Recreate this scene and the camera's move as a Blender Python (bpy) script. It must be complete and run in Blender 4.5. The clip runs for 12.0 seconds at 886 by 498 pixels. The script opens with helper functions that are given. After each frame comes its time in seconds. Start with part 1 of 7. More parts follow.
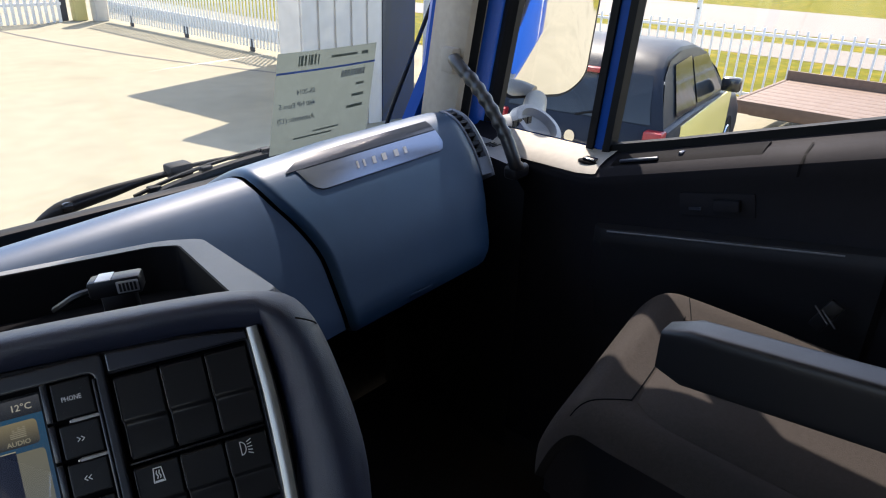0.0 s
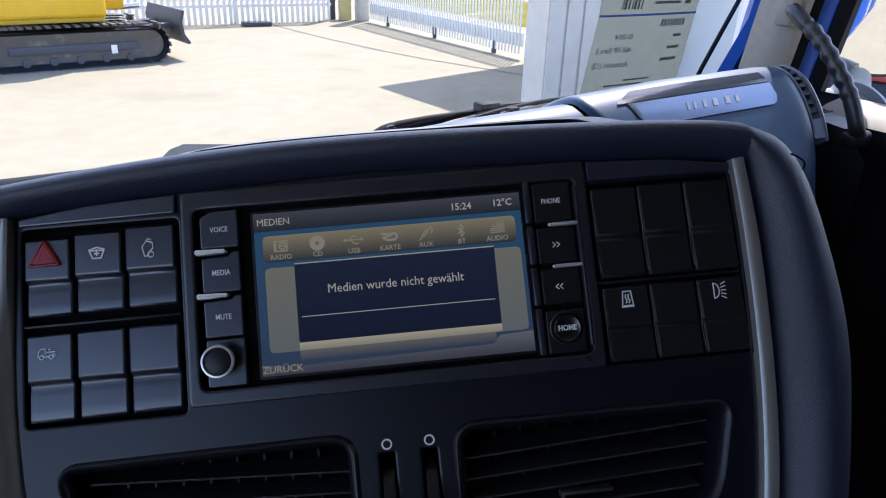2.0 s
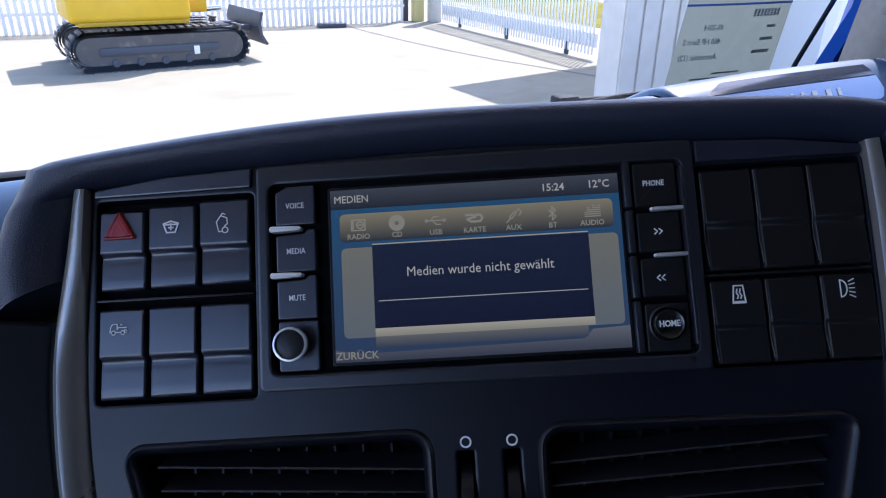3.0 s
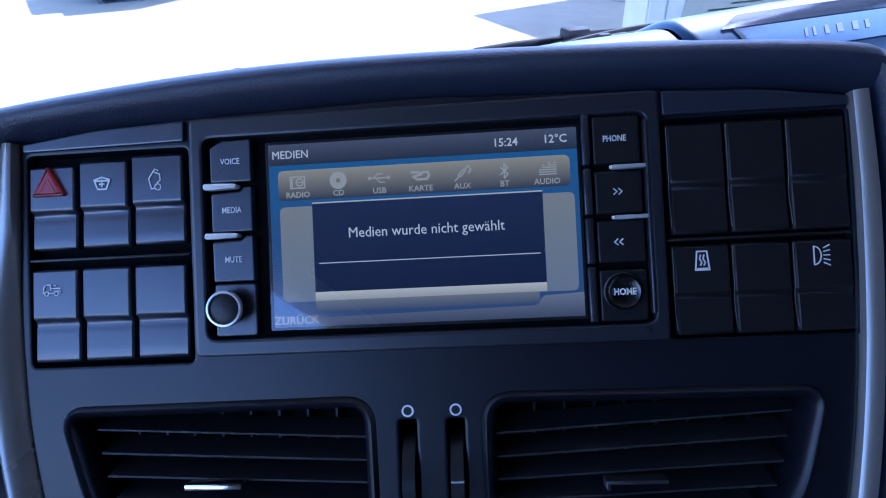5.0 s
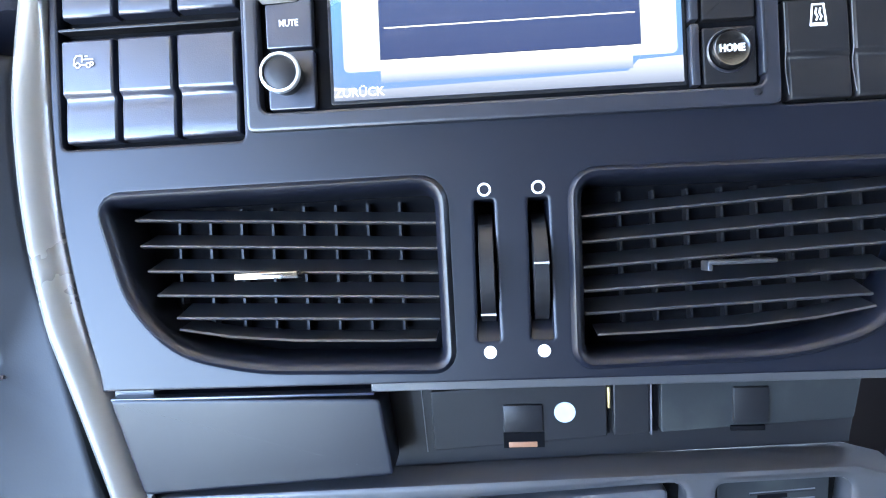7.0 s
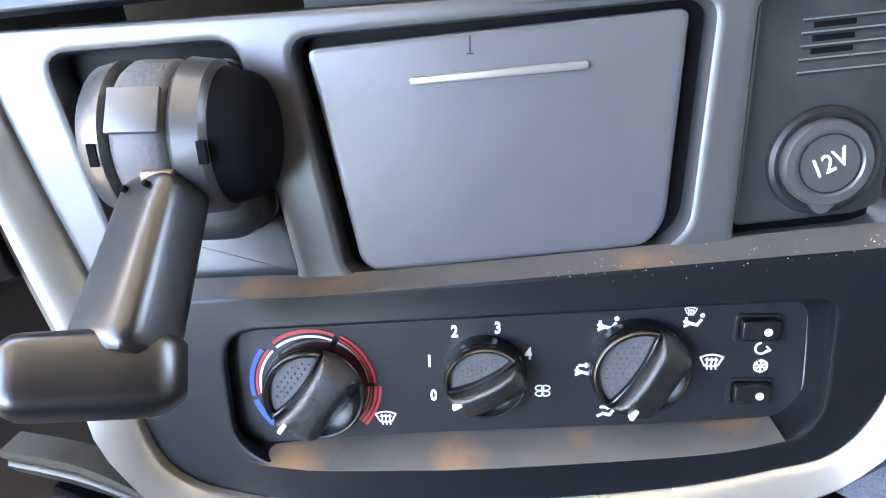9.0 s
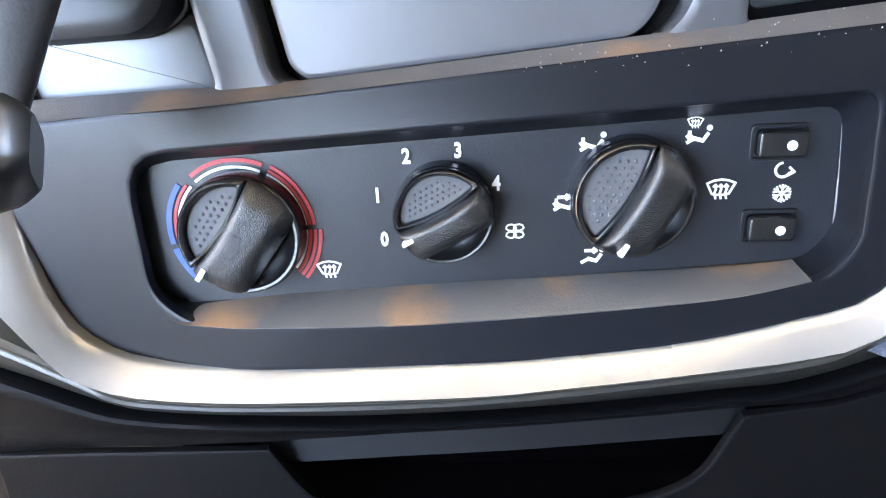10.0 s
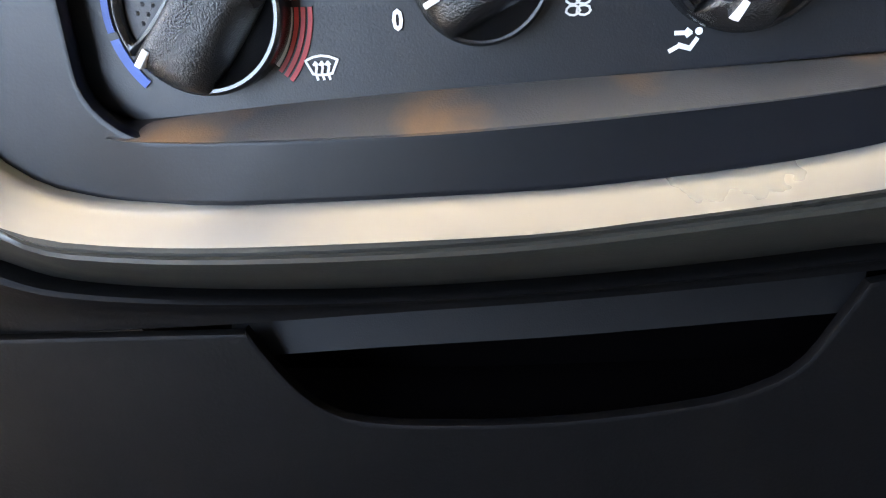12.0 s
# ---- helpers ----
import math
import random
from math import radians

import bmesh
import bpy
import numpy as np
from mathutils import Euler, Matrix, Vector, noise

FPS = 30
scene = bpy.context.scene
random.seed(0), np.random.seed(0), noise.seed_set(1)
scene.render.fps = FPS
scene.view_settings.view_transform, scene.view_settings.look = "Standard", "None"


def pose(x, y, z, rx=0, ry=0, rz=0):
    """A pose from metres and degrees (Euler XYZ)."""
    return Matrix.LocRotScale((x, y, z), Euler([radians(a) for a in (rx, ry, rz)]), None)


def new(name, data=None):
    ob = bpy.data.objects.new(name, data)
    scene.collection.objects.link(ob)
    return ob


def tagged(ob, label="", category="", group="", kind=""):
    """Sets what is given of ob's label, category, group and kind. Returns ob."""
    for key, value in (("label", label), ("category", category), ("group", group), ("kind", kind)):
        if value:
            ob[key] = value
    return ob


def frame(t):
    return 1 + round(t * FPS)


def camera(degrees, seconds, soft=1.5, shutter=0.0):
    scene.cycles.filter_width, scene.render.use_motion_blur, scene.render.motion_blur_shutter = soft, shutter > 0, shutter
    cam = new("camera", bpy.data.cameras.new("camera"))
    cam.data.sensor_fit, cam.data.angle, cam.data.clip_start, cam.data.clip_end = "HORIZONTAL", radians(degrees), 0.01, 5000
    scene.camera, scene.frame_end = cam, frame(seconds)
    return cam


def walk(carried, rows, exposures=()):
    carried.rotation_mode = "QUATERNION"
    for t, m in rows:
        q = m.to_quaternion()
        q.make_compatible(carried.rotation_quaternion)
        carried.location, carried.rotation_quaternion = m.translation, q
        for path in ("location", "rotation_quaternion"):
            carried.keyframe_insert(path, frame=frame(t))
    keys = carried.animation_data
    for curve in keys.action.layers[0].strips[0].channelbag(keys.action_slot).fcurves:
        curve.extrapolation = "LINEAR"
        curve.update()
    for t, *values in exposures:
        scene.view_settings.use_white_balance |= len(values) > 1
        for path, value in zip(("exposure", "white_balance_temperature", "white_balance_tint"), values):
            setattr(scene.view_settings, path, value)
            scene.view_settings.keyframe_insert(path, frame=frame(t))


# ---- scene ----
from mathutils.geometry import delaunay_2d_cdt

# The camera: a handheld phone that pans from the far door to the console and then sinks along it.
cam = camera(66.3, 12.0, soft=1.1)
walk(cam, [
    (0, pose(-0.0152, -0.3876, 2.4943, 65.516, -2.010, -48.940)),
    (0.5, pose(-0.0378, -0.4196, 2.4644, 65.745, -2.090, -40.795)),
    (1, pose(-0.0703, -0.3588, 2.4179, 65.491, -1.287, -37.735)),
    (1.5, pose(-0.1230, -0.3116, 2.3889, 65.660, -1.619, -34.644)),
    (2, pose(-0.1455, -0.2845, 2.3653, 65.669, -1.655, -30.199)),
    (2.5, pose(-0.1497, -0.2695, 2.3532, 65.772, -1.288, -26.420)),
    (2.7, pose(-0.1474, -0.2642, 2.3473, 65.837, -1.181, -25.211)),
    (4.3, pose(-0.1279, -0.2431, 2.3396, 62.655, -0.778, -23.468)),
    (4.5, pose(-0.1164, -0.2376, 2.3459, 60.957, -0.613, -23.208)),
    (5, pose(-0.0967, -0.2513, 2.3468, 60.006, -0.262, -22.529)),
    (5.5, pose(-0.1063, -0.2536, 2.3461, 58.677, -0.382, -22.698)),
    (6, pose(-0.1332, -0.2490, 2.3154, 58.901, -0.585, -22.955)),
    (6.5, pose(-0.1414, -0.2463, 2.2710, 59.009, -0.643, -22.799)),
    (6.7, pose(-0.1414, -0.2500, 2.2610, 59.214, -0.616, -22.739)),
    (8.3, pose(-0.1133, -0.2615, 2.1426, 48.905, -2.005, -23.426)),
    (8.5, pose(-0.1151, -0.2616, 2.1217, 48.390, -1.773, -23.198)),
    (9, pose(-0.1218, -0.2698, 2.0801, 47.595, -1.930, -23.211)),
    (9.5, pose(-0.1094, -0.2775, 2.0481, 45.718, -1.086, -22.929)),
    (10, pose(-0.1009, -0.2805, 2.0132, 45.176, -0.506, -22.482)),
    (10.5, pose(-0.0961, -0.2790, 1.9942, 44.991, -0.892, -22.766)),
    (11, pose(-0.0945, -0.2812, 1.9813, 44.785, -0.736, -22.391)),
    (11.5, pose(-0.0990, -0.2785, 1.9586, 44.554, -0.426, -21.768)),
    (12, pose(-0.1034, -0.2699, 1.9386, 43.698, -0.512, -22.021)),
], exposures=[(0, 1.75, 6800, 17), (0.5, 1.55, 6600, 23), (1.5, 1.66, 6250, 22), (2.7, 1.84, 5800, 24), (5.5, 2.7, 4600, 28), (6.0, 4.25, 5500, 20), (6.5, 5.3, 6000, 15), (8.3, 5.7, 7200, 18), (10, 6.0, 7800, 17), (11, 5.9, 8000, 17), (12, 5.25, 8300, 16)])

# ---- daylight ----
SUN_EL, SUN_AZ = radians(51), math.atan2(0.735, 0.678)      # from the passenger's side, a little ahead
world = bpy.data.worlds.new("world")
scene.world = world
world.use_nodes = True
wn = world.node_tree
sky = wn.nodes.new("ShaderNodeTexSky")
sky.sky_type, sky.sun_disc = "NISHITA", False
sky.sun_elevation, sky.sun_rotation = SUN_EL, SUN_AZ
wn.nodes["Background"].inputs["Strength"].default_value = 0.15
wn.links.new(sky.outputs[0], wn.nodes["Background"].inputs["Color"])
sun = bpy.data.lights.new("sun", "SUN")
sun.energy, sun.angle, sun.color = 3.0, radians(0.5), (1.0, 0.95, 0.86)
sun_ob = new("sun", sun)
SUN_DIR = Vector((math.sin(SUN_AZ) * math.cos(SUN_EL), math.cos(SUN_AZ) * math.cos(SUN_EL), math.sin(SUN_EL)))
sun_ob.rotation_euler = (-SUN_DIR).to_track_quat("-Z", "Y").to_euler()


# ---- materials ----
def mat(name, color, rough=0.5, metal=0.0, var=0.15, grain=60.0, bump=0.0, bump_scale=400.0, stain=None, stain_scale=6.0,
        stain_at=0.62, spec=0.5, coat=0.0, kind="noise"):
    """A painted, moulded or woven surface: base colour, two scales of unevenness, fine relief and an optional stain."""
    m = bpy.data.materials.new(name)
    m.use_nodes = True
    nt = m.node_tree
    b = nt.nodes["Principled BSDF"]
    b.inputs["Roughness"].default_value, b.inputs["Metallic"].default_value = rough, metal
    b.inputs["Specular IOR Level"].default_value = spec
    b.inputs["Coat Weight"].default_value = coat
    tc = nt.nodes.new("ShaderNodeTexCoord")
    n1 = nt.nodes.new("ShaderNodeTexNoise")
    n1.inputs["Scale"].default_value, n1.inputs["Detail"].default_value = grain, 5.0
    nt.links.new(tc.outputs["Object"], n1.inputs["Vector"])
    n2 = nt.nodes.new("ShaderNodeTexNoise")
    n2.inputs["Scale"].default_value, n2.inputs["Detail"].default_value = stain_scale, 6.0
    nt.links.new(tc.outputs["Object"], n2.inputs["Vector"])
    mix = nt.nodes.new("ShaderNodeMix")
    mix.data_type = "RGBA"
    c = Vector(color[:3])
    mix.inputs[6].default_value = (*(c * (1 - var)), 1)
    mix.inputs[7].default_value = (*[min(1, v * (1 + var)) for v in c], 1)
    nt.links.new(n1.outputs["Fac"], mix.inputs[0])
    out = mix.outputs[2]
    if stain:
        ramp = nt.nodes.new("ShaderNodeMapRange")
        ramp.inputs["From Min"].default_value, ramp.inputs["From Max"].default_value = stain_at - 0.06, stain_at + 0.1
        nt.links.new(n2.outputs["Fac"], ramp.inputs["Value"])
        m2 = nt.nodes.new("ShaderNodeMix")
        m2.data_type = "RGBA"
        nt.links.new(ramp.outputs[0], m2.inputs[0])
        nt.links.new(out, m2.inputs[6])
        m2.inputs[7].default_value = (*stain, 1)
        out = m2.outputs[2]
    nt.links.new(out, b.inputs["Base Color"])
    rr = nt.nodes.new("ShaderNodeMapRange")
    rr.inputs["To Min"].default_value, rr.inputs["To Max"].default_value = max(0.02, rough - 0.08), min(1, rough + 0.08)
    nt.links.new(n2.outputs["Fac"], rr.inputs["Value"])
    nt.links.new(rr.outputs[0], b.inputs["Roughness"])
    if bump:
        if kind == "leather":
            n3 = nt.nodes.new("ShaderNodeTexVoronoi")
            n3.feature = "DISTANCE_TO_EDGE"
            src = n3.outputs["Distance"]
        else:
            n3 = nt.nodes.new("ShaderNodeTexNoise")
            n3.inputs["Detail"].default_value = 3.0
            src = n3.outputs["Fac"]
        n3.inputs["Scale"].default_value = bump_scale
        nt.links.new(tc.outputs["Object"], n3.inputs["Vector"])
        bp = nt.nodes.new("ShaderNodeBump")
        bp.inputs["Strength"].default_value, bp.inputs["Distance"].default_value = bump, 0.001
        nt.links.new(src, bp.inputs["Height"])
        nt.links.new(bp.outputs[0], b.inputs["Normal"])
    return m


def glow(name, color, strength, rough=0.1):
    m = mat(name, (0.01, 0.01, 0.012), rough, var=0.0)
    b = m.node_tree.nodes["Principled BSDF"]
    b.inputs["Emission Color"].default_value = (*color, 1)
    b.inputs["Emission Strength"].default_value = strength
    return m


def glass_mat(name, tint=(0.95, 0.98, 0.97), mixed=0.06):
    m = bpy.data.materials.new(name)
    m.use_nodes = True
    nt = m.node_tree
    t = nt.nodes.new("ShaderNodeBsdfTransparent")
    t.inputs["Color"].default_value = (*tint, 1)
    g = nt.nodes.new("ShaderNodeBsdfGlossy")
    g.inputs["Roughness"].default_value = 0.02
    mx = nt.nodes.new("ShaderNodeMixShader")
    mx.inputs[0].default_value = mixed
    nt.links.new(t.outputs[0], mx.inputs[1])
    nt.links.new(g.outputs[0], mx.inputs[2])
    nt.links.new(mx.outputs[0], nt.nodes["Material Output"].inputs["Surface"])
    return m


PAD = mat("soft_dash_vinyl", (0.0115, 0.0175, 0.043), 0.50, spec=0.8, bump=0.36, bump_scale=860, kind="leather", grain=30)
DASH = mat("dash_moulding", (0.016, 0.050, 0.104), 0.44, spec=0.4, bump=0.10, bump_scale=900, grain=20)
# dash moulding again, lightened to paint in the sheen on its top
DASHTOP = mat("dash_top_sheen", (0.028, 0.060, 0.118), 0.50, spec=0.3, bump=0.10, bump_scale=900, grain=20)
FASCIA = mat("console_moulding", (0.0056, 0.0070, 0.0130), 0.36, bump=0.03, bump_scale=2400, grain=30, spec=0.42, var=0.2)
KEY = mat("switch_plastic", (0.018, 0.022, 0.039), 0.32, bump=0.08, bump_scale=1800, grain=40, spec=1.0, var=0.2)
RADIO = mat("radio_bezel_plastic", (0.015, 0.017, 0.025), 0.34, spec=0.75, bump=0.06, bump_scale=1800)
SHELF = mat("shelf_vinyl", (0.10, 0.10, 0.105), 0.5, bump=0.3, bump_scale=800, kind="leather")
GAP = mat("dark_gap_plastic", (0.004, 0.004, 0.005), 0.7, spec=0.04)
# near-black that puts the pocket's deep shade into the colour
VOID = mat("pocket_shade_black", (0.0012, 0.0010, 0.0011), 0.9, spec=0.0)
BLACK = mat("black_plastic", (0.011, 0.011, 0.013), 0.4, spec=0.35, bump=0.07, bump_scale=2000)
GLOSSBLACK = mat("gloss_black_knob", (0.0050, 0.0050, 0.0056), 0.2, bump=0.12, bump_scale=3400, spec=1.0)
VENT = mat("vent_plastic", (0.026, 0.027, 0.032), 0.34, spec=0.6, bump=0.05, bump_scale=900)
DULLTAB = mat("dull_metal_tab", (0.10, 0.10, 0.11), 0.3, metal=0.7)
GRIP = mat("grained_knob_grip", (0.0045, 0.0045, 0.0050), 0.26, bump=0.42, bump_scale=2300, spec=1.0)
PANELFACE = mat("dusty_black_panel", (0.010, 0.0115, 0.015), 0.42, bump=0.10, bump_scale=1800, spec=0.45, stain=(0.20, 0.19, 0.18), stain_scale=700, stain_at=0.80)
SILVER = mat("silver_painted_trim", (0.36, 0.35, 0.328), 0.29, metal=0.6, var=0.04, stain_scale=9)
# darker copy of the silver trim, for its shaded underside
TRIMUNDER = mat("shaded_silver_trim_underside", (0.055, 0.052, 0.044), 0.30, metal=0.4, var=0.08, stain_scale=9, bump=0.08, bump_scale=900)
CHROME = mat("chrome", (0.8, 0.8, 0.8), 0.12, metal=1.0, var=0.02)
# pale tone for worn edges and for edges drawn as catching light
PALE_EDGE = mat("pale_worn_and_lit_edge", (0.13, 0.13, 0.14), 0.45, var=0.5, grain=180)
WHITE = mat("white_print", (0.85, 0.85, 0.85), 0.5, var=0.02)
DIMWHITE = mat("grey_print", (0.38, 0.38, 0.40), 0.5, var=0.02)
RED = mat("red_translucent_plastic", (0.32, 0.02, 0.025), 0.3, var=0.1)
REDPRINT = mat("red_print", (0.45, 0.035, 0.04), 0.5, var=0.05)
BLUEPRINT = mat("blue_print", (0.035, 0.10, 0.36), 0.5, var=0.05)
GREYPAD = mat("dimpled_grey_rubber", (0.075, 0.075, 0.079), 0.6, bump=0.3, bump_scale=600)
LID = mat("ashtray_lid_plastic", (0.060, 0.062, 0.070), 0.34, spec=0.9, bump=0.03, bump_scale=2600)
LOWER = mat("dusty_lower_moulding", (0.043, 0.044, 0.049), 0.38, spec=0.9, bump=0.04, bump_scale=2200, stain=(0.075, 0.062, 0.052), stain_scale=14, stain_at=0.72)
# brown stain on the dusty ledges paints in their warm reflections
DUSTY_WARM = mat("dusty_ledge_warm_reflection", (0.070, 0.069, 0.070), 0.5, bump=0.14, bump_scale=1600, stain=(0.23, 0.125, 0.062), stain_scale=19, stain_at=0.59)
LEVERGREY = mat("satin_lever_plastic", (0.008, 0.008, 0.009), 0.30, bump=0.04, bump_scale=1500, spec=0.75)
CHEEK = mat("satin_grey_plastic", (0.026, 0.027, 0.030), 0.34, bump=0.06, bump_scale=1500, spec=0.9)
LOWBLOCK = mat("heater_surround_plastic", (0.0042, 0.0052, 0.0078), 0.38, bump=0.04, bump_scale=1200, spec=0.32)
SOCKETPLATE = mat("socket_plate_plastic", (0.017, 0.019, 0.021), 0.45, bump=0.05, bump_scale=1200, spec=0.4, stain=(0.03, 0.033, 0.033), stain_scale=30, stain_at=0.6)
LINTEL = mat("pocket_lintel_plastic", (0.0050, 0.0052, 0.0058), 0.5, spec=0.14, bump=0.08, bump_scale=1800)
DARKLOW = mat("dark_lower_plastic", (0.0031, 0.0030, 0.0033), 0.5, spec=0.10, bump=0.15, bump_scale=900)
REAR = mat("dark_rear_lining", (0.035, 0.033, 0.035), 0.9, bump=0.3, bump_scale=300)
CLOTH = mat("seat_cloth", (0.028, 0.0232, 0.0205), 0.92, bump=0.7, bump_scale=1400, grain=250, var=0.3, spec=0.2)
DOORSKIN = mat("door_trim_vinyl", (0.015, 0.0145, 0.018), 0.7, bump=0.3, bump_scale=700, spec=0.07)
BEIGE = mat("pillar_lining", (0.37, 0.325, 0.27), 0.75, bump=0.3, bump_scale=500)
TRIMPLATE = mat("glossy_trim_plate", (0.21, 0.25, 0.315), 0.20, metal=0.85, var=0.03)
BLUE = mat("blue_cab_paint", (0.002, 0.052, 0.28), 0.4, var=0.05, spec=0.12)
RUBBER = mat("black_rubber", (0.010, 0.011, 0.013), 0.65, spec=0.12)
GLASS = glass_mat("window_glass")
MIRROR = mat("mirror_glass", (0.9, 0.9, 0.9), 0.01, metal=1.0, var=0.0)
FLOORM = mat("rubber_floor_mat", (0.009, 0.0065, 0.0055), 0.7, bump=0.4, bump_scale=150)
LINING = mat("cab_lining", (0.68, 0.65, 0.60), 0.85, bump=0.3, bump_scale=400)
PAPER = mat("printed_sheet", (0.165, 0.19, 0.175), 0.4, var=0.08, grain=14, stain=(0.10, 0.125, 0.12), stain_scale=15, stain_at=0.5)
_pn = PAPER.node_tree                                     # thin paper lets light through
_tr, _mx = _pn.nodes.new("ShaderNodeBsdfTranslucent"), _pn.nodes.new("ShaderNodeMixShader")
_tr.inputs["Color"].default_value = (0.155, 0.18, 0.162, 1)
_mx.inputs[0].default_value = 0.55
_pn.links.new(_pn.nodes["Principled BSDF"].outputs[0], _mx.inputs[1])
_pn.links.new(_tr.outputs[0], _mx.inputs[2])
_pn.links.new(_mx.outputs[0], _pn.nodes["Material Output"].inputs["Surface"])
INK = PAPER.copy()                                         # print on the sheet, lit through as well
INK.name = "faint_print"
for _n in INK.node_tree.nodes:
    if _n.type == "BSDF_TRANSLUCENT":
        _n.inputs["Color"].default_value = (0.12, 0.145, 0.14, 1)
DARKINK = mat("dark_print", (0.16, 0.185, 0.19), 0.6)
PAVING = mat("pale_paving", (0.295, 0.262, 0.182), 0.9, spec=0.15, bump=0.5, bump_scale=30, grain=3.0, stain=(0.25, 0.223, 0.155), stain_scale=0.5, stain_at=0.6)
CONCRETE = mat("pale_concrete", (0.5, 0.48, 0.44), 0.85, bump=0.4, bump_scale=30, grain=5, stain_scale=1)
FENCEWHITE = mat("white_fence_paint", (0.8, 0.79, 0.76), 0.5, var=0.04, grain=5)
GRASS = mat("grass_verge", (0.125, 0.118, 0.003), 0.9, var=0.7, grain=5, spec=0.08, stain=(0.23, 0.17, 0.012), stain_scale=2.0, stain_at=0.55, bump=1.0, bump_scale=10)
ROADM = mat("road_surface", (0.215, 0.180, 0.145), 0.85, grain=4, stain_scale=0.4)
YELLOW = mat("yellow_machine_paint", (0.78, 0.47, 0.015), 0.4, grain=4)
TRACK = mat("worn_track_steel", (0.085, 0.075, 0.065), 0.6, bump=0.4, bump_scale=60, grain=8, stain=(0.2, 0.17, 0.13), stain_scale=5)
CARPAINT = mat("dark_metallic_car_paint", (0.015, 0.020, 0.031), 0.45, var=0.05, spec=0.14)
CARGLASS = mat("tinted_car_glass", (0.02, 0.025, 0.03), 0.05, var=0.0)
PALEYELLOW = mat("pale_yellow_panel", (0.75, 0.62, 0.2), 0.4, var=0.06, grain=6)
TIMBER = mat("weathered_flatbed_boards", (0.17, 0.105, 0.070), 0.7, var=0.3, grain=14, bump=0.4, bump_scale=80)
GREYCLAD = mat("pale_steel_cladding", (0.62, 0.58, 0.53), 0.5, metal=0.0, grain=5)
TRACKLINE = mat("dirty_drain_line", (0.10, 0.09, 0.075), 0.8, grain=3, var=0.4)
DARKPOST = mat("dark_grey_post", (0.05, 0.055, 0.07), 0.5)


# ---- mesh helpers ----
def part(name, bm, material, parent=None, label="", sharp=38):
    me = bpy.data.meshes.new(name)
    bmesh.ops.recalc_face_normals(bm, faces=bm.faces)
    bm.to_mesh(me)
    bm.free()
    for p in me.polygons:
        p.use_smooth = len(p.vertices) <= 4             # flat faces of many corners stay flat
    me.set_sharp_from_angle(angle=radians(sharp))
    me.materials.append(material)
    ob = new(name, me)
    if parent:
        ob.parent = parent
    return tagged(ob, label)


def thing(name, label, category, m=None, group="", kind=""):
    ob = new(name)
    ob.empty_display_size = 0.05
    if m is not None:
        ob.matrix_basis = m
    return tagged(ob, label, category, group, kind)


def solid(name, bm, material, label, category="", group="", kind="", m=None):
    ob = part(name, bm, material)
    if m is not None:
        ob.matrix_basis = m
    return tagged(ob, label, category, group, kind)


def rbox(x0, x1, y0, y1, z0, z1, r=0.0, seg=2, bm=None):
    own = bmesh.new()
    vs = [own.verts.new((x, y, z)) for x in (x0, x1) for y in (y0, y1) for z in (z0, z1)]
    for f in ((0, 1, 3, 2), (4, 6, 7, 5), (0, 4, 5, 1), (2, 3, 7, 6), (0, 2, 6, 4), (1, 5, 7, 3)):
        own.faces.new([vs[i] for i in f])
    if r:
        bmesh.ops.bevel(own, geom=own.edges[:], offset=r, segments=seg, affect="EDGES", profile=0.5)
    return own if bm is None else merged(bm, own)


def merged(bm, other):
    me = bpy.data.meshes.new("tmp")
    other.to_mesh(me)
    other.free()
    bm.from_mesh(me)
    bpy.data.meshes.remove(me)
    return bm


def moved(bm, m):
    bmesh.ops.transform(bm, matrix=m, verts=bm.verts)
    return bm


def roundpoly(pts, r, n=4):
    """A closed polygon with its corners rounded; r is one radius or one for each corner."""
    out, k = [], len(pts)
    for i in range(k):
        a, b, c = (Vector(pts[j % k]) for j in (i - 1, i, i + 1))
        rad = r[i] if isinstance(r, (list, tuple)) else r
        u, v = (a - b), (c - b)
        d = min(rad, u.length * 0.45, v.length * 0.45)
        if d < 1e-6:
            out.append(tuple(b))
            continue
        p, q = b + u.normalized() * d, b + v.normalized() * d
        for s in range(n + 1):
            t = s / n
            out.append(tuple(p * (1 - t) ** 2 + b * 2 * t * (1 - t) + q * t * t))
    return out


def area2(p):
    return sum(p[i - 1][0] * p[i][1] - p[i][0] * p[i - 1][1] for i in range(len(p)))


def grown(pts, d):
    """A closed polygon moved outwards by d (inwards if negative)."""
    k, out = len(pts), []
    s = 1 if area2(pts) > 0 else -1
    for i in range(k):
        a, b, c = (Vector(pts[j % k]) for j in (i - 1, i, i + 1))
        u, v = b - a, c - b
        n = Vector((u.y, -u.x)).normalized() + Vector((v.y, -v.x)).normalized()
        n = n.normalized() if n.length > 1e-6 else Vector((u.y, -u.x)).normalized()
        out.append(tuple(b + n * d * s))
    return out


def inside(p, poly):
    """Whether a point lies in a closed polygon."""
    odd = False
    for a, b in zip(poly, poly[1:] + poly[:1]):
        if (a[1] > p[1]) != (b[1] > p[1]) and p[0] < a[0] + (b[0] - a[0]) * (p[1] - a[1]) / (b[1] - a[1]):
            odd = not odd
    return odd


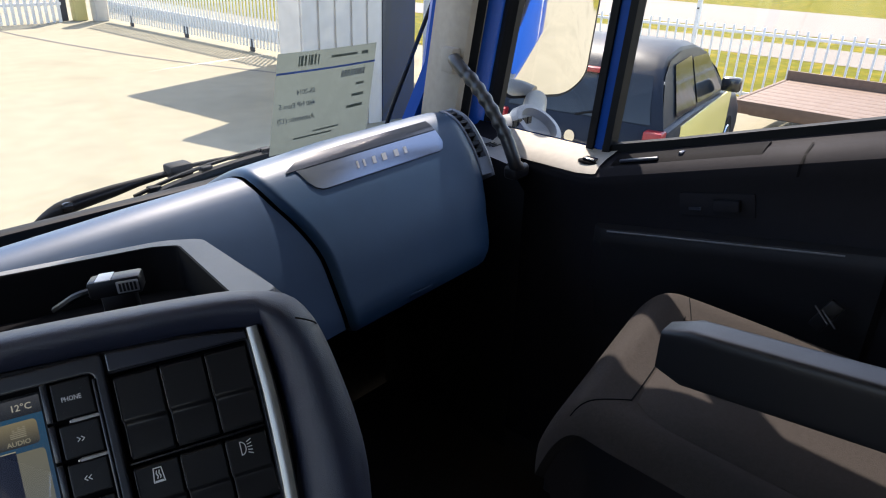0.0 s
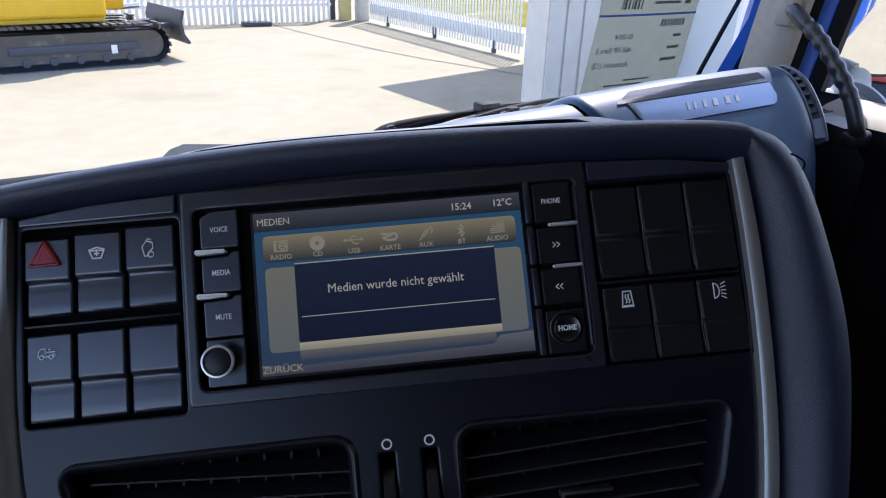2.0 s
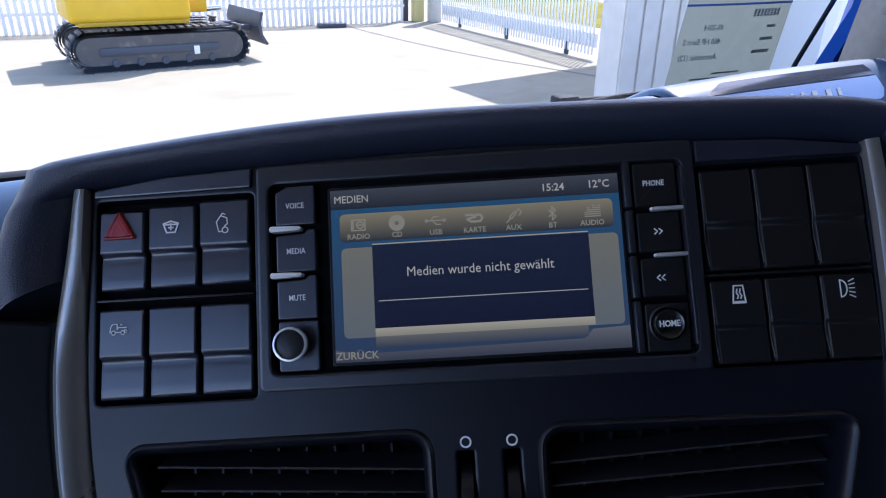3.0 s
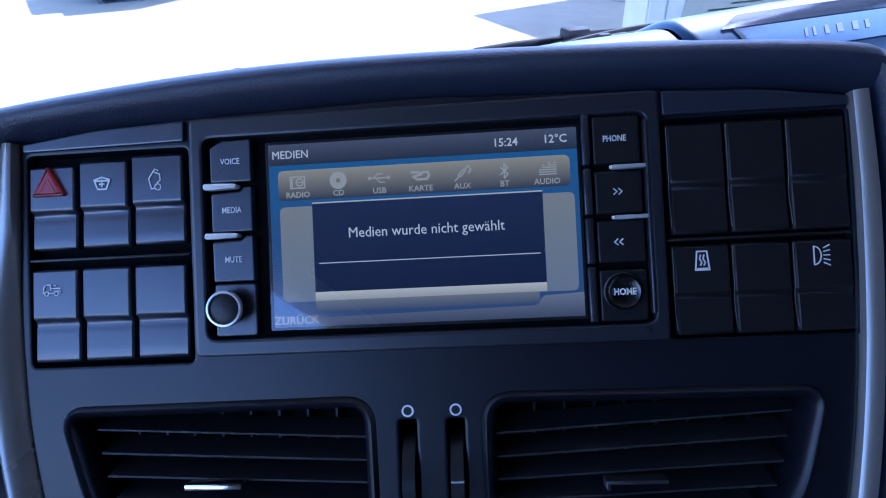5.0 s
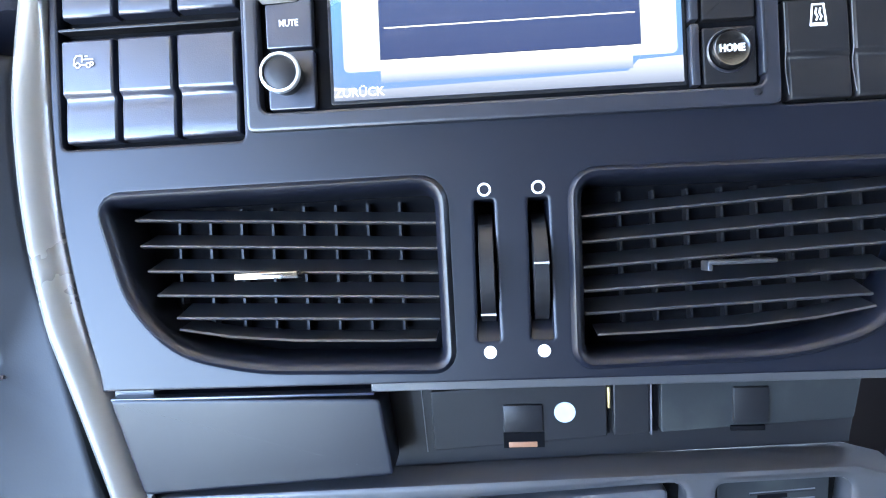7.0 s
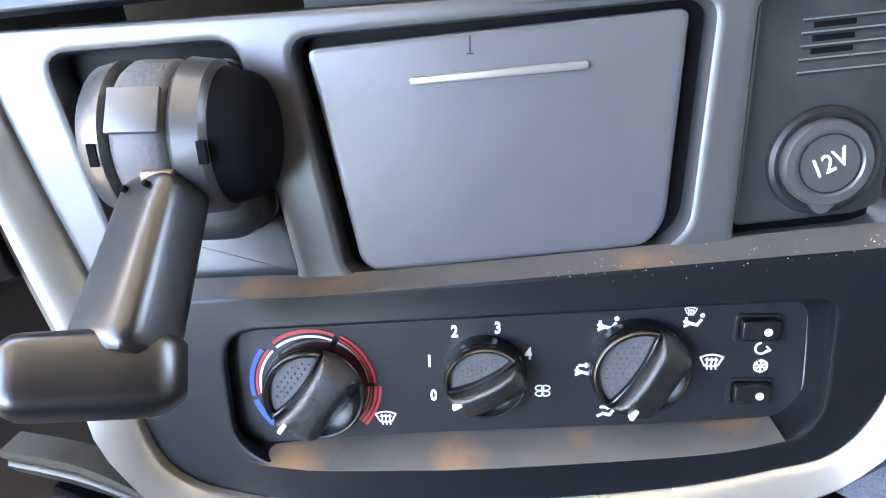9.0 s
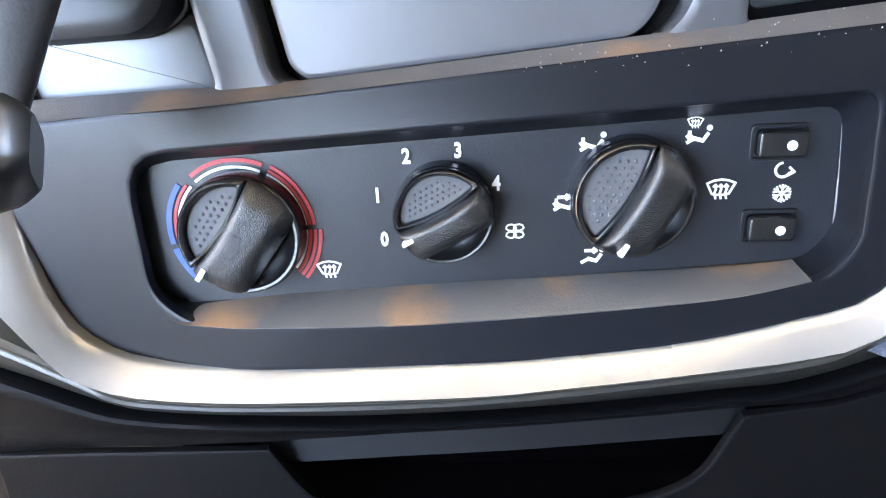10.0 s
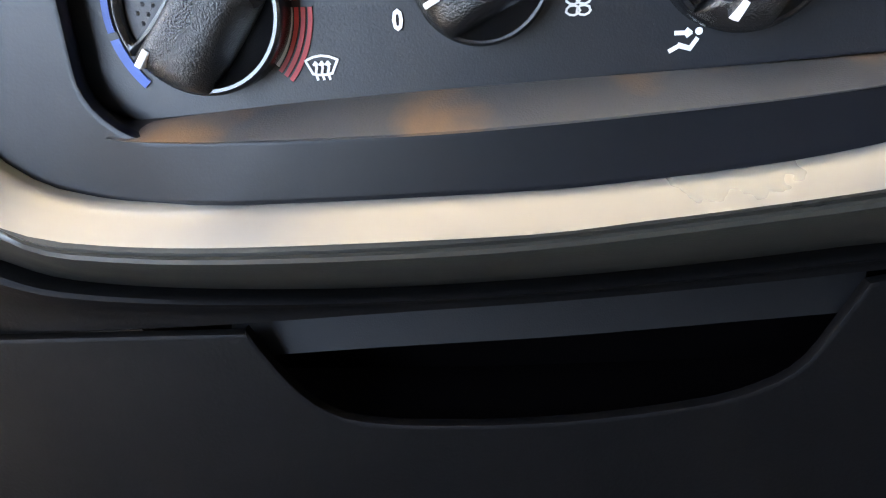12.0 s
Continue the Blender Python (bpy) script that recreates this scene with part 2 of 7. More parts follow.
def plate(outer, holes=(), y=0.0, depth=0.02, r=0.002, hole_depth=None):
    """A moulded plate that faces -y: an outline in x and z, openings through it, rounded rims, walls going back."""
    bm = bmesh.new()
    flat, edges, loops, front = [], [], [], []
    for loop, grow, deep in [(outer, -r, depth)] + [(h, r, hole_depth or depth) for h in holes]:
        face_line = grown(loop, grow * 1.5)
        rings = [[bm.verts.new((p[0], y, p[1])) for p in face_line],
                 [bm.verts.new((p[0], y, p[1])) for p in grown(loop, grow)],
                 [bm.verts.new((p[0], y + 0.3 * r, p[1])) for p in grown(loop, grow * 0.3)],
                 [bm.verts.new((p[0], y + r, p[1])) for p in loop],
                 [bm.verts.new((p[0], y + deep, p[1])) for p in loop]]
        k, first = len(loop), len(flat)
        flat += [Vector((p[0], p[1])) for p in face_line]
        edges += [(first + i, first + (i + 1) % k) for i in range(k)]
        loops.append([tuple(p) for p in face_line])
        front += rings[0]
        for i in range(k):
            for a, b in zip(rings, rings[1:]):
                bm.faces.new((a[i - 1], a[i], b[i], b[i - 1]))
    points, _, tris, origin, _, _ = delaunay_2d_cdt(flat, edges, [], 0, 1e-7)
    made = [front[o[0]] if o else bm.verts.new((p.x, y, p.y)) for p, o in zip(points, origin)]
    for t in tris:
        c = (points[t[0]] + points[t[1]] + points[t[2]]) / 3
        if inside(c, loops[0]) and not any(inside(c, h) for h in loops[1:]):
            corner = [made[k] for k in t]
            if len(set(corner)) == 3:
                bm.faces.new(corner)
    return bm


def tile(outer, y0, y1, r=0.001):
    """A closed solid with the outline (x, z), its face at y0 and its back at y1."""
    bm = bmesh.new()
    rings = [[bm.verts.new((p[0], y0, p[1])) for p in grown(outer, -1.4 * r)],
             [bm.verts.new((p[0], y0, p[1])) for p in grown(outer, -r)],
             [bm.verts.new((p[0], y0 + 0.3 * r, p[1])) for p in grown(outer, -0.3 * r)],
             [bm.verts.new((p[0], y0 + r, p[1])) for p in outer],
             [bm.verts.new((p[0], y1, p[1])) for p in outer]]
    bm.faces.new(rings[0])
    bm.faces.new(rings[4][::-1])
    for i in range(len(outer)):
        for a, b in zip(rings, rings[1:]):
            bm.faces.new((a[i - 1], a[i], b[i], b[i - 1]))
    return bm


def rect(x0, x1, z0, z1, r=0.0, n=3):
    p = [(x0, z0), (x1, z0), (x1, z1), (x0, z1)]
    return roundpoly(p, r, n) if r else p


def resample(pts, n):
    pts = [Vector(p) for p in pts]
    acc = [0.0]
    for a, b in zip(pts, pts[1:]):
        acc.append(acc[-1] + (b - a).length)
    out, j = [], 0
    for i in range(n):
        d = acc[-1] * i / (n - 1)
        while j < len(pts) - 2 and acc[j + 1] < d:
            j += 1
        t = (d - acc[j]) / max(1e-9, acc[j + 1] - acc[j])
        a, b = pts[max(0, j - 1)], pts[min(len(pts) - 1, j + 2)]
        p, q = pts[j], pts[j + 1]
        m0, m1 = (q - a) * 0.5, (b - p) * 0.5
        out.append(p * (2 * t**3 - 3 * t**2 + 1) + m0 * (t**3 - 2 * t**2 + t) + q * (3 * t**2 - 2 * t**3) + m1 * (t**3 - t**2))
    return out


def loft(rings, closed_ring=False, closed_path=False, caps=False, bm=None):
    bm = bm or bmesh.new()
    vs = [[bm.verts.new(p) for p in ring] for ring in rings]
    n = len(vs[0])
    for a, b in list(zip(vs, vs[1:])) + ([(vs[-1], vs[0])] if closed_path else []):
        for i in range(n if closed_ring else n - 1):
            j = (i + 1) % n
            bm.faces.new((a[i], a[j], b[j], b[i]))
    if caps and closed_ring:
        bm.faces.new(vs[0][::-1])
        bm.faces.new(vs[-1])
    return bm


def rail(inner, outer, profile, n=70):
    """A moulding between two lines in x and z: the profile gives (share of the width, y)."""
    a, b = resample(inner, n), resample(outer, n)
    return loft([[(p.x + (q.x - p.x) * s, y, p.y + (q.y - p.y) * s) for s, y in profile] for p, q in zip(a, b)], closed_ring=True, caps=True)


def tube(pts, radius, n=10, bm=None, smooth=0):
    pts = resample(pts, smooth) if smooth else [Vector(p) for p in pts]
    rad = radius if callable(radius) else (lambda t: radius)
    rings, side = [], None
    for i, p in enumerate(pts):
        d = (pts[min(i + 1, len(pts) - 1)] - pts[max(i - 1, 0)]).normalized()
        if side is None:
            side = d.orthogonal().normalized()
        side = (side - d * side.dot(d)).normalized()
        up = d.cross(side)
        r = rad(i / (len(pts) - 1))
        rings.append([p + (side * math.cos(a) + up * math.sin(a)) * r for a in [2 * math.pi * k / n for k in range(n)]])
    return loft(rings, closed_ring=True, caps=True, bm=bm)


def lathe(profile, n=32, bm=None):
    """A turned solid about the y axis: rows of (radius, y)."""
    return loft([[(r * math.cos(a), y, r * math.sin(a)) for a in [2 * math.pi * k / n for k in range(n)]] for r, y in profile],
                closed_ring=True, caps=True, bm=bm)


def arc(cx, cz, r, a0, a1, n=12):
    return [(cx + r * math.cos(radians(a0 + (a1 - a0) * i / n)), cz + r * math.sin(radians(a0 + (a1 - a0) * i / n))) for i in range(n + 1)]


def ring2d(cx, cz, r0, r1, y, a0=0, a1=360, n=28, deep=0.0004):
    o, i = arc(cx, cz, r1, a0, a1, n), arc(cx, cz, r0, a0, a1, n)
    return loft([[(p[0], y + deep, p[1]), (p[0], y, p[1]), (q[0], y, q[1]), (q[0], y + deep, q[1])] for p, q in zip(o, i)])


def stroke(lines, width, y, bm=None, deep=0.0003):
    """Printed lines: each polyline (x, z) as thin raised bars of that width."""
    bm = bm or bmesh.new()
    h = width / 2
    for line in lines:
        for a, b in zip(line, line[1:]):
            a, b = Vector(a), Vector(b)
            d = (b - a).normalized() if (b - a).length > 1e-9 else Vector((1, 0))
            n = Vector((-d.y, d.x)) * h
            a2, b2 = a - d * h * 0.6, b + d * h * 0.6
            q = [a2 + n, a2 - n, b2 - n, b2 + n]
            f = [bm.verts.new((p.x, y, p.y)) for p in q]
            g = [bm.verts.new((p.x, y + deep, p.y)) for p in q]
            bm.faces.new(f)
            for i in range(4):
                bm.faces.new((f[i], f[i - 1], g[i - 1], g[i]))
    return bm


def lettering(text, size, x, y, z, align="CENTER", squeeze=1.0, turn=0.0, bold=0.0):
    """A word in the built-in font, laid on a face that looks towards -y."""
    cu = bpy.data.curves.new("lettering", "FONT")
    cu.body, cu.size, cu.align_x, cu.align_y = text, size, align, "CENTER"
    cu.extrude, cu.resolution_u, cu.offset = 0.0002, 2, bold
    ob = bpy.data.objects.new("lettering", cu)
    me = ob.to_mesh()
    bm = bmesh.new()
    bm.from_mesh(me)
    ob.to_mesh_clear()
    bpy.data.objects.remove(ob)
    bpy.data.curves.remove(cu)
    m = Matrix.Translation((x, y, z)) @ Matrix.Rotation(radians(turn), 4, "Y") @ Matrix.Rotation(radians(90), 4, "X") @ Matrix.Diagonal((squeeze, 1, 1, 1))
    return moved(bm, m)


# ---- the console's own frame: x along it, z up its face, y into it ----
CON = Matrix(((0.90303, 0.40071, 0.15484, 0), (-0.42109, 0.75437, 0.5036, 0), (0.08499, -0.51997, 0.84995, 2.15), (0, 0, 0, 1)))

# ---- ground and yard ----
def ground():
    bm = bmesh.new()
    vs = [bm.verts.new(p) for p in ((-400, -400, 0), (400, -400, 0), (400, 400, 0), (-400, 400, 0))]
    bm.faces.new(vs)
    solid("ground", bm, PAVING, "pale sunlit paved truck yard", "ground", kind="structure")


ground()


# ---- the cab shell ----
def cab_shell():
    solid("floor", rbox(-1.2, 1.2, -1.5, 0.75, 1.30, 1.35), FLOORM, "dark rubber cab floor", "floor", kind="structure")
    # unseen linings: pale ahead, dark behind, to shape reflections on the console
    solid("ceiling", rbox(-1.2, 1.2, -0.45, 0.62, 3.05, 3.10), LINING, "pale beige cab roof lining", "ceiling", kind="structure")
    solid("ceiling_rear", rbox(-1.2, 1.2, -1.5, -0.452, 3.05, 3.10), REAR, "unseen rear roof lining, kept dark for the console's reflections", "ceiling", kind="structure")
    solid("wall_rear", rbox(-1.2, 1.2, -1.56, -1.5, 1.3, 3.1), REAR, "unseen rear cab wall, kept dark for the console's reflections", "wall", kind="structure")
    solid("wall_front", rbox(-1.2, 1.2, 0.76, 0.82, 1.3, 2.03), BLACK, "dark bulkhead under the windscreen", "wall", kind="structure")
    solid("wall_corner", rbox(1.112, 1.318, 0.602, 0.758, 1.352, 2.0), BLACK, "dark cab corner between bulkhead and door", "wall", kind="structure")
    solid("wall_outer", rbox(1.322, 1.340, -1.60, -0.87, 1.0, 3.1, 0.01), BLUE, "blue painted cab side behind the door", "wall", kind="structure")
    # unseen driver's door side; its window opening is sized to light the console
    solid("wall_driver_side", plate(rect(-0.78, 1.5, 1.3, 3.1), [rect(-0.22, 1.36, 2.08, 2.95, 0.06)], 0, 0.06, 0.01), LINING,
          "unseen lined cab side with an opening sized to light the console", "wall", kind="structure",
          m=Matrix.Translation((-1.2, 0, 0)) @ Matrix.Rotation(radians(90), 4, "Z") @ Matrix.Scale(-1, 4, (1, 0, 0)))


cab_shell()



# ---- the centre console ----
TILT = math.atan(0.13)
CONL = CON @ Matrix.Translation((0, 0.004, -0.13)) @ Matrix.Rotation(TILT, 4, "X")   # the lower part leans a little more


def nudged(pts, add):
    """The left upright of the surround stands slightly further out."""
    return [(x - add * max(0, min(1, (z + 0.20) / 0.08)) if x < -0.1 else x, z) for x, z in pts]


def leaned(bm):
    """Follows the lean of the lower part."""
    for v in bm.verts:
        if v.co.z < -0.10:
            v.co.y += 0.004 * min(1, (-0.10 - v.co.z) / 0.03) + 0.13 * max(0, -0.13 - v.co.z)
    return bm


INNER = [(-0.2078, 0.1), (-0.2095, 0.03), (-0.209, -0.01), (-0.206, -0.05), (-0.199, -0.09), (-0.1885, -0.13), (-0.176, -0.1816), (-0.163, -0.23), (-0.149, -0.275), (-0.1338, -0.3358), (-0.1277, -0.3468), (-0.1204, -0.3536), (-0.1032, -0.3593), (-0.0668, -0.3608), (0.0039, -0.3590), (0.0350, -0.3568), (0.0680, -0.3530), (0.0900, -0.3487), (0.1050, -0.3447), (0.1246, -0.3383), (0.1380, -0.3200), (0.1475, -0.283), (0.158, -0.232), (0.172, -0.18), (0.188, -0.12), (0.197, -0.07), (0.2025, -0.015), (0.2045, 0.05), (0.2035, 0.1)]
OUTER = [(-0.2144, 0.1005), (-0.222, 0.03), (-0.2225, -0.01), (-0.2195, -0.05), (-0.2125, -0.09), (-0.2025, -0.13), (-0.193, -0.175), (-0.182, -0.227), (-0.1735, -0.2667), (-0.156, -0.322), (-0.1341, -0.3569), (-0.1267, -0.3630), (-0.1186, -0.3670), (-0.1012, -0.3702), (-0.0654, -0.3717), (0.0039, -0.3698), (0.0340, -0.3668), (0.0680, -0.3627), (0.0900, -0.3597), (0.1068, -0.3572), (0.1260, -0.3505), (0.150, -0.325), (0.164, -0.285), (0.174, -0.232), (0.186, -0.18), (0.199, -0.12), (0.208, -0.07), (0.2130, -0.015), (0.215, 0.05), (0.2125, 0.1005)]
OUTER = nudged(OUTER, 0.0040)


def surround():
    """The silver frame: low and rounded at the sides, and at the foot a sill that leans out and faces up."""
    side = [(0, 0.014), (0.03, 0.0044), (0.08, 0.0022), (0.25, -0.0016), (0.50, -0.0050), (0.72, -0.0056), (0.92, -0.0026), (1, 0.016)]
    foot = [(0, 0.010), (0.02, -0.0065), (0.06, -0.0082), (0.35, -0.0112), (0.65, -0.0138), (0.93, -0.0160), (1.06, -0.0110), (1.13, 0.010)]
    flat = [(0, 0.014), (0.03, 0.0006), (0.08, -0.0031), (0.25, -0.0042), (0.55, -0.0048), (0.80, -0.0045), (0.95, -0.0004), (1, 0.016)]
    outward = [(0, 0.014), (0.03, -0.0016), (0.08, -0.0046), (0.25, -0.0054), (0.50, -0.0046), (0.72, -0.0026), (0.92, 0.0014), (1, 0.016)]
    rings = []
    for p, q in zip(resample(INNER, 130), resample(OUTER, 130)):
        w = max(0.0, min(1.0, (-0.29 - (p.y + q.y) / 2) / 0.045))
        w = w * w * (3 - 2 * w)
        up = max(0.0, min(1.0, (p.y - 0.005) / 0.06))
        upright = [(a[0], a[1] + (b[1] - a[1]) * up) for a, b in zip(side, outward)] if p.x < 0 else flat
        ring = []
        for (s0, y0), (s1, y1) in zip(upright, foot):
            s = s0 + (s1 - s0) * w
            ring.append((p.x + (q.x - p.x) * s, y0 + (y1 - y0) * w, p.y + (q.y - p.y) * s))
        rings.append(ring)
    return loft(rings, closed_ring=True, caps=True)


def console():
    c = thing("center_console", "dark blue-grey truck centre console with a silver surround", "console", CON)
    left = [tuple(p) for p in resample(INNER, 90) if p.x < 0 and p.y > -0.126]
    right = [tuple(p) for p in resample(INNER, 90) if p.x > 0 and p.y > -0.126]
    outline = left + [(left[-1][0] + 0.0008, -0.1275), (right[0][0], -0.1275)] + right + [(0.16, 0.106), (0.0, 0.1115), (-0.12, 0.108)]
    vent_l = roundpoly([(-0.1838, -0.0424), (-0.034, -0.0412), (-0.033, -0.1172), (-0.118, -0.1152), (-0.152, -0.1070), (-0.1715, -0.0860)], [0.006, 0.008, 0.004, 0.03, 0.02, 0.03], 5)
    vent_r = roundpoly([(0.031, -0.0412), (0.1805, -0.0424), (0.1690, -0.0860), (0.150, -0.1070), (0.116, -0.1152), (0.030, -0.1172)], [0.008, 0.006, 0.03, 0.02, 0.03, 0.004], 5)
    slots = [roundpoly([(x - 0.0051, -0.1095), (x + 0.0045, -0.1095), (x + 0.0042, -0.0475), (x - 0.0044, -0.0475)], 0.0012, 3) for x in (-0.0118, 0.0118)]
    blocks = [rect(-0.2045, -0.1185, -0.0155, 0.0935, 0.003), rect(0.1165, 0.2025, -0.0125, 0.0925, 0.003)]
    part("fascia", plate(outline, blocks + slots + [rect(-0.112, 0.112, -0.008, 0.1, 0.002), grown(vent_l, 0.0052), grown(vent_r, 0.0052)], 0.0015, 0.03, 0.0012), FASCIA, c)
    for v in (vent_l, vent_r):
        # raised shoulder round each outlet, sloping down to the opening
        rings = []
        for grow, y in ((0.0066, 0.002), (0.0056, -0.0002), (0.0042, -0.0013), (0.0028, -0.0008), (0.0014, 0.0012), (0.0, 0.005), (-0.0008, 0.03)):
            rings.append([(p[0], y, p[1]) for p in grown(v, grow)])
        part("vent_shoulder", loft(rings, closed_ring=True), FASCIA, c)
    part("backing", rbox(-0.206, 0.206, 0.0325, 0.05, -0.125, 0.10), GAP, c, "black carrier behind the panels")
    part("silver_surround", leaned(surround()), SILVER, c, "satin silver painted trim")
    hin = [(-0.2262, 0.052), (-0.2262, 0.06), (-0.2255, 0.075), (-0.2184, 0.095), (-0.210, 0.1), (-0.12, 0.107), (0.0, 0.1105), (0.16, 0.105), (0.209, 0.099), (0.2145, 0.093), (0.218, 0.05), (0.2155, -0.015), (0.210, -0.07), (0.201, -0.12), (0.187, -0.18), (0.164, -0.285), (0.13, -0.36)]
    hout = [(-0.262, 0.030), (-0.266, 0.055), (-0.262, 0.08), (-0.2523, 0.107), (-0.238, 0.1195), (-0.12, 0.133), (0.0, 0.1365), (0.16, 0.1315), (0.225, 0.1225), (0.2503, 0.101), (0.2622, 0.05), (0.266, -0.005), (0.258, -0.06), (0.247, -0.11), (0.232, -0.18), (0.207, -0.285), (0.17, -0.37)]
    prof = [(0, 0.006), (0.05, 0.001), (0.16, -0.003), (0.30, -0.0078), (0.44, -0.0105), (0.56, -0.0108), (0.68, -0.0090), (0.78, -0.0055), (0.86, -0.0010), (0.925, 0.0045), (0.97, 0.0110), (0.995, 0.0190), (1.0, 0.030), (0.99, 0.06), (0.9, 0.085), (0.5, 0.085), (0.1, 0.06)]
    part("padded_hood", leaned(rail(hin, hout, prof, 120)), PAD, c, "grained soft vinyl hood")
    # stitched seam on the padded rim
    seam = [(p[0], p[2], p[1]) for p in ((0.236, 0.0985, -0.0105), (0.243, 0.0955, -0.0085), (0.249, 0.0925, -0.001), (0.2525, 0.0905, 0.014), (0.253, 0.09, 0.03))]
    part("seam", tube(seam, 0.0006, 6, smooth=12), GAP, c)
    part("top_panel_left", tile(roundpoly([(-0.205, 0.0952), (-0.1192, 0.0962), (-0.1188, 0.1066), (-0.166, 0.1045), (-0.205, 0.0992)], 0.001, 2), -0.0012, 0.01, 0.0008), KEY, c)
    part("top_panel_right", tile(roundpoly([(0.1175, 0.0945), (0.203, 0.0938), (0.203, 0.0985), (0.165, 0.1035), (0.1175, 0.1058)], 0.001, 2), -0.0012, 0.01, 0.0008), KEY, c)
    # deep tray behind the hood, its rim sloping up into the dash
    hole = roundpoly([(-0.27, 0.050), (0.203, 0.046), (0.1725, 0.204), (0.149, 0.2165), (-0.27, 0.2300)], [0.01, 0.004, 0.006, 0.010, 0.012], 4)
    rim = roundpoly([(-0.30, 0.040), (0.236, 0.040), (0.195, 0.214), (0.158, 0.2330), (-0.30, 0.2440)], 0.012, 4)
    tray = Matrix(((1, 0, 0, 0), (0, 0, 1, 0), (0, -1, 0.43, 0.1055), (0, 0, 0, 1)))

    def bowed(bm):
        """The rim arches a little and falls away towards the driver."""
        bmesh.ops.subdivide_edges(bm, edges=[e for e in bm.edges if abs(e.verts[0].co.x - e.verts[1].co.x) > 0.1], cuts=12)
        for v in bm.verts:
            v.co.z -= 0.21 * (v.co.x + 0.03) ** 2 * (v.co.x < -0.03) + 1.6 * max(0.0, -0.15 - v.co.x) ** 2
        return bm

    part("top_shelf", bowed(moved(plate(rim, [hole], 0.0, 0.10, 0.0012, 0.05), tray)), SHELF, c)
    # near-black floor and liner put the tray's shade into the colour
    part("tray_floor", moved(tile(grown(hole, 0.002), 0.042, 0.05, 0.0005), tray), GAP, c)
    part("tray_shade_liner", bowed(moved(loft([[(p[0], y, p[1]) for p in grown(hole, g)] for y, g in ((-0.0002, 0.0012), (-0.0003, -0.0008), (0.0012, -0.0014), (0.043, -0.0015))], closed_ring=True), tray)), GAP, c, "tray wall painted near-black as shade")
    # wheel slots: printed rings and dots
    for x in (-0.0118, 0.0118):
        part("ring_mark", ring2d(x + 0.0002, -0.0430, 0.0021, 0.0030, 0.0009), WHITE, c, "printed white ring")
        bm = tile(arc(x, -0.1147, 0.0028, 0, 345, 23), 0.0009, 0.0016, 0.0001)
        part("dot_mark", bm, WHITE, c, "printed white dot")
        part("wheel_hollow", rbox(x - 0.0061, x + 0.0061, 0.028, 0.03, -0.108, -0.05), GAP, c)
        part("wheel_ramp", loft([[(x - 0.0050, y, z), (x + 0.0046, y, z)] for y, z in ((0.0018, -0.1096), (0.0045, -0.1060), (0.012, -0.0985), (0.026, -0.094))]), FASCIA, c)
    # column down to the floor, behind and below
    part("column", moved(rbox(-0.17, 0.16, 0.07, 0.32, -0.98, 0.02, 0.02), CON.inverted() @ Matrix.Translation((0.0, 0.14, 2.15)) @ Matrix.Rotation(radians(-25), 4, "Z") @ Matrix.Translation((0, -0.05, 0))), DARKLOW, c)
    part("side_cheek", leaned(loft([[(p[0] * 0.99, 0.03, p[1] - 0.002), (p[0] * 0.99, 0.12, p[1] + 0.02), (p[0] * 0.97, 0.30, p[1] + 0.06)] for p in hout if p[0] > 0.2])), BLACK, c)


console()


def wheel(x, mark):
    w = thing("vent_thumbwheel", "ribbed dark grey thumbwheel beside an air outlet", "thumbwheel", CON, "air outlet wheels")
    bm = bmesh.new()
    n = 72
    rings = []
    for i in range(n):
        a = 2 * math.pi * i / n
        r = 0.026 - (0.0006 if i % 2 else 0)
        rings.append([(x + s * 0.0033, 0.0205 + rr * math.cos(a), -0.079 + rr * math.sin(a)) for s, rr in ((-1, r - 0.0006), (-0.9, r), (0.9, r), (1, r - 0.0006), (1, 0.004), (-1, 0.004))])
    part("rim", loft(rings, closed_ring=True, closed_path=True), BLACK, w)
    part("index_line", rbox(x - 0.0033, x + 0.0033, -0.0060, -0.004, mark - 0.0004, mark + 0.0004), DIMWHITE, w)


wheel(-0.0118, -0.0975)
wheel(0.0118, -0.0760)


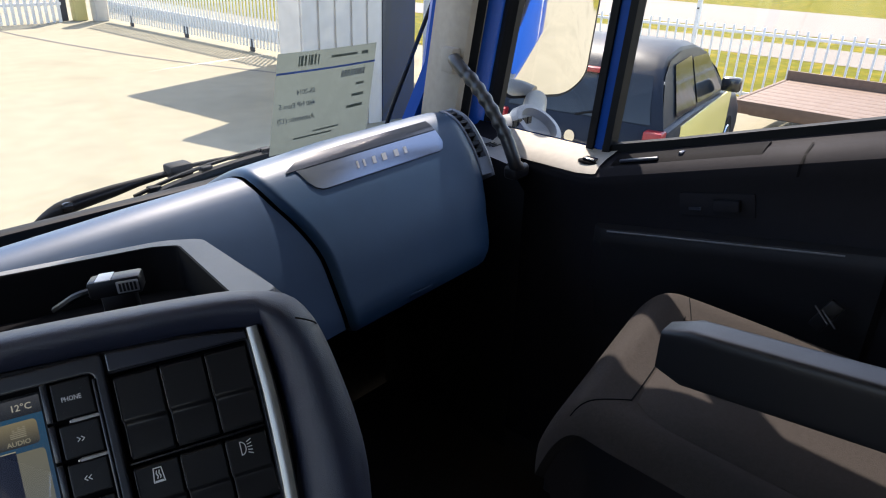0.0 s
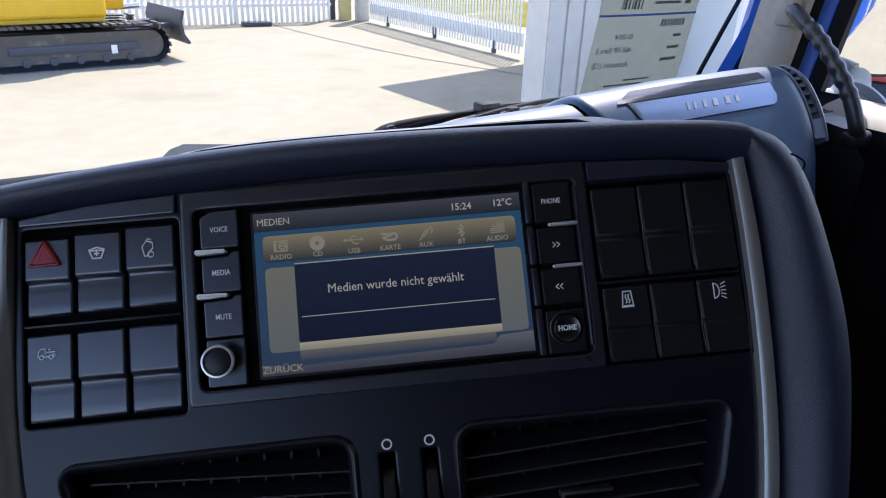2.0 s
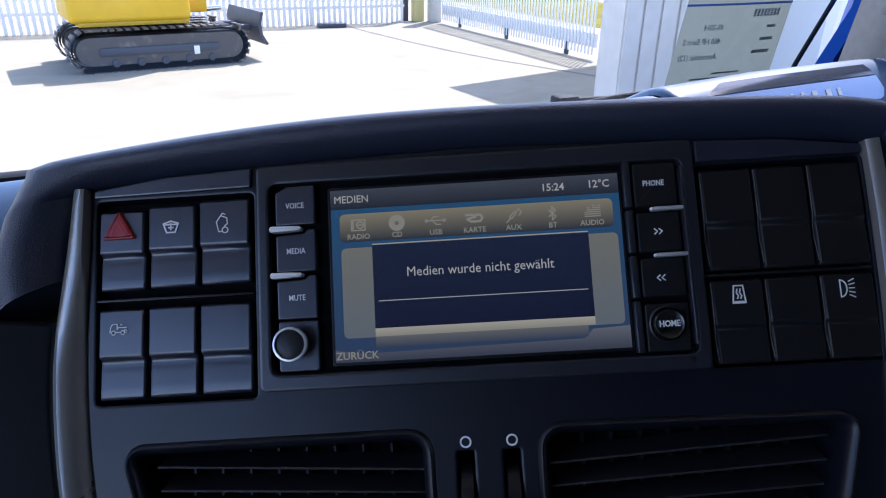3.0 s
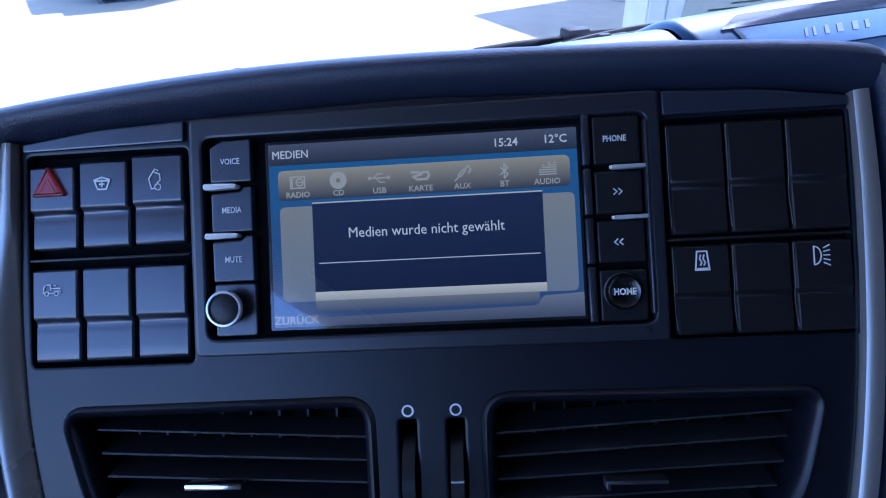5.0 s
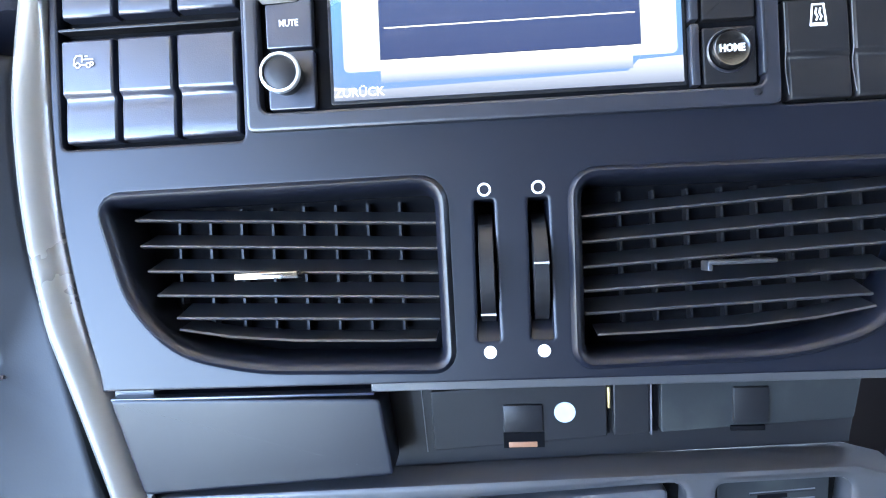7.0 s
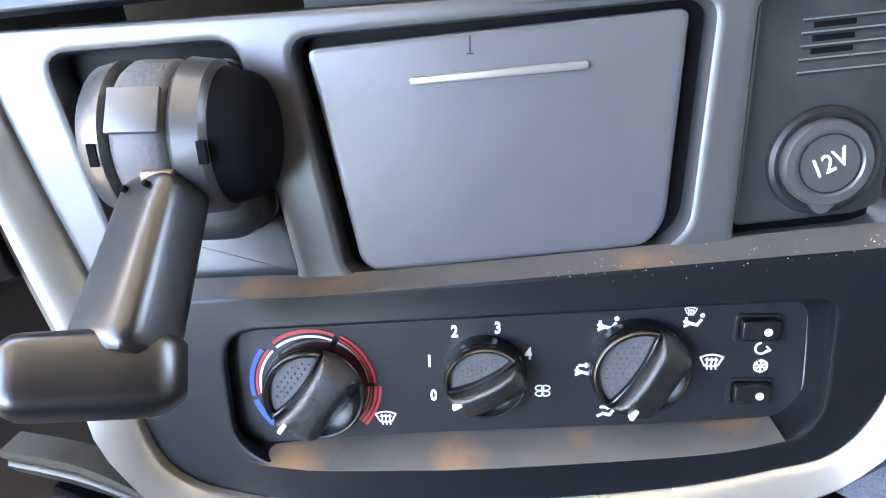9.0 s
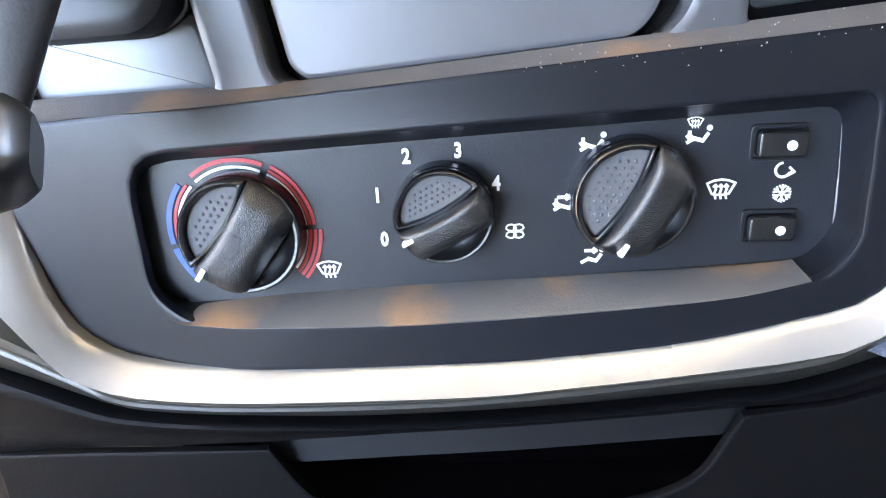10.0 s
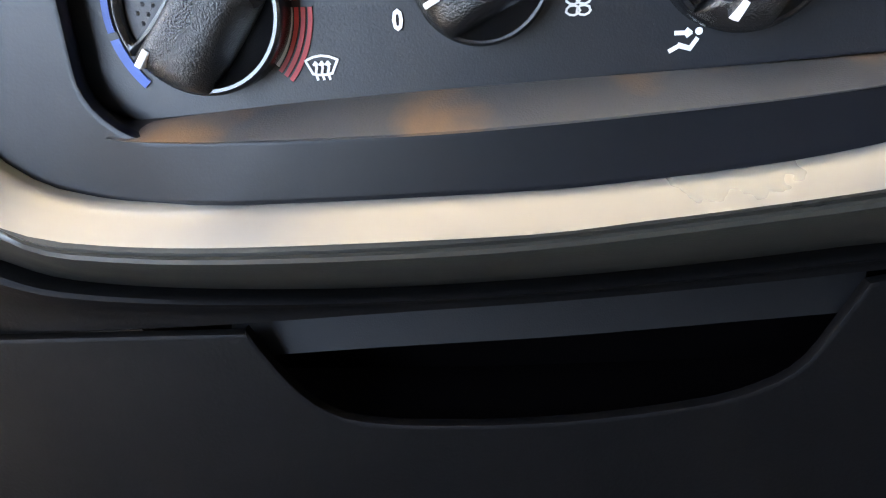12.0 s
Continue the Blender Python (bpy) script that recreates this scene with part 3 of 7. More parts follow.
def air_vent(sign, x0, x1, handle_x, handle_z):
    v = thing("air_vent", "black louvred dashboard air outlet with a chrome tab", "air vent", CON, "console air outlets")
    part("frame_back", rbox(x0 - 0.004, x1 + 0.004, 0.0312, 0.0322, -0.119, -0.04), GAP, v)
    for i, z in enumerate((-0.0495, -0.0616, -0.0734, -0.0848, -0.0957)):
        inset = (0.001, 0.003, 0.006, 0.010, 0.019)[i]
        a, b = (x0 + inset + 0.006, x1) if sign < 0 else (x0, x1 - inset - 0.006)
        sec = [(0.0065, 0.0), (0.0068, 0.0009), (0.009, 0.0013), (0.024, 0.0060), (0.024, 0.0048), (0.009, -0.0006)]
        outer = a if sign < 0 else b                     # the slats droop towards the middle of the console
        part("slat", loft([[(x, y, z + dz - (0.052 - 0.004 * i) * abs(x - outer)) for y, dz in sec] for x in (a, b)], closed_ring=True, caps=True), VENT, v)
    for k in range(9):
        x = x0 + 0.02 + k * 0.0155
        if x < x1 - 0.004:
            part("vane", rbox(x - 0.0006, x + 0.0006, 0.024, 0.0310, -0.106 if (x - x0 if sign < 0 else x1 - x) > 0.03 else -0.09, -0.045), BLACK, v)
    low = [(0.155, -0.1010), (0.13, -0.1052), (0.10, -0.1078), (0.06, -0.1092), (0.036, -0.1096)]
    part("slat", loft([[(sign * x, y, z + dz) for y, dz in ((0.0065, 0.0), (0.007, 0.0009), (0.022, 0.0035), (0.022, 0.0025))] for x, z in low], closed_ring=True, caps=True), VENT, v)
    th = 0.0016 if sign < 0 else 0.0010
    bm = rbox(handle_x - 0.0145, handle_x + 0.0145, -0.0025, 0.008, handle_z - th, handle_z + th, 0.0007)
    if sign > 0:
        merged(bm, rbox(handle_x - 0.0145, handle_x - 0.0125, -0.0025, 0.008, handle_z - 0.0035, handle_z, 0.0005))
    part("tab", bm, CHROME if sign < 0 else DULLTAB, v, "chrome adjusting tab")


air_vent(-1, -0.181, -0.034, -0.110, -0.0770)
air_vent(1, 0.031, 0.179, 0.0965, -0.0790)


def rocker(parent, x0, x1, z0, z1, material, name="cap"):
    """One rocker key: flat upper half, rolled step, hollow lower half."""
    h = z1 - z0
    sec = [(0.0, 0.012), (0.0, 0.0022), (0.012, 0.0008), (0.03, 0.0), (0.50, -0.0006), (0.530, -0.0005), (0.552, 0.0002), (0.575, 0.0011), (0.61, 0.0013), (0.66, 0.0009), (0.72, 0.0007), (0.85, 0.0005), (0.96, 0.0003), (0.988, 0.0006), (1.0, 0.0012), (1.0, 0.012)]
    rings = []
    for f, e in ((0.0, 0.0016), (0.012, 0.0007), (0.04, 0.0), (0.96, 0.0), (0.988, 0.0007), (1.0, 0.0016)):
        rings.append([(x0 + (x1 - x0) * f + (0.0006 if s > 0.55 else 0.0), y + (e if y < 0.01 else 0), z1 - h * s) for s, y in sec])
    bm = loft(rings, closed_ring=True, caps=True)
    return part(name, bm, material, parent)


def cab_icon(x, z, y, s, tipped):
    lines = []
    if tipped:
        lines += [[(-0.5, -0.9), (-0.75, 0.1), (-0.3, 0.75), (0.35, 0.5), (0.4, -0.1), (0.1, -0.35)], [(-0.3, 0.75), (-0.1, 1.0), (0.2, 0.85)], [(-0.5, -0.9), (-0.2, -0.9)]]
        wheels = [(0.15, -0.75, 0.3)]
    else:
        lines += [[(-1.1, -0.45), (-1.0, 0.25), (-0.75, 0.6), (-0.15, 0.6), (-0.15, -0.1)], [(-0.1, 0.15), (1.1, 0.15)], [(-1.1, -0.45), (-0.95, -0.45)], [(-0.35, -0.45), (0.25, -0.45)], [(0.25, 0.5), (0.5, 0.5)]]
        wheels = [(-0.65, -0.5, 0.27), (0.6, -0.5, 0.27), (0.95, -0.35, 0.2)]
    for cx, cz, r in wheels:
        lines.append(arc(cx, cz, r, 0, 360, 12))
    return stroke([[(x + p[0] * s, z + p[1] * s) for p in l] for l in lines], s * 0.115, y)


def screen_icon(x, z, y, s, arrows=3, w=0.12):
    """A windscreen outline with rising arrows."""
    lines = [[(-1, 0.35), (-0.5, 0.55), (0, 0.62), (0.5, 0.55), (1, 0.35), (0.6, -0.45), (0.3, -0.52), (-0.3, -0.52), (-0.6, -0.45), (-1, 0.35)]]
    for i in range(arrows):
        cx = (i - (arrows - 1) / 2) * 0.38
        lines.append([(cx + 0.06, -0.8), (cx - 0.04, -0.4), (cx + 0.04, -0.1), (cx, 0.22)])
        lines.append([(cx - 0.13, 0.08), (cx, 0.24), (cx + 0.13, 0.08)])
    return stroke([[(x + p[0] * s, z + p[1] * s) for p in l] for l in lines], s * w, y)


def switch_panels():
    p = thing("switch_panel", "block of six dark grey rocker switches beside the radio", "switch panel", CON)
    part("carrier", plate(rect(-0.2042, -0.1188, -0.0152, 0.0932, 0.002), [], 0.0085, 0.02, 0.001), GAP, p)
    part("divider", rbox(-0.2040, -0.1190, 0.001, 0.009, 0.0386, 0.0400, 0.0003), BLACK, p)
    cols = [(-0.2025, -0.1782), (-0.1758, -0.1502), (-0.1480, -0.1208)]
    keys = []
    for r, (z0, z1) in enumerate(((0.0445, 0.0905), (-0.0128, 0.0352))):
        for k, (x0, x1) in enumerate(cols):
            keys.append(rocker(p, x0, x1, z0 + 0.0003 * k, z1 - (0.003 - 0.0015 * k if r == 0 else 0.0006), KEY, "rocker_switch"))
    tri = [(-0.2005, 0.0718), (-0.1815, 0.0718), (-0.191, 0.0880)]
    bm = tile(roundpoly(tri, 0.002, 3), -0.0028, 0.001, 0.0014)
    part("hazard_triangle", bm, RED, keys[0], "red translucent warning triangle")
    s = 0.0042
    l = [[(-0.191 + s * a, 0.0762 + s * b) for a, b in ((-1.0, -0.6), (1.0, -0.6), (0, 1.15), (-1.0, -0.6))]]
    part("triangle_mark", stroke(l, 0.0006, -0.0030), REDPRINT, keys[0])
    part("symbol", stroke([[(-0.1671, 0.0790), (-0.163, 0.0803), (-0.1589, 0.0790), (-0.1607, 0.0742), (-0.1653, 0.0742), (-0.1671, 0.0790)], [(-0.1642, 0.0768), (-0.1618, 0.0768)], [(-0.163, 0.0757), (-0.163, 0.079)], [(-0.1664, 0.0785), (-0.1596, 0.0785)]], 0.0008, -0.0009), WHITE, keys[1], "white windscreen symbol")
    part("symbol", cab_icon(-0.1343, 0.0777, -0.0009, 0.0052, True), WHITE, keys[2], "white tilted cab symbol")
    part("symbol", cab_icon(-0.1915, 0.0243, -0.0009, 0.0041, False), WHITE, keys[3], "white lorry symbol")

    # black on these keys stands in for the weaker light on this side
    q = thing("switch_panel", "block of six blanked switches beside the radio, blackened for dim light", "switch panel", CON)
    part("carrier", plate(rect(0.1168, 0.2022, -0.0122, 0.0922, 0.002), [], 0.0085, 0.02, 0.001), GAP, q)
    part("divider", rbox(0.1170, 0.2020, 0.002, 0.009, 0.0338, 0.0352, 0.0003), BLACK, q)
    keys = []
    for z0, z1 in ((0.0368, 0.0900), (-0.0110, 0.0316)):
        for k in range(3):
            x0 = 0.1192 + k * 0.0278
            keys.append(rocker(q, x0, x0 + 0.0262, z0, z1, BLACK, "blank_switch"))
    # pale lines: key wear with the gleam along it painted in
    for z0, z1 in ((0.0368, 0.0900), (-0.0110, 0.0316)):
        for k in range(4):
            x0, h = 0.1194 + k * 0.0278, z1 - z0
            x0 -= 0.0022 if k == 3 else 0.0
            line = [(x0 - 0.0003, 0.0006, z1 - h * 0.03), (x0 - 0.0003, 0.0004, z1 - h * 0.50), (x0 + 0.0003, 0.0030, z1 - h * 0.60), (x0 + 0.0003, 0.0030, z1 - h * 0.72), (x0 + 0.0003, 0.0006, z0 + h * 0.05)]
            part("worn_lit_edge", tube(line, 0.00028, 5), PALE_EDGE, keys[min(k, 2) + (3 if z0 < 0 else 0)], "worn key edge with its gleam painted pale")
    l = [[(-0.7, -1), (-0.5, 1), (0.5, 1), (0.7, -1)], [(-0.5, -0.85), (0.5, -0.85)], [(-0.18, -0.5), (-0.05, -0.2), (-0.25, 0.2), (-0.15, 0.6)], [(0.18, -0.5), (0.3, -0.2), (0.1, 0.2), (0.2, 0.6)]]
    l[0].append((-0.7, -1))
    part("symbol", stroke([[(0.1323 + a * 0.0046, 0.0240 + b * 0.0044) for a, b in k] for k in l], 0.0007, -0.0009), WHITE, keys[3], "white heated seat symbol")
    half = [(a * 0.85 - 0.9, b) for a, b in arc(0, 0, 1, -90, 90, 10)]
    l = [half + half[:1]] + [[(0.25, 0.8 - 0.4 * i), (0.95, 1.1 - 0.55 * i)] for i in range(5)]
    part("symbol", stroke([[(0.1868 + a * 0.0038, 0.0240 + b * 0.0043) for a, b in k] for k in l], 0.0006, -0.0009), WHITE, keys[5], "white lamp symbol")


switch_panels()


# ---- the radio ----
def shade(name, c0, c1, strength, along="Z", rough=0.12):
    """A lit display field, shading from c0 (low) to c1 (high) over its own box."""
    m = glow(name, c0, strength, rough)
    nt = m.node_tree
    tc = nt.nodes.new("ShaderNodeTexCoord")
    sp = nt.nodes.new("ShaderNodeSeparateXYZ")
    mx = nt.nodes.new("ShaderNodeMix")
    mx.data_type = "RGBA"
    mx.inputs[6].default_value, mx.inputs[7].default_value = (*c0, 1), (*c1, 1)
    nt.links.new(tc.outputs["Generated"], sp.inputs[0])
    nt.links.new(sp.outputs[along], mx.inputs[0])
    nt.links.new(mx.outputs[2], nt.nodes["Principled BSDF"].inputs["Emission Color"])
    return m


LIT = 0.103
SC_STATUS = shade("display_status_bar", (0.08, 0.105, 0.14), (0.25, 0.29, 0.33), LIT * 0.5)
SC_BLUE = shade("display_blue", (0.09, 0.15, 0.27), (0.06, 0.23, 0.42), LIT * 0.8)
SC_MENU = shade("display_menu_strip", (0.08, 0.10, 0.12), (0.66, 0.60, 0.36), LIT * 0.8)
SC_FIELD = shade("display_field", (0.34, 0.41, 0.40), (0.47, 0.48, 0.36), LIT * 0.82)
SC_NAVY = shade("display_navy", (0.016, 0.026, 0.065), (0.026, 0.042, 0.088), LIT)
SC_PALE = shade("display_pale_strip", (0.62, 0.60, 0.42), (0.92, 0.88, 0.62), LIT)
SC_LOW = shade("display_shaded_foot", (0.13, 0.19, 0.27), (0.42, 0.44, 0.38), LIT * 0.7)
SC_GREY = shade("display_grey_strip", (0.14, 0.17, 0.22), (0.42, 0.46, 0.47), LIT * 0.7)
SC_TEXT = glow("display_lettering", (0.84, 0.84, 0.70), LIT * 1.05)
SC_DIM = glow("display_dim_lettering", (0.76, 0.75, 0.54), LIT * 0.78)


def radio():
    r = thing("radio", "lit truck media radio with a colour screen and side keys", "radio", CON)
    part("bezel", plate(rect(-0.1160, 0.1158, -0.0128, 0.1068, 0.0035), [rect(-0.1095, 0.1095, -0.0045, 0.0965, 0.005)], -0.0022, 0.012, 0.0012), RADIO, r)
    part("well", tile(rect(-0.1097, 0.1097, -0.0047, 0.0967, 0.003), 0.0042, 0.0085, 0.0003), GAP, r, "black recess round the keys")

    def uv(u, v):
        return -0.077 + 0.154 * u, 0.092 * (1 - v)

    def field(name, u0, v0, u1, v1, material, layer, rad=0.0, poly=None):
        pts = [uv(*p) for p in (poly or [(u0, v1), (u1, v1), (u1, v0), (u0, v0)])]
        pts = roundpoly(pts, rad, 4) if rad else pts
        y = 0.0030 - 0.00012 * layer
        bm = bmesh.new()
        bm.faces.new([bm.verts.new((p[0], y, p[1])) for p in pts])
        return part(name, bm, material, scr)

    scr = part("screen", tile(rect(-0.0785, 0.0785, -0.0015, 0.0935, 0.001), 0.0033, 0.0041, 0.0003), BLACK, r, "lit colour display")
    field("display_field", 0, 0.10, 1, 1, SC_BLUE, 0)
    field("display_field", 0, 0, 1, 0.115, SC_STATUS, 1)
    field("display_field", 0, 0.90, 1, 1, SC_GREY, 1, poly=[(0, 1), (1, 1), (1, 0.875), (0.875, 0.885), (0.845, 0.935), (0.1, 0.955), (0, 0.93)])
    field("display_field", 0.03, 0.145, 0.975, 0.31, SC_MENU, 2, 0.003)
    field("display_field", 0.032, 0.345, 0.985, 0.865, SC_FIELD, 2, 0.003)
    field("display_field", 0.14, 0.335, 0.885, 0.815, SC_NAVY, 3)
    field("display_field", 0.14, 0.815, 0.885, 0.862, SC_PALE, 3)
    field("display_field", 0.14, 0.864, 0.86, 0.925, SC_LOW, 3)
    field("display_field", 0.14, 0.327, 0.885, 0.334, SC_PALE, 3)
    field("display_field", 0.155, 0.657, 0.87, 0.662, SC_TEXT, 4)

    def word(text, size, u, v, material=SC_TEXT, align="CENTER", bold=0.0, squeeze=1.0):
        x, z = uv(u, v)
        part("lettering", lettering(text, size, x, 0.0025, z, align, squeeze, bold=bold), material, scr)

    word("MEDIEN", 0.0056, 0.012, 0.06, SC_TEXT, "LEFT", 0.0, 0.95)
    word("15:24", 0.0056, 0.775, 0.062, SC_TEXT, bold=0.00006)
    word("12°C", 0.0056, 0.932, 0.058, SC_TEXT, bold=0.00006)
    word("Medien wurde nicht gewählt", 0.0073, 0.508, 0.503, SC_TEXT, squeeze=0.93)
    word("ZURÜCK", 0.0056, 0.075, 0.965, SC_DIM, bold=0.00006)
    for i, w in enumerate(("RADIO", "CD", "USB", "KARTE", "AUX", "BT", "AUDIO")):
        word(w, 0.0040, 0.095 + 0.1345 * i, 0.282, SC_DIM, bold=0.00004)

    def icon(lines, i, width=0.0006):
        x, z = uv(0.095 + 0.1345 * i, 0.213)
        part("display_symbol", stroke([[(x + a * 0.004, z + b * 0.004) for a, b in l] for l in lines], width, 0.0025, deep=0.0001), SC_DIM, scr)

    icon([[(-0.9, -0.7), (0.9, -0.7), (0.9, 0.7), (-0.9, 0.7), (-0.9, -0.7)], arc(0.25, 0, 0.45, 0, 360, 12), [(-0.7, 0.5), (-0.7, -0.5)], [(0.0, 0.0), (0.5, 0.0)]], 0, 0.0007)
    icon([arc(0, 0, 0.75, 0, 360, 16), arc(0, 0, 0.45, 0, 360, 12), arc(0, 0, 0.95, 0, 360, 16)], 1, 0.0011)
    icon([[(-1.3, 0), (1.3, 0)], [(-0.7, 0), (-0.2, 0.5), (0.4, 0.5)], [(-0.4, 0), (0.1, -0.55), (0.7, -0.55)], arc(-1.2, 0, 0.15, 0, 360, 8), [(1.1, 0.2), (1.35, 0), (1.1, -0.2)]], 2)
    icon([[(-1.1, 0.45), (-0.2, 0.45), (0.2, 0.2), (-0.9, -0.1), (-0.4, -0.45), (0.2, -0.45)], [(0.3, 0.45), (0.9, 0.4), (1.1, 0), (0.8, -0.45), (0.3, -0.45)]], 3, 0.0012)
    icon([[(-0.9, -0.9), (-0.3, -0.3)], [(-0.5, -0.2), (0.2, 0.5)], [(-0.2, -0.4), (0.4, 0.3)], [(0.3, 0.4), (0.8, 0.9), (1.1, 0.4), (0.8, 0.0)]], 4, 0.0007)
    icon([[(-0.45, -0.45), (0.45, 0.4), (0, 0.9), (0, -0.9), (0.45, -0.4), (-0.45, 0.45)]], 5, 0.0007)
    icon([[(-0.9 + 0.36 * k, -0.7 + 0.28 * j), (-0.66 + 0.36 * k, -0.7 + 0.28 * j)] for k in range(6) for j in range((3, 5, 4, 6, 5, 6)[k])], 6, 0.0006)
    bm = bmesh.new()
    bm.faces.new([bm.verts.new((x, 0.0016, z)) for x, z in ((-0.0783, -0.0013), (0.0783, -0.0013), (0.0783, 0.0933), (-0.0783, 0.0933))])
    pane = part("glass_pane", bm, glass_mat("display_glass", (0.93, 0.94, 0.96), 0.08), r, "glossy display glass")
    pane.visible_shadow = False

    # keys beside the screen
    shapes = (("VOICE", [(-0.1060, 0.0742), (-0.0850, 0.0742), (-0.0850, 0.0952), (-0.1000, 0.0949), (-0.1060, 0.0915)]),
              ("MEDIA", [(-0.1060, 0.0492), (-0.0850, 0.0492), (-0.0850, 0.0713), (-0.0893, 0.0713), (-0.0908, 0.0692), (-0.1060, 0.0684)]),
              ("MUTE", [(-0.1058, 0.0243), (-0.0850, 0.0243), (-0.0850, 0.0467), (-0.0893, 0.0467), (-0.0908, 0.0448), (-0.1060, 0.0441)]))
    for w, outline in shapes:
        k = part("key", tile(roundpoly(outline, 0.0009, 3), -0.0008, 0.0045, 0.0006), KEY, r)
        zs = [p[1] for p in outline]
        part("lettering", lettering(w, 0.0043, -0.0955, -0.0011, (min(zs) + max(zs)) / 2 - 0.0004, bold=0.00003, squeeze=0.8), WHITE, k, "white key lettering")
    part("knob_seat", tile(rect(-0.1060, -0.0848, -0.0030, 0.0230, 0.0015), 0.0002, 0.0045, 0.0006), KEY, r)
    white_bar = mat("white_light_bar", (0.85, 0.85, 0.84), 0.3, var=0.02)
    for z in (0.0719, 0.0472):
        bm = loft([[(x, -0.0034, z - h), (x, -0.0040, z), (x, -0.0034, z + h), (x, 0.003, z + h), (x, 0.003, z - h)] for x, h in ((-0.1088, 0.0008), (-0.1082, 0.0015), (-0.100, 0.0013), (-0.0930, 0.0010), (-0.0922, 0.0005))], closed_ring=True, caps=True)
        part("light_bar", bm, white_bar, r, "white bar between the keys")
    volume = Matrix.Translation((-0.0978, 0.002, 0.0112))
    k = part("knob", moved(lathe([(0.0080, 0.003), (0.0080, -0.0105), (0.0077, -0.0114), (0.0060, -0.0120), (0.0035, -0.0124), (0.0, -0.0126)], 40), volume), BLACK, r, "round volume knob")
    part("knob_ring", moved(lathe([(0.0079, -0.0095), (0.0089, -0.0098), (0.0091, -0.0112), (0.0087, -0.0126), (0.0077, -0.0128), (0.0074, -0.0118), (0.0079, -0.0095)], 40), volume), mat("bright_satin_ring", (0.72, 0.72, 0.73), 0.32, metal=0.5, var=0.02), k, "bright satin ring")
    rz = [(0.0725, 0.0955, "PHONE"), (0.0485, 0.0690, ""), (0.0250, 0.0450, ""), (-0.0030, 0.0215, "HOME")]
    for z0, z1, w in rz:
        k = part("key", tile(rect(0.0842, 0.1065, z0, z1, 0.0012), -0.0004, 0.0045, 0.0008), BLACK, r)
        if w == "PHONE":
            part("lettering", lettering(w, 0.0042, 0.0945, -0.0007, (z0 + z1) / 2 + 0.0005, bold=0.00004, squeeze=0.8), WHITE, k, "white key lettering")
        part("edge_strip", rbox(0.0790, 0.0826, -0.0016, 0.004, z0, z1 + 0.0016, 0.0005), RADIO, r)
    for z, d in ((0.0590, 1), (0.0348, -1)):
        l = [[(0.0945 + d * (o - 0.0012), z + 0.0014), (0.0945 + d * (o + 0.0004), z), (0.0945 + d * (o - 0.0012), z - 0.0014)] for o in (-0.0004, 0.0020)]
        part("arrow_mark", stroke(l, 0.0006, -0.0007), WHITE, r, "white double arrow")
    for z in (0.0707, 0.0465):
        part("light_bar", rbox(0.0925, 0.1085, -0.0034, 0.003, z - 0.0010, z + 0.0010, 0.0005), DIMWHITE, r, "pale bar between the keys")
        part("light_tip", rbox(0.0914, 0.0924, -0.0036, 0.0, z - 0.0007, z + 0.0007, 0.0002), WHITE, r)
    part("home_knob", moved(lathe([(0.0082, 0.002), (0.0080, -0.0042), (0.0072, -0.0052), (0.0062, -0.0046), (0.0, -0.0046)], 36), Matrix.Translation((0.0950, 0, 0.0110))), GLOSSBLACK, r)
    part("home_ring", moved(lathe([(0.0092, 0.001), (0.0094, -0.0012), (0.0088, -0.0018), (0.0083, -0.0010), (0.0083, 0.001)], 36), Matrix.Translation((0.0950, 0, 0.0110))), RADIO, r)
    part("lettering", lettering("HOME", 0.0044, 0.0950, -0.0050, 0.0110, bold=0.0001, squeeze=0.85), WHITE, r, "white key lettering")
    part("edge_rail", rbox(0.1078, 0.1098, -0.0036, 0.003, 0.0, 0.0925, 0.0008), RADIO, r)
    part("screw", moved(lathe([(0.0017, 0.0), (0.0016, -0.0028), (0.0, -0.0030)], 14), Matrix.Translation((0.1055, 0, -0.0075))), BLACK, r)


radio()


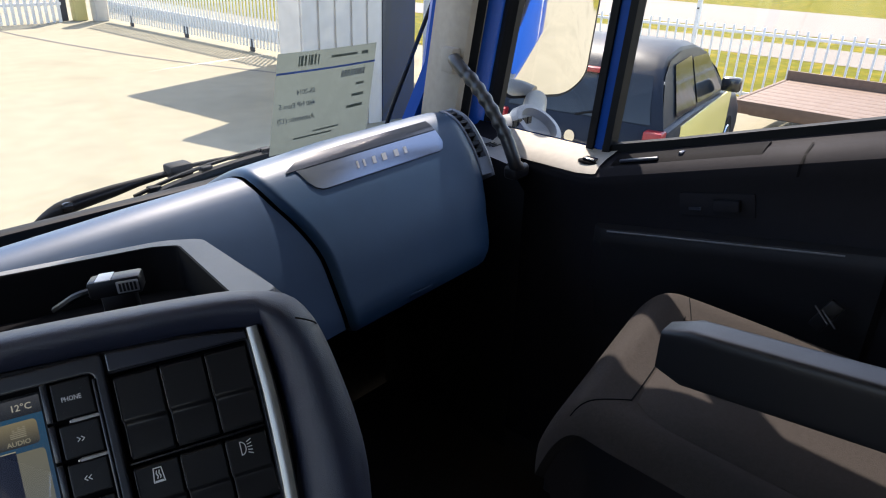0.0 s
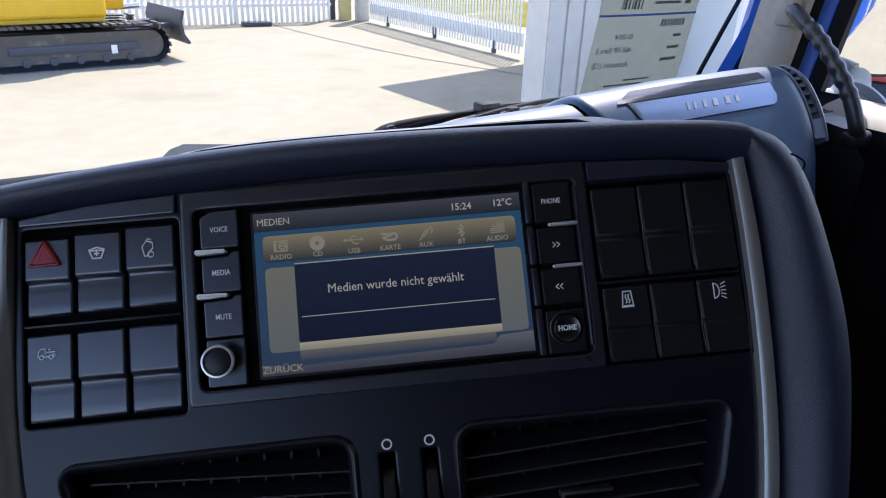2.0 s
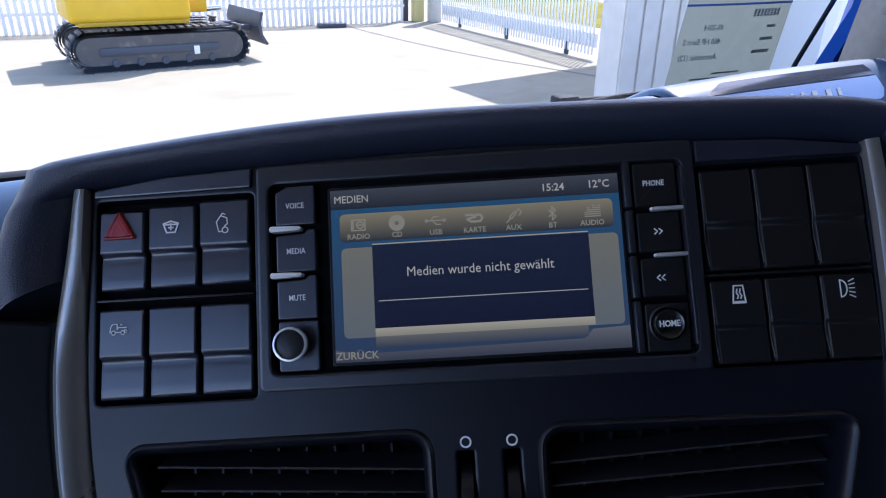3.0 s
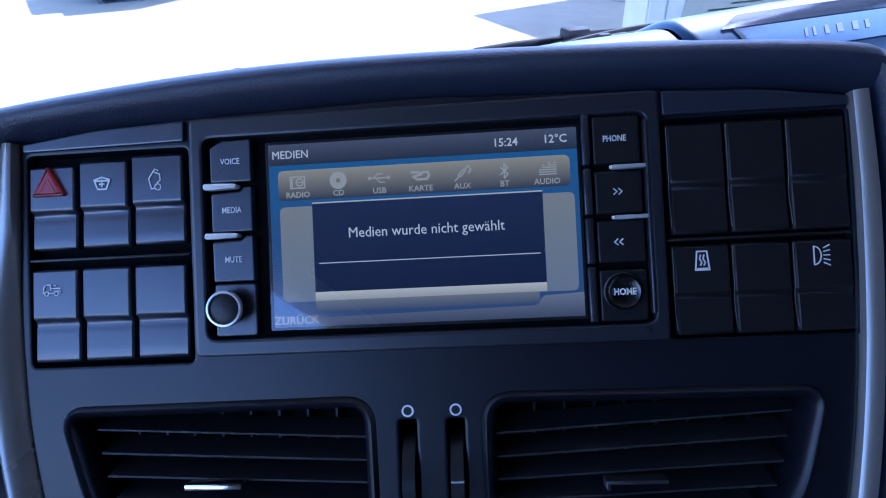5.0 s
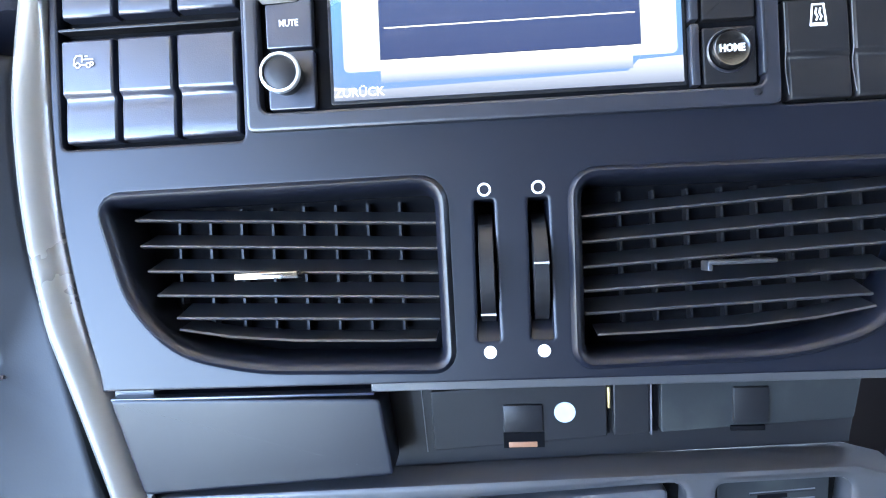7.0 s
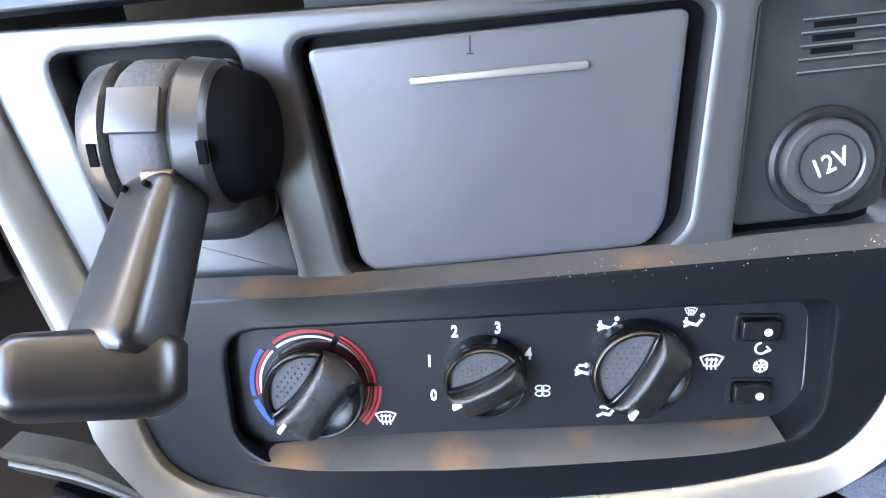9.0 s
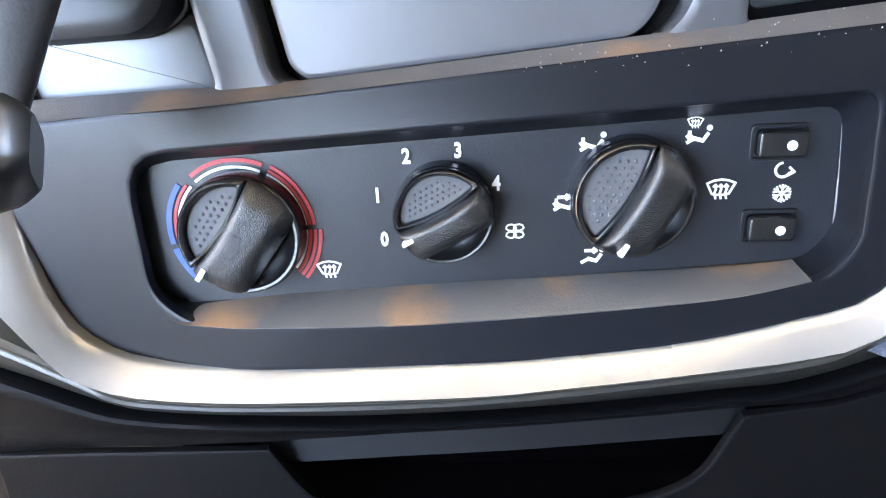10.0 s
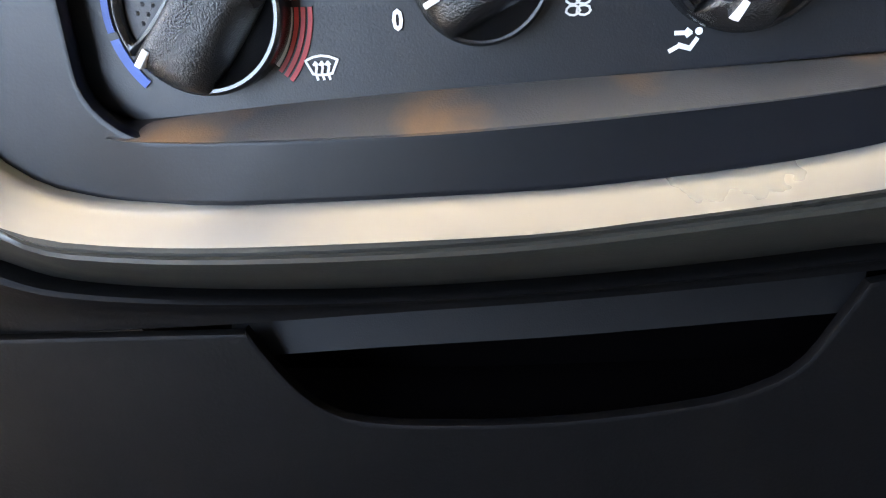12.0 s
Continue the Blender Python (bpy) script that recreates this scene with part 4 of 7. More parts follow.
# ---- the lower console ----
def lower_console():
    c = thing("lower_console_panel", "dusty dark grey console panel below the air vents", "panel", CONL)
    inn = [CONL.inverted() @ CON @ Vector((p.x, 0.004 + 0.13 * max(0, -0.13 - p.y), p.y)) for p in resample(INNER, 150)]
    lower = [(p.x, p.z) for p in inn if p.z < -0.046]
    upper = [p for p in lower if p[1] > -0.150]
    ul = [p for p in upper if p[0] < 0]
    ur = [p for p in upper if p[0] > 0]
    outline = ul + [(-0.1370, -0.1545), (-0.10, -0.1525), (0.0, -0.1445), (0.09, -0.1365), (0.150, -0.133)] + [p for p in ur if p[1] > -0.131] + [(0.1475, -0.0420), (0.0, -0.0462), (-0.1784, -0.0520)]
    socket = roundpoly([(-0.1500, -0.0600), (-0.0838, -0.0572), (-0.0700, -0.1440), (-0.1330, -0.1455)], [0.008, 0.008, 0.006, 0.006], 5)
    lidhole = roundpoly([(-0.0655, -0.0575), (0.0735, -0.0490), (0.0700, -0.1250), (0.0600, -0.1345), (-0.0450, -0.1428), (-0.0520, -0.1385)], [0.008, 0.008, 0.01, 0.008, 0.006, 0.006], 5)
    modhole = roundpoly([(0.0870, -0.0503), (0.1450, -0.0478), (0.1440, -0.1190), (0.1330, -0.1270), (0.0860, -0.1310)], [0.004, 0.006, 0.01, 0.01, 0.004], 4)
    part("upper_frame", plate(outline, [socket, lidhole, modhole], 0.003, 0.03, 0.0025), LOWER, c)
    # back of the recess painted near-black, as its shade
    part("recess_back", tile(grown([(-0.150, -0.05), (0.145, -0.045), (0.135, -0.140), (-0.135, -0.148)], 0.0), 0.0150, 0.03, 0.001), DARKLOW, c)
    part("lever_recess_floor", tile(roundpoly([(-0.140, -0.1195), (-0.074, -0.1185), (-0.068, -0.1460), (-0.134, -0.1475)], 0.006, 3), 0.0105, 0.0148, 0.003), LOWER, c)
    # lower block with the climate panel recess
    ll = [p for p in lower if p[0] < 0 and p[1] < -0.145]
    lr = [p for p in lower if p[0] >= 0 and p[1] < -0.131]
    block = ll + lr + [(0.149, -0.1280), (0.09, -0.1325), (0.0, -0.1395), (-0.10, -0.1465), (-0.1365, -0.1490)]
    kr = [0.015, 0.006, 0.008, 0.010, 0.004, 0.004, 0.004, 0.004, 0.012, 0.014]
    kp = roundpoly([(-0.1035, -0.1640), (0.1150, -0.1540), (0.1172, -0.1925), (0.1095, -0.2016), (0.0890, -0.2041), (0.0437, -0.2059), (-0.01, -0.2082), (-0.053, -0.2106), (-0.0945, -0.2130), (-0.1022, -0.2075)], kr, 4)
    kp2 = roundpoly([(-0.1000, -0.1595), (0.1180, -0.1480), (0.1195, -0.1925), (0.1110, -0.2035), (0.0840, -0.2078), (0.0409, -0.2119), (-0.0093, -0.2151), (-0.0493, -0.2158), (-0.0890, -0.2158), (-0.1005, -0.2060)], kr, 4)

    def swept(bm):
        """The block falls back towards the driver's side."""
        for v in bm.verts:
            if v.co.y < 0.0025 and v.co.x < -0.07:
                v.co.y += 0.0055 * min(1.0, (-0.07 - v.co.x) / 0.035)
        return bm

    part("lower_block", swept(plate(block, [kp2], -0.0092, 0.02, 0.0012, 0.004)), LOWBLOCK, c)
    part("recess_wall", swept(loft([[(p[0], y, p[1]) for p in q] for q, y in ((grown(kp2, 0.0004), -0.0076), (kp, 0.0042), (kp, 0.0080))], closed_ring=True)), LOWBLOCK, c, "dark recess round the heater panel")
    # brown patches on both ledges are reflected light put into the colour
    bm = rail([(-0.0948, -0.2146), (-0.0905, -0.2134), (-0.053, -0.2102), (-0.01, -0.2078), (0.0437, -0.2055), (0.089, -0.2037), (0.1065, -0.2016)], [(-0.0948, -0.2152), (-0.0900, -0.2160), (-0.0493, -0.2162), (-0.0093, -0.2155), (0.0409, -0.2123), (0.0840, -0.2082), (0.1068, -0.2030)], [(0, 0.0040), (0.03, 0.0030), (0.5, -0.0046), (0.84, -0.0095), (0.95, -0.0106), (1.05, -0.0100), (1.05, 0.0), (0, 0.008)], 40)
    part("panel_ledge", swept(bm), DUSTY_WARM, c, "dusty sloping ledge under the knobs, warm reflection painted on")
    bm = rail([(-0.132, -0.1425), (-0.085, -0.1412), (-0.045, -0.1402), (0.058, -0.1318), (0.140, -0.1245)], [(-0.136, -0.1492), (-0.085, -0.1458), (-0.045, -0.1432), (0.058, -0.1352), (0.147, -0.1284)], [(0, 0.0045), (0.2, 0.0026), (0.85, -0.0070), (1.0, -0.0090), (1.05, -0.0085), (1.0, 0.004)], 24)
    part("dust_ledge", swept(bm), DUSTY_WARM, c, "dusty ledge under the ashtray, warm reflection painted on")
    # bay floor, walls
    part("bay_floor", tile([(-0.064, -0.048), (0.154, -0.040), (0.160, 0.003), (-0.066, 0.003)], 0.0235, 0.028, 0.001), BLACK, c)
    part("bay_top", tile([(-0.066, -0.0015), (0.165, -0.0015), (0.168, 0.0035), (-0.066, 0.0035)], 0.0, 0.027, 0.0008), LOWER, c)
    part("left_cheek", tile([(-0.189, -0.053), (-0.179, -0.0535), (-0.168, 0.0035), (-0.188, 0.0035)], 0.0035, 0.02, 0.0008), LOWER, c)


lower_console()


def dust_crumbs():
    """Loose pale crumbs lying on the ledge under the socket."""
    rng = random.Random(7)
    bm = bmesh.new()
    for _ in range(80):
        x = rng.uniform(0.02, 0.147)
        z = -0.1395 + 0.0775 * x + rng.gauss(0, 0.0022)
        r = rng.uniform(0.00012, 0.00038)
        y = -0.0093 if z < -0.1398 + 0.0775 * x else -0.0075
        vs = [bm.verts.new((x + r * a, y + r * b - r * 0.3, z + r * c)) for a, b, c in ((1, 0.4, -0.5), (-1, 0.4, -0.6), (0.1, 0.4, 1), (0, -1, 0))]
        for f in ((0, 1, 2), (0, 1, 3), (1, 2, 3), (2, 0, 3)):
            bm.faces.new([vs[k] for k in f])
    solid("dust_crumbs", bm, mat("pale_dust", (0.34, 0.31, 0.27), 0.9), "pale dust crumbs scattered along the console ledge", "dust", kind="stuff", m=CONL)


dust_crumbs()


def drawer():
    d = thing("storage_drawer", "plain dark grey console drawer front", "drawer", CONL)
    part("front", tile(roundpoly([(-0.1755, -0.0475), (-0.0575, -0.0398), (-0.0618, -0.0035), (-0.1870, -0.0010)], 0.0028, 3), -0.0028, 0.018, 0.0012), FASCIA, d)
    part("top_edge", rbox(-0.187, -0.0645, -0.0020, 0.004, -0.0022, -0.0008, 0.0004), KEY, d)


drawer()


def radio_bay():
    b = thing("bay_cover", "black plastic module in an open slot, with a white round sticker", "module", CONL)
    part("body", tile(roundpoly([(-0.0408, -0.0385), (0.0416, -0.0330), (0.0415, -0.0050), (-0.0413, -0.0090)], 0.001, 2), 0.0195, 0.024, 0.0006), BLACK, b)
    part("latch", rbox(-0.0072, 0.0115, 0.0180, 0.02, -0.0295, -0.0160, 0.0008), BLACK, b)
    part("latch_gap", rbox(-0.0074, 0.0120, 0.0190, 0.0196, -0.0375, -0.0300), GAP, b)
    part("catch", rbox(-0.0050, 0.0085, 0.0186, 0.0192, -0.0372, -0.0345, 0.0003), mat("bare_copper_catch", (0.28, 0.13, 0.07), 0.5), b, "brown metal catch")
    part("sticker", tile(arc(0.0219, -0.0205, 0.0050, 0, 345, 23), 0.0190, 0.0196, 0.0001), mat("pale_sticker", (0.44, 0.52, 0.57), 0.45, var=0.15, grain=300), b, "round pale blue-white sticker")
    part("frame_line", stroke([[(-0.0445, -0.0402), (-0.0462, -0.0075), (-0.0430, -0.0055), (0.04, -0.0025)]], 0.0005, 0.0229), PALE_EDGE, b)
    for x, z in ((-0.0395, -0.0065), (-0.022, -0.0055), (0.006, -0.0048), (0.030, -0.0032)):
        part("clip", rbox(x, x + 0.006, 0.0188, 0.0215, z - 0.0012, z + 0.0006, 0.0003), BLACK, b)
    part("contact", rbox(0.0420, 0.0432, 0.0188, 0.022, -0.0190, -0.0086, 0.0003), mat("brass_contact", (0.75, 0.55, 0.25), 0.35, metal=0.6), b, "brass coloured contact")
    part("contact_slot", rbox(0.0421, 0.0431, 0.0215, 0.0222, -0.0320, -0.0050), GAP, b)
    b2 = thing("bay_cover", "narrow black plastic blank in the open slot", "module", CONL)
    part("body", tile(roundpoly([(0.0446, -0.0325), (0.0614, -0.0315), (0.0610, -0.0030), (0.0446, -0.0040)], 0.001, 2), 0.0190, 0.024, 0.0006), BLACK, b2)
    part("edge", rbox(0.0616, 0.0622, 0.0186, 0.0235, -0.0325, -0.0020), PALE_EDGE, b2)
    part("gap_strip", rbox(0.0626, 0.0655, 0.0215, 0.0230, -0.0315, -0.0030), GAP, b2)
    b3 = thing("bay_cover", "wide black plastic blank in the open slot, haze painted into its tone", "module", CONL)
    # lighter grey-green tone paints haze and reflection over this blank
    part("body", tile(roundpoly([(0.0662, -0.0310), (0.1530, -0.0260), (0.1570, 0.0005), (0.0662, -0.0025)], 0.001, 2), 0.0180, 0.024, 0.0006), SOCKETPLATE, b3)
    part("latch", rbox(0.0985, 0.1148, 0.0165, 0.02, -0.0270, -0.0095, 0.0008), BLACK, b3)
    part("catch", rbox(0.0975, 0.1130, 0.0164, 0.018, -0.0305, -0.0280, 0.0003), GAP, b3)


radio_bay()


def ashtray():
    a = thing("ashtray_lid", "dark grey ashtray lid with a slim silver handle strip", "ashtray", CONL)
    pts = roundpoly([(-0.0603, -0.0608), (0.0658, -0.0520), (0.0625, -0.1235), (0.0560, -0.1322), (-0.0420, -0.1405), (-0.0470, -0.1360)], [0.004, 0.004, 0.008, 0.008, 0.005, 0.005], 5)
    part("lid", tile(pts, 0.0045, 0.015, 0.0016), LID, a)
    part("handle_strip", moved(rbox(-0.0295, 0.0295, -0.002, 0.003, -0.0013, 0.0013, 0.0008), Matrix.Translation((0.0040, 0.0038, -0.0705)) @ Matrix.Rotation(radians(-3.6), 4, "Y")), SILVER, a, "thin silver strip")
    part("push_mark", stroke([[(-0.0052, -0.0585), (-0.0052, -0.0635)], [(-0.0062, -0.0640), (-0.0042, -0.0640)]], 0.0005, 0.0042), BLACK, a)


ashtray()


def socket_module():
    s = thing("power_socket", "round black capped power socket in the console", "socket", CONL)
    part("plate", tile(roundpoly([(0.0885, -0.0495), (0.1385, -0.0460), (0.1370, -0.1190), (0.1300, -0.1225), (0.0872, -0.1268)], 0.003, 3), 0.0090, 0.016, 0.001), SOCKETPLATE, s)
    for i in range(5):
        z = -0.0560 - i * 0.0042
        tilt = Matrix.Translation((0.1175, 0, z)) @ Matrix.Rotation(radians(-4), 4, "Y")
        part("slit", moved(rbox(-0.0145, 0.0145, 0.0084, 0.0095, -0.0011, -0.0003), tilt), BLACK, s)
        part("slit_edge", moved(rbox(-0.0145, 0.0145, 0.0086, 0.0095, -0.0003, 0.0001), tilt), PALE_EDGE, s)
    for z in (-0.0582, -0.0625, -0.0665):
        part("slot", moved(rbox(-0.0065, 0.0065, 0.0080, 0.0092, -0.0011, 0.0008), Matrix.Translation((0.1130, 0, z)) @ Matrix.Rotation(radians(-4), 4, "Y")), GAP, s)
    m = Matrix.Translation((0.1150, 0.0085, -0.1035))
    part("collar", moved(lathe([(0.0190, 0.0), (0.0186, -0.0018), (0.0170, -0.0026), (0.0154, -0.0022), (0.0152, 0.001)], 40), m), BLACK, s)
    part("cap", moved(lathe([(0.0150, 0.001), (0.0150, -0.0045), (0.0142, -0.0058), (0.0115, -0.0060), (0.0108, -0.0054), (0.0, -0.0054)], 40), m), LOWER, s, "ribbed round cap")
    part("cap_groove", ring2d(0.1150, -0.1035, 0.0098, 0.0104, 0.0027), BLACK, s)
    part("cap_tab", tile(roundpoly([(0.109, -0.116), (0.121, -0.116), (0.1165, -0.1215), (0.1135, -0.1215)], 0.0015, 3), 0.0035, 0.009, 0.0008), LOWER, s)
    part("lettering", lettering("12V", 0.0094, 0.1150, 0.0028, -0.1035, turn=-27, squeeze=0.85), WHITE, s, "white 12V lettering")


socket_module()


def lever():
    l = thing("brake_lever", "grey and black lever with a ratchet drum head", "lever", CONL)
    boot = roundpoly([(-0.1390, -0.0650), (-0.0835, -0.0625), (-0.0755, -0.1190), (-0.0870, -0.1260), (-0.1260, -0.1270), (-0.1330, -0.1190)], 0.006, 4)
    part("boot_frame", plate(boot, [grown(boot, -0.004)], 0.009, 0.008, 0.001), GLOSSBLACK, l)
    part("boot", tile(roundpoly([(-0.129, -0.066), (-0.084, -0.063), (-0.0765, -0.117), (-0.087, -0.1255), (-0.120, -0.1265), (-0.131, -0.118)], 0.008, 4), -0.0040, 0.015, 0.005), BLACK, l, "black rubber boot")
    c = Vector((-0.1030, -0.0120, -0.0865))

    def drum(x0, x1, r0, r1, material, name, label="", n=40):
        rings = []
        for f, k in ((0, 0.0), (0.0, 0.80), (0.06, 0.93), (0.2, 1.0), (0.8, 1.0), (0.94, 0.93), (1.0, 0.8), (1.0, 0.0)):
            x = x0 + (x1 - x0) * f - 0.006
            r = (r0 + (r1 - r0) * f) * k * 1.06
            rings.append([(x, c.y + r * math.cos(a), c.z + r * math.sin(a)) for a in [2 * math.pi * i / n for i in range(n)]])
        return part(name, loft(rings, closed_ring=True, caps=True), material, l, label)

    drum(-0.1170, -0.1055, 0.0215, 0.0240, CHEEK, "cheek", "grey domed cheek")
    drum(-0.0885, -0.0755, 0.0240, 0.0225, CHEEK, "cheek", "grey domed cheek")
    # the dome's black stands in for the dark it reflects
    drum(-0.0850, -0.0640, 0.0228, 0.0178, GAP, "dome", "drum's end dome, painted black for its shade")
    drum(-0.1065, -0.0875, 0.0232, 0.0232, GREYPAD, "ratchet_band")
    part("ratchet_catch", moved(rbox(-0.1110, -0.0950, -0.0012, 0.001, -0.007, 0.007, 0.0005), Matrix.Translation((0, c.y - 0.0219, c.z + 0.0112)) @ Matrix.Rotation(radians(-28), 4, "X")), LOWER, l)
    for x in (-0.1160, -0.0832):
        part("slot", moved(rbox(x - 0.0013, x + 0.0013, -0.0001, 0.002, -0.0034, 0.0034), Matrix.Translation((0, c.y - 0.0250, c.z - 0.0012)) @ Matrix.Rotation(radians(3), 4, "X")), GAP, l)
    # arm coming down and out towards the driver
    a, b = Vector((-0.0980, -0.0290, -0.0985)), Vector((-0.1030, -0.0650, -0.1395))

    def arm(p, q, w0, w1, d0, d1, material, name, label=""):
        way = (q - p).normalized()
        side = Vector((1, 0, 0))
        side = (side - way * side.dot(way)).normalized()
        out = side.cross(way)
        if out.y > 0:
            out = -out
        lean = radians(26)                               # the broad face turns towards the driver
        side, out = side * math.cos(lean) + out * math.sin(lean), out * math.cos(lean) - side * math.sin(lean)
        rings = []
        for t in (0, 0.012, 0.03, 0.06, 0.1, 0.2, 0.4, 0.6, 0.8, 0.9, 0.94, 0.97, 0.988, 1):
            e = 1 - 0.20 * max(0, 1 - t / 0.10) ** 2.5 - 0.16 * max(0, (t - 0.90) / 0.10) ** 2.5
            w, d = (w0 + (w1 - w0) * t) * e, (d0 + (d1 - d0) * t) * e
            ctr = p + (q - p) * t
            ring = []
            for k in range(40):
                ang = 2 * math.pi * k / 40
                cx, cy = math.cos(ang), math.sin(ang)
                ring.append(ctr + side * w * math.copysign(abs(cx) ** 0.48, cx) + out * d * math.copysign(abs(cy) ** 0.48, cy))
            rings.append(ring)
        return part(name, loft(rings, closed_ring=True, caps=True), material, l, label)

    arm(a, b, 0.0112, 0.0148, 0.0098, 0.0118, LEVERGREY, "arm", "satin black lever arm")
    # the grip turns off towards the driver at the arm's foot
    p, q = b + Vector((0.0155, 0.006, -0.0070)), b + Vector((-0.0255, -0.0125, 0.0005))
    way, up = (q - p).normalized(), (a - b).normalized()
    up = (up - way * up.dot(way)).normalized()
    out = up.cross(way) if up.cross(way).y < 0 else way.cross(up)
    rings = []
    for t in (0, 0.012, 0.03, 0.06, 0.1, 0.2, 0.35, 0.5, 0.65, 0.8, 0.88, 0.93, 0.97, 0.99, 1):
        e = 1 - 0.42 * max(0, 1 - t / 0.22) ** 2 - 0.22 * max(0, (t - 0.88) / 0.12) ** 2.5
        ring = []
        for k in range(40):
            cx, cy = math.cos(2 * math.pi * k / 40), math.sin(2 * math.pi * k / 40)
            ring.append(p.lerp(q, t) + up * (0.0125 - 0.0015 * t) * e * math.copysign(abs(cx) ** 0.5, cx) + out * (0.0140 - 0.001 * t) * e * math.copysign(abs(cy) ** 0.5, cy))
        rings.append(ring)
    part("grip", loft(rings, closed_ring=True, caps=True), LEVERGREY, l, "black grip at the foot of the arm")
    way = (b - a).normalized()
    side = (Vector((1, 0, 0)) - way * way.x).normalized()
    out = side.cross(way) if side.cross(way).y < 0 else way.cross(side)
    side, out = side * math.cos(radians(26)) + out * math.sin(radians(26)), out * math.cos(radians(26)) - side * math.sin(radians(26))
    m = Matrix((side, -out, -way)).transposed().to_4x4()
    m.translation = a + way * 0.0062 + out * 0.0114
    for x in (-0.0048, 0.0052):
        part("pin_hole", moved(tile(arc(x, 0.0, 0.0010, 0, 330, 11), -0.0003, 0.002, 0.0001), m), GAP, l)
    part("hinge_plate", rbox(-0.1020, -0.0925, -0.0385, -0.0300, -0.0955, -0.0925, 0.0004), mat("rusty_hinge_plate", (0.16, 0.10, 0.07), 0.5), l, "rusty metal hinge plate")


lever()


def mound(outline, top, foot, r, flare=0.0, steps=4):
    """A closed solid on the outline (x, z) with a rounded upper edge; top and foot give y, top may depend on (x, z)."""
    high = top if callable(top) else (lambda x, z: top)
    rings = [[(p[0], foot, p[1]) for p in grown(outline, flare)]]
    for i in range(steps + 1):
        a = math.pi / 2 * i / steps
        rings.append([(p[0], high(*p) + r * (1 - math.sin(a)), p[1]) for p in grown(outline, -r * (1 - math.cos(a)))])
    rings.append([(p[0], high(*p), p[1]) for p in grown(outline, -r * 1.6)])
    return loft(rings, closed_ring=True, caps=True)


def knob(parent, x, z, r, h, turn, bar, name, index):
    """A turning knob: a collar with a raised lip, a tall grip bar across it, a sunk dimpled pad on one side, a white index line."""
    m = Matrix.Translation((x, 0.004, z))
    lip = [(r, 0.0), (r, -h * 0.38), (r * 0.985, -h * 0.45), (r * 0.95, -h * 0.485), (r * 0.91, -h * 0.48), (r * 0.87, -h * 0.43), (r * 0.72, -h * 0.32), (r * 0.4, -h * 0.27), (0.0, -h * 0.27)]
    k = part(name, moved(lathe(lip, 56), m), GLOSSBLACK, parent, "glossy black turning knob")
    mr = m @ Matrix.Rotation(radians(-turn), 4, "Y") @ Matrix.Diagonal((1, 1, -1, 1))      # local x points along the index line

    lo, hi = bar
    bow = 0.11                                           # the pad's inner edge bows towards the grip

    def inner_edge(u):
        return hi - bow * (1 - u * u)

    def lens(rad, off):
        """The pad's outline: the knob's round edge on one side, the bowed edge of the grip on the other."""
        x = math.sqrt(rad * rad - (hi + off) ** 2)
        a0 = math.atan2(hi + off, x)
        pts = [(rad * math.cos(a0 + (math.pi - 2 * a0) * i / 20), rad * math.sin(a0 + (math.pi - 2 * a0) * i / 20)) for i in range(21)]
        pts += [(x * (2 * i / 14 - 1), inner_edge(2 * i / 14 - 1) + off) for i in range(1, 14)]
        return roundpoly([(px * r, pz * r) for px, pz in pts], r * 0.06, 2)

    # the grip: a tall smooth ridge, steep beside the pad and sloping away on its other side
    rows = []
    for i in range(41):
        u = math.sin(math.pi / 2 * (i / 20 - 1))
        px = 0.972 * u
        reach = math.sqrt(max(1e-6, 0.975 ** 2 - px * px))
        q1, q0 = min(inner_edge(u) - 0.01, reach), max(lo, -reach)
        row = [(px * r, -h * 0.20, q1 * r)]
        for k2 in range(25):
            v = math.cos(math.pi * k2 / 24)
            q = q0 + (q1 - q0) * (v + 1) / 2
            edge = (1 - abs(u) ** 10) ** 0.5 * (1 - abs(v) ** (9 if v > 0 else 3.2)) ** 0.5
            tall = 1.0 - 0.08 * u * u - 0.20 * u ** 6 - 0.16 * max(0.0, hi - q)
            row.append((px * r, -h * (0.36 + (tall - 0.36) * edge), q * r))
        rows.append(row + [(px * r, -h * 0.20, q0 * r)])
    part("grip", moved(loft(rows), mr), GRIP, k)
    # shining rim round the pad, and the sunk pad itself
    outer, inner = lens(0.985, -0.02), lens(0.84, 0.035)
    rings = []
    for g, y in ((0.0, -h * 0.30), (0.0, -h * 0.52), (-0.02, -h * 0.60), (-0.06, -h * 0.640)):
        rings.append([(p[0], y, p[1]) for p in grown(outer, r * g)])
    for g, y in ((0.05, -h * 0.635), (0.015, -h * 0.60), (0.0, -h * 0.40)):
        rings.append([(p[0], y, p[1]) for p in grown(inner, r * g)])
    part("pad_rim", moved(loft(rings, closed_ring=True), mr), GLOSSBLACK, k)
    part("pad", moved(mound(grown(inner, r * 0.01), -h * 0.50, -h * 0.30, r * 0.03), mr), GREYPAD, k, "dimpled grey finger pad")
    bm = bmesh.new()
    step = r * 0.125
    for i in range(-7, 8):
        for j in range(-6, 8):
            px, pz = i * step + (step / 2 if j % 2 else 0), j * step * 0.87
            if math.hypot(px, pz) < r * 0.74 and pz > (inner_edge(px / r) + 0.12) * r and pz < 0.76 * r:
                d = step * 0.30
                top = bm.verts.new((px, -h * 0.50 - d * 0.8, pz))
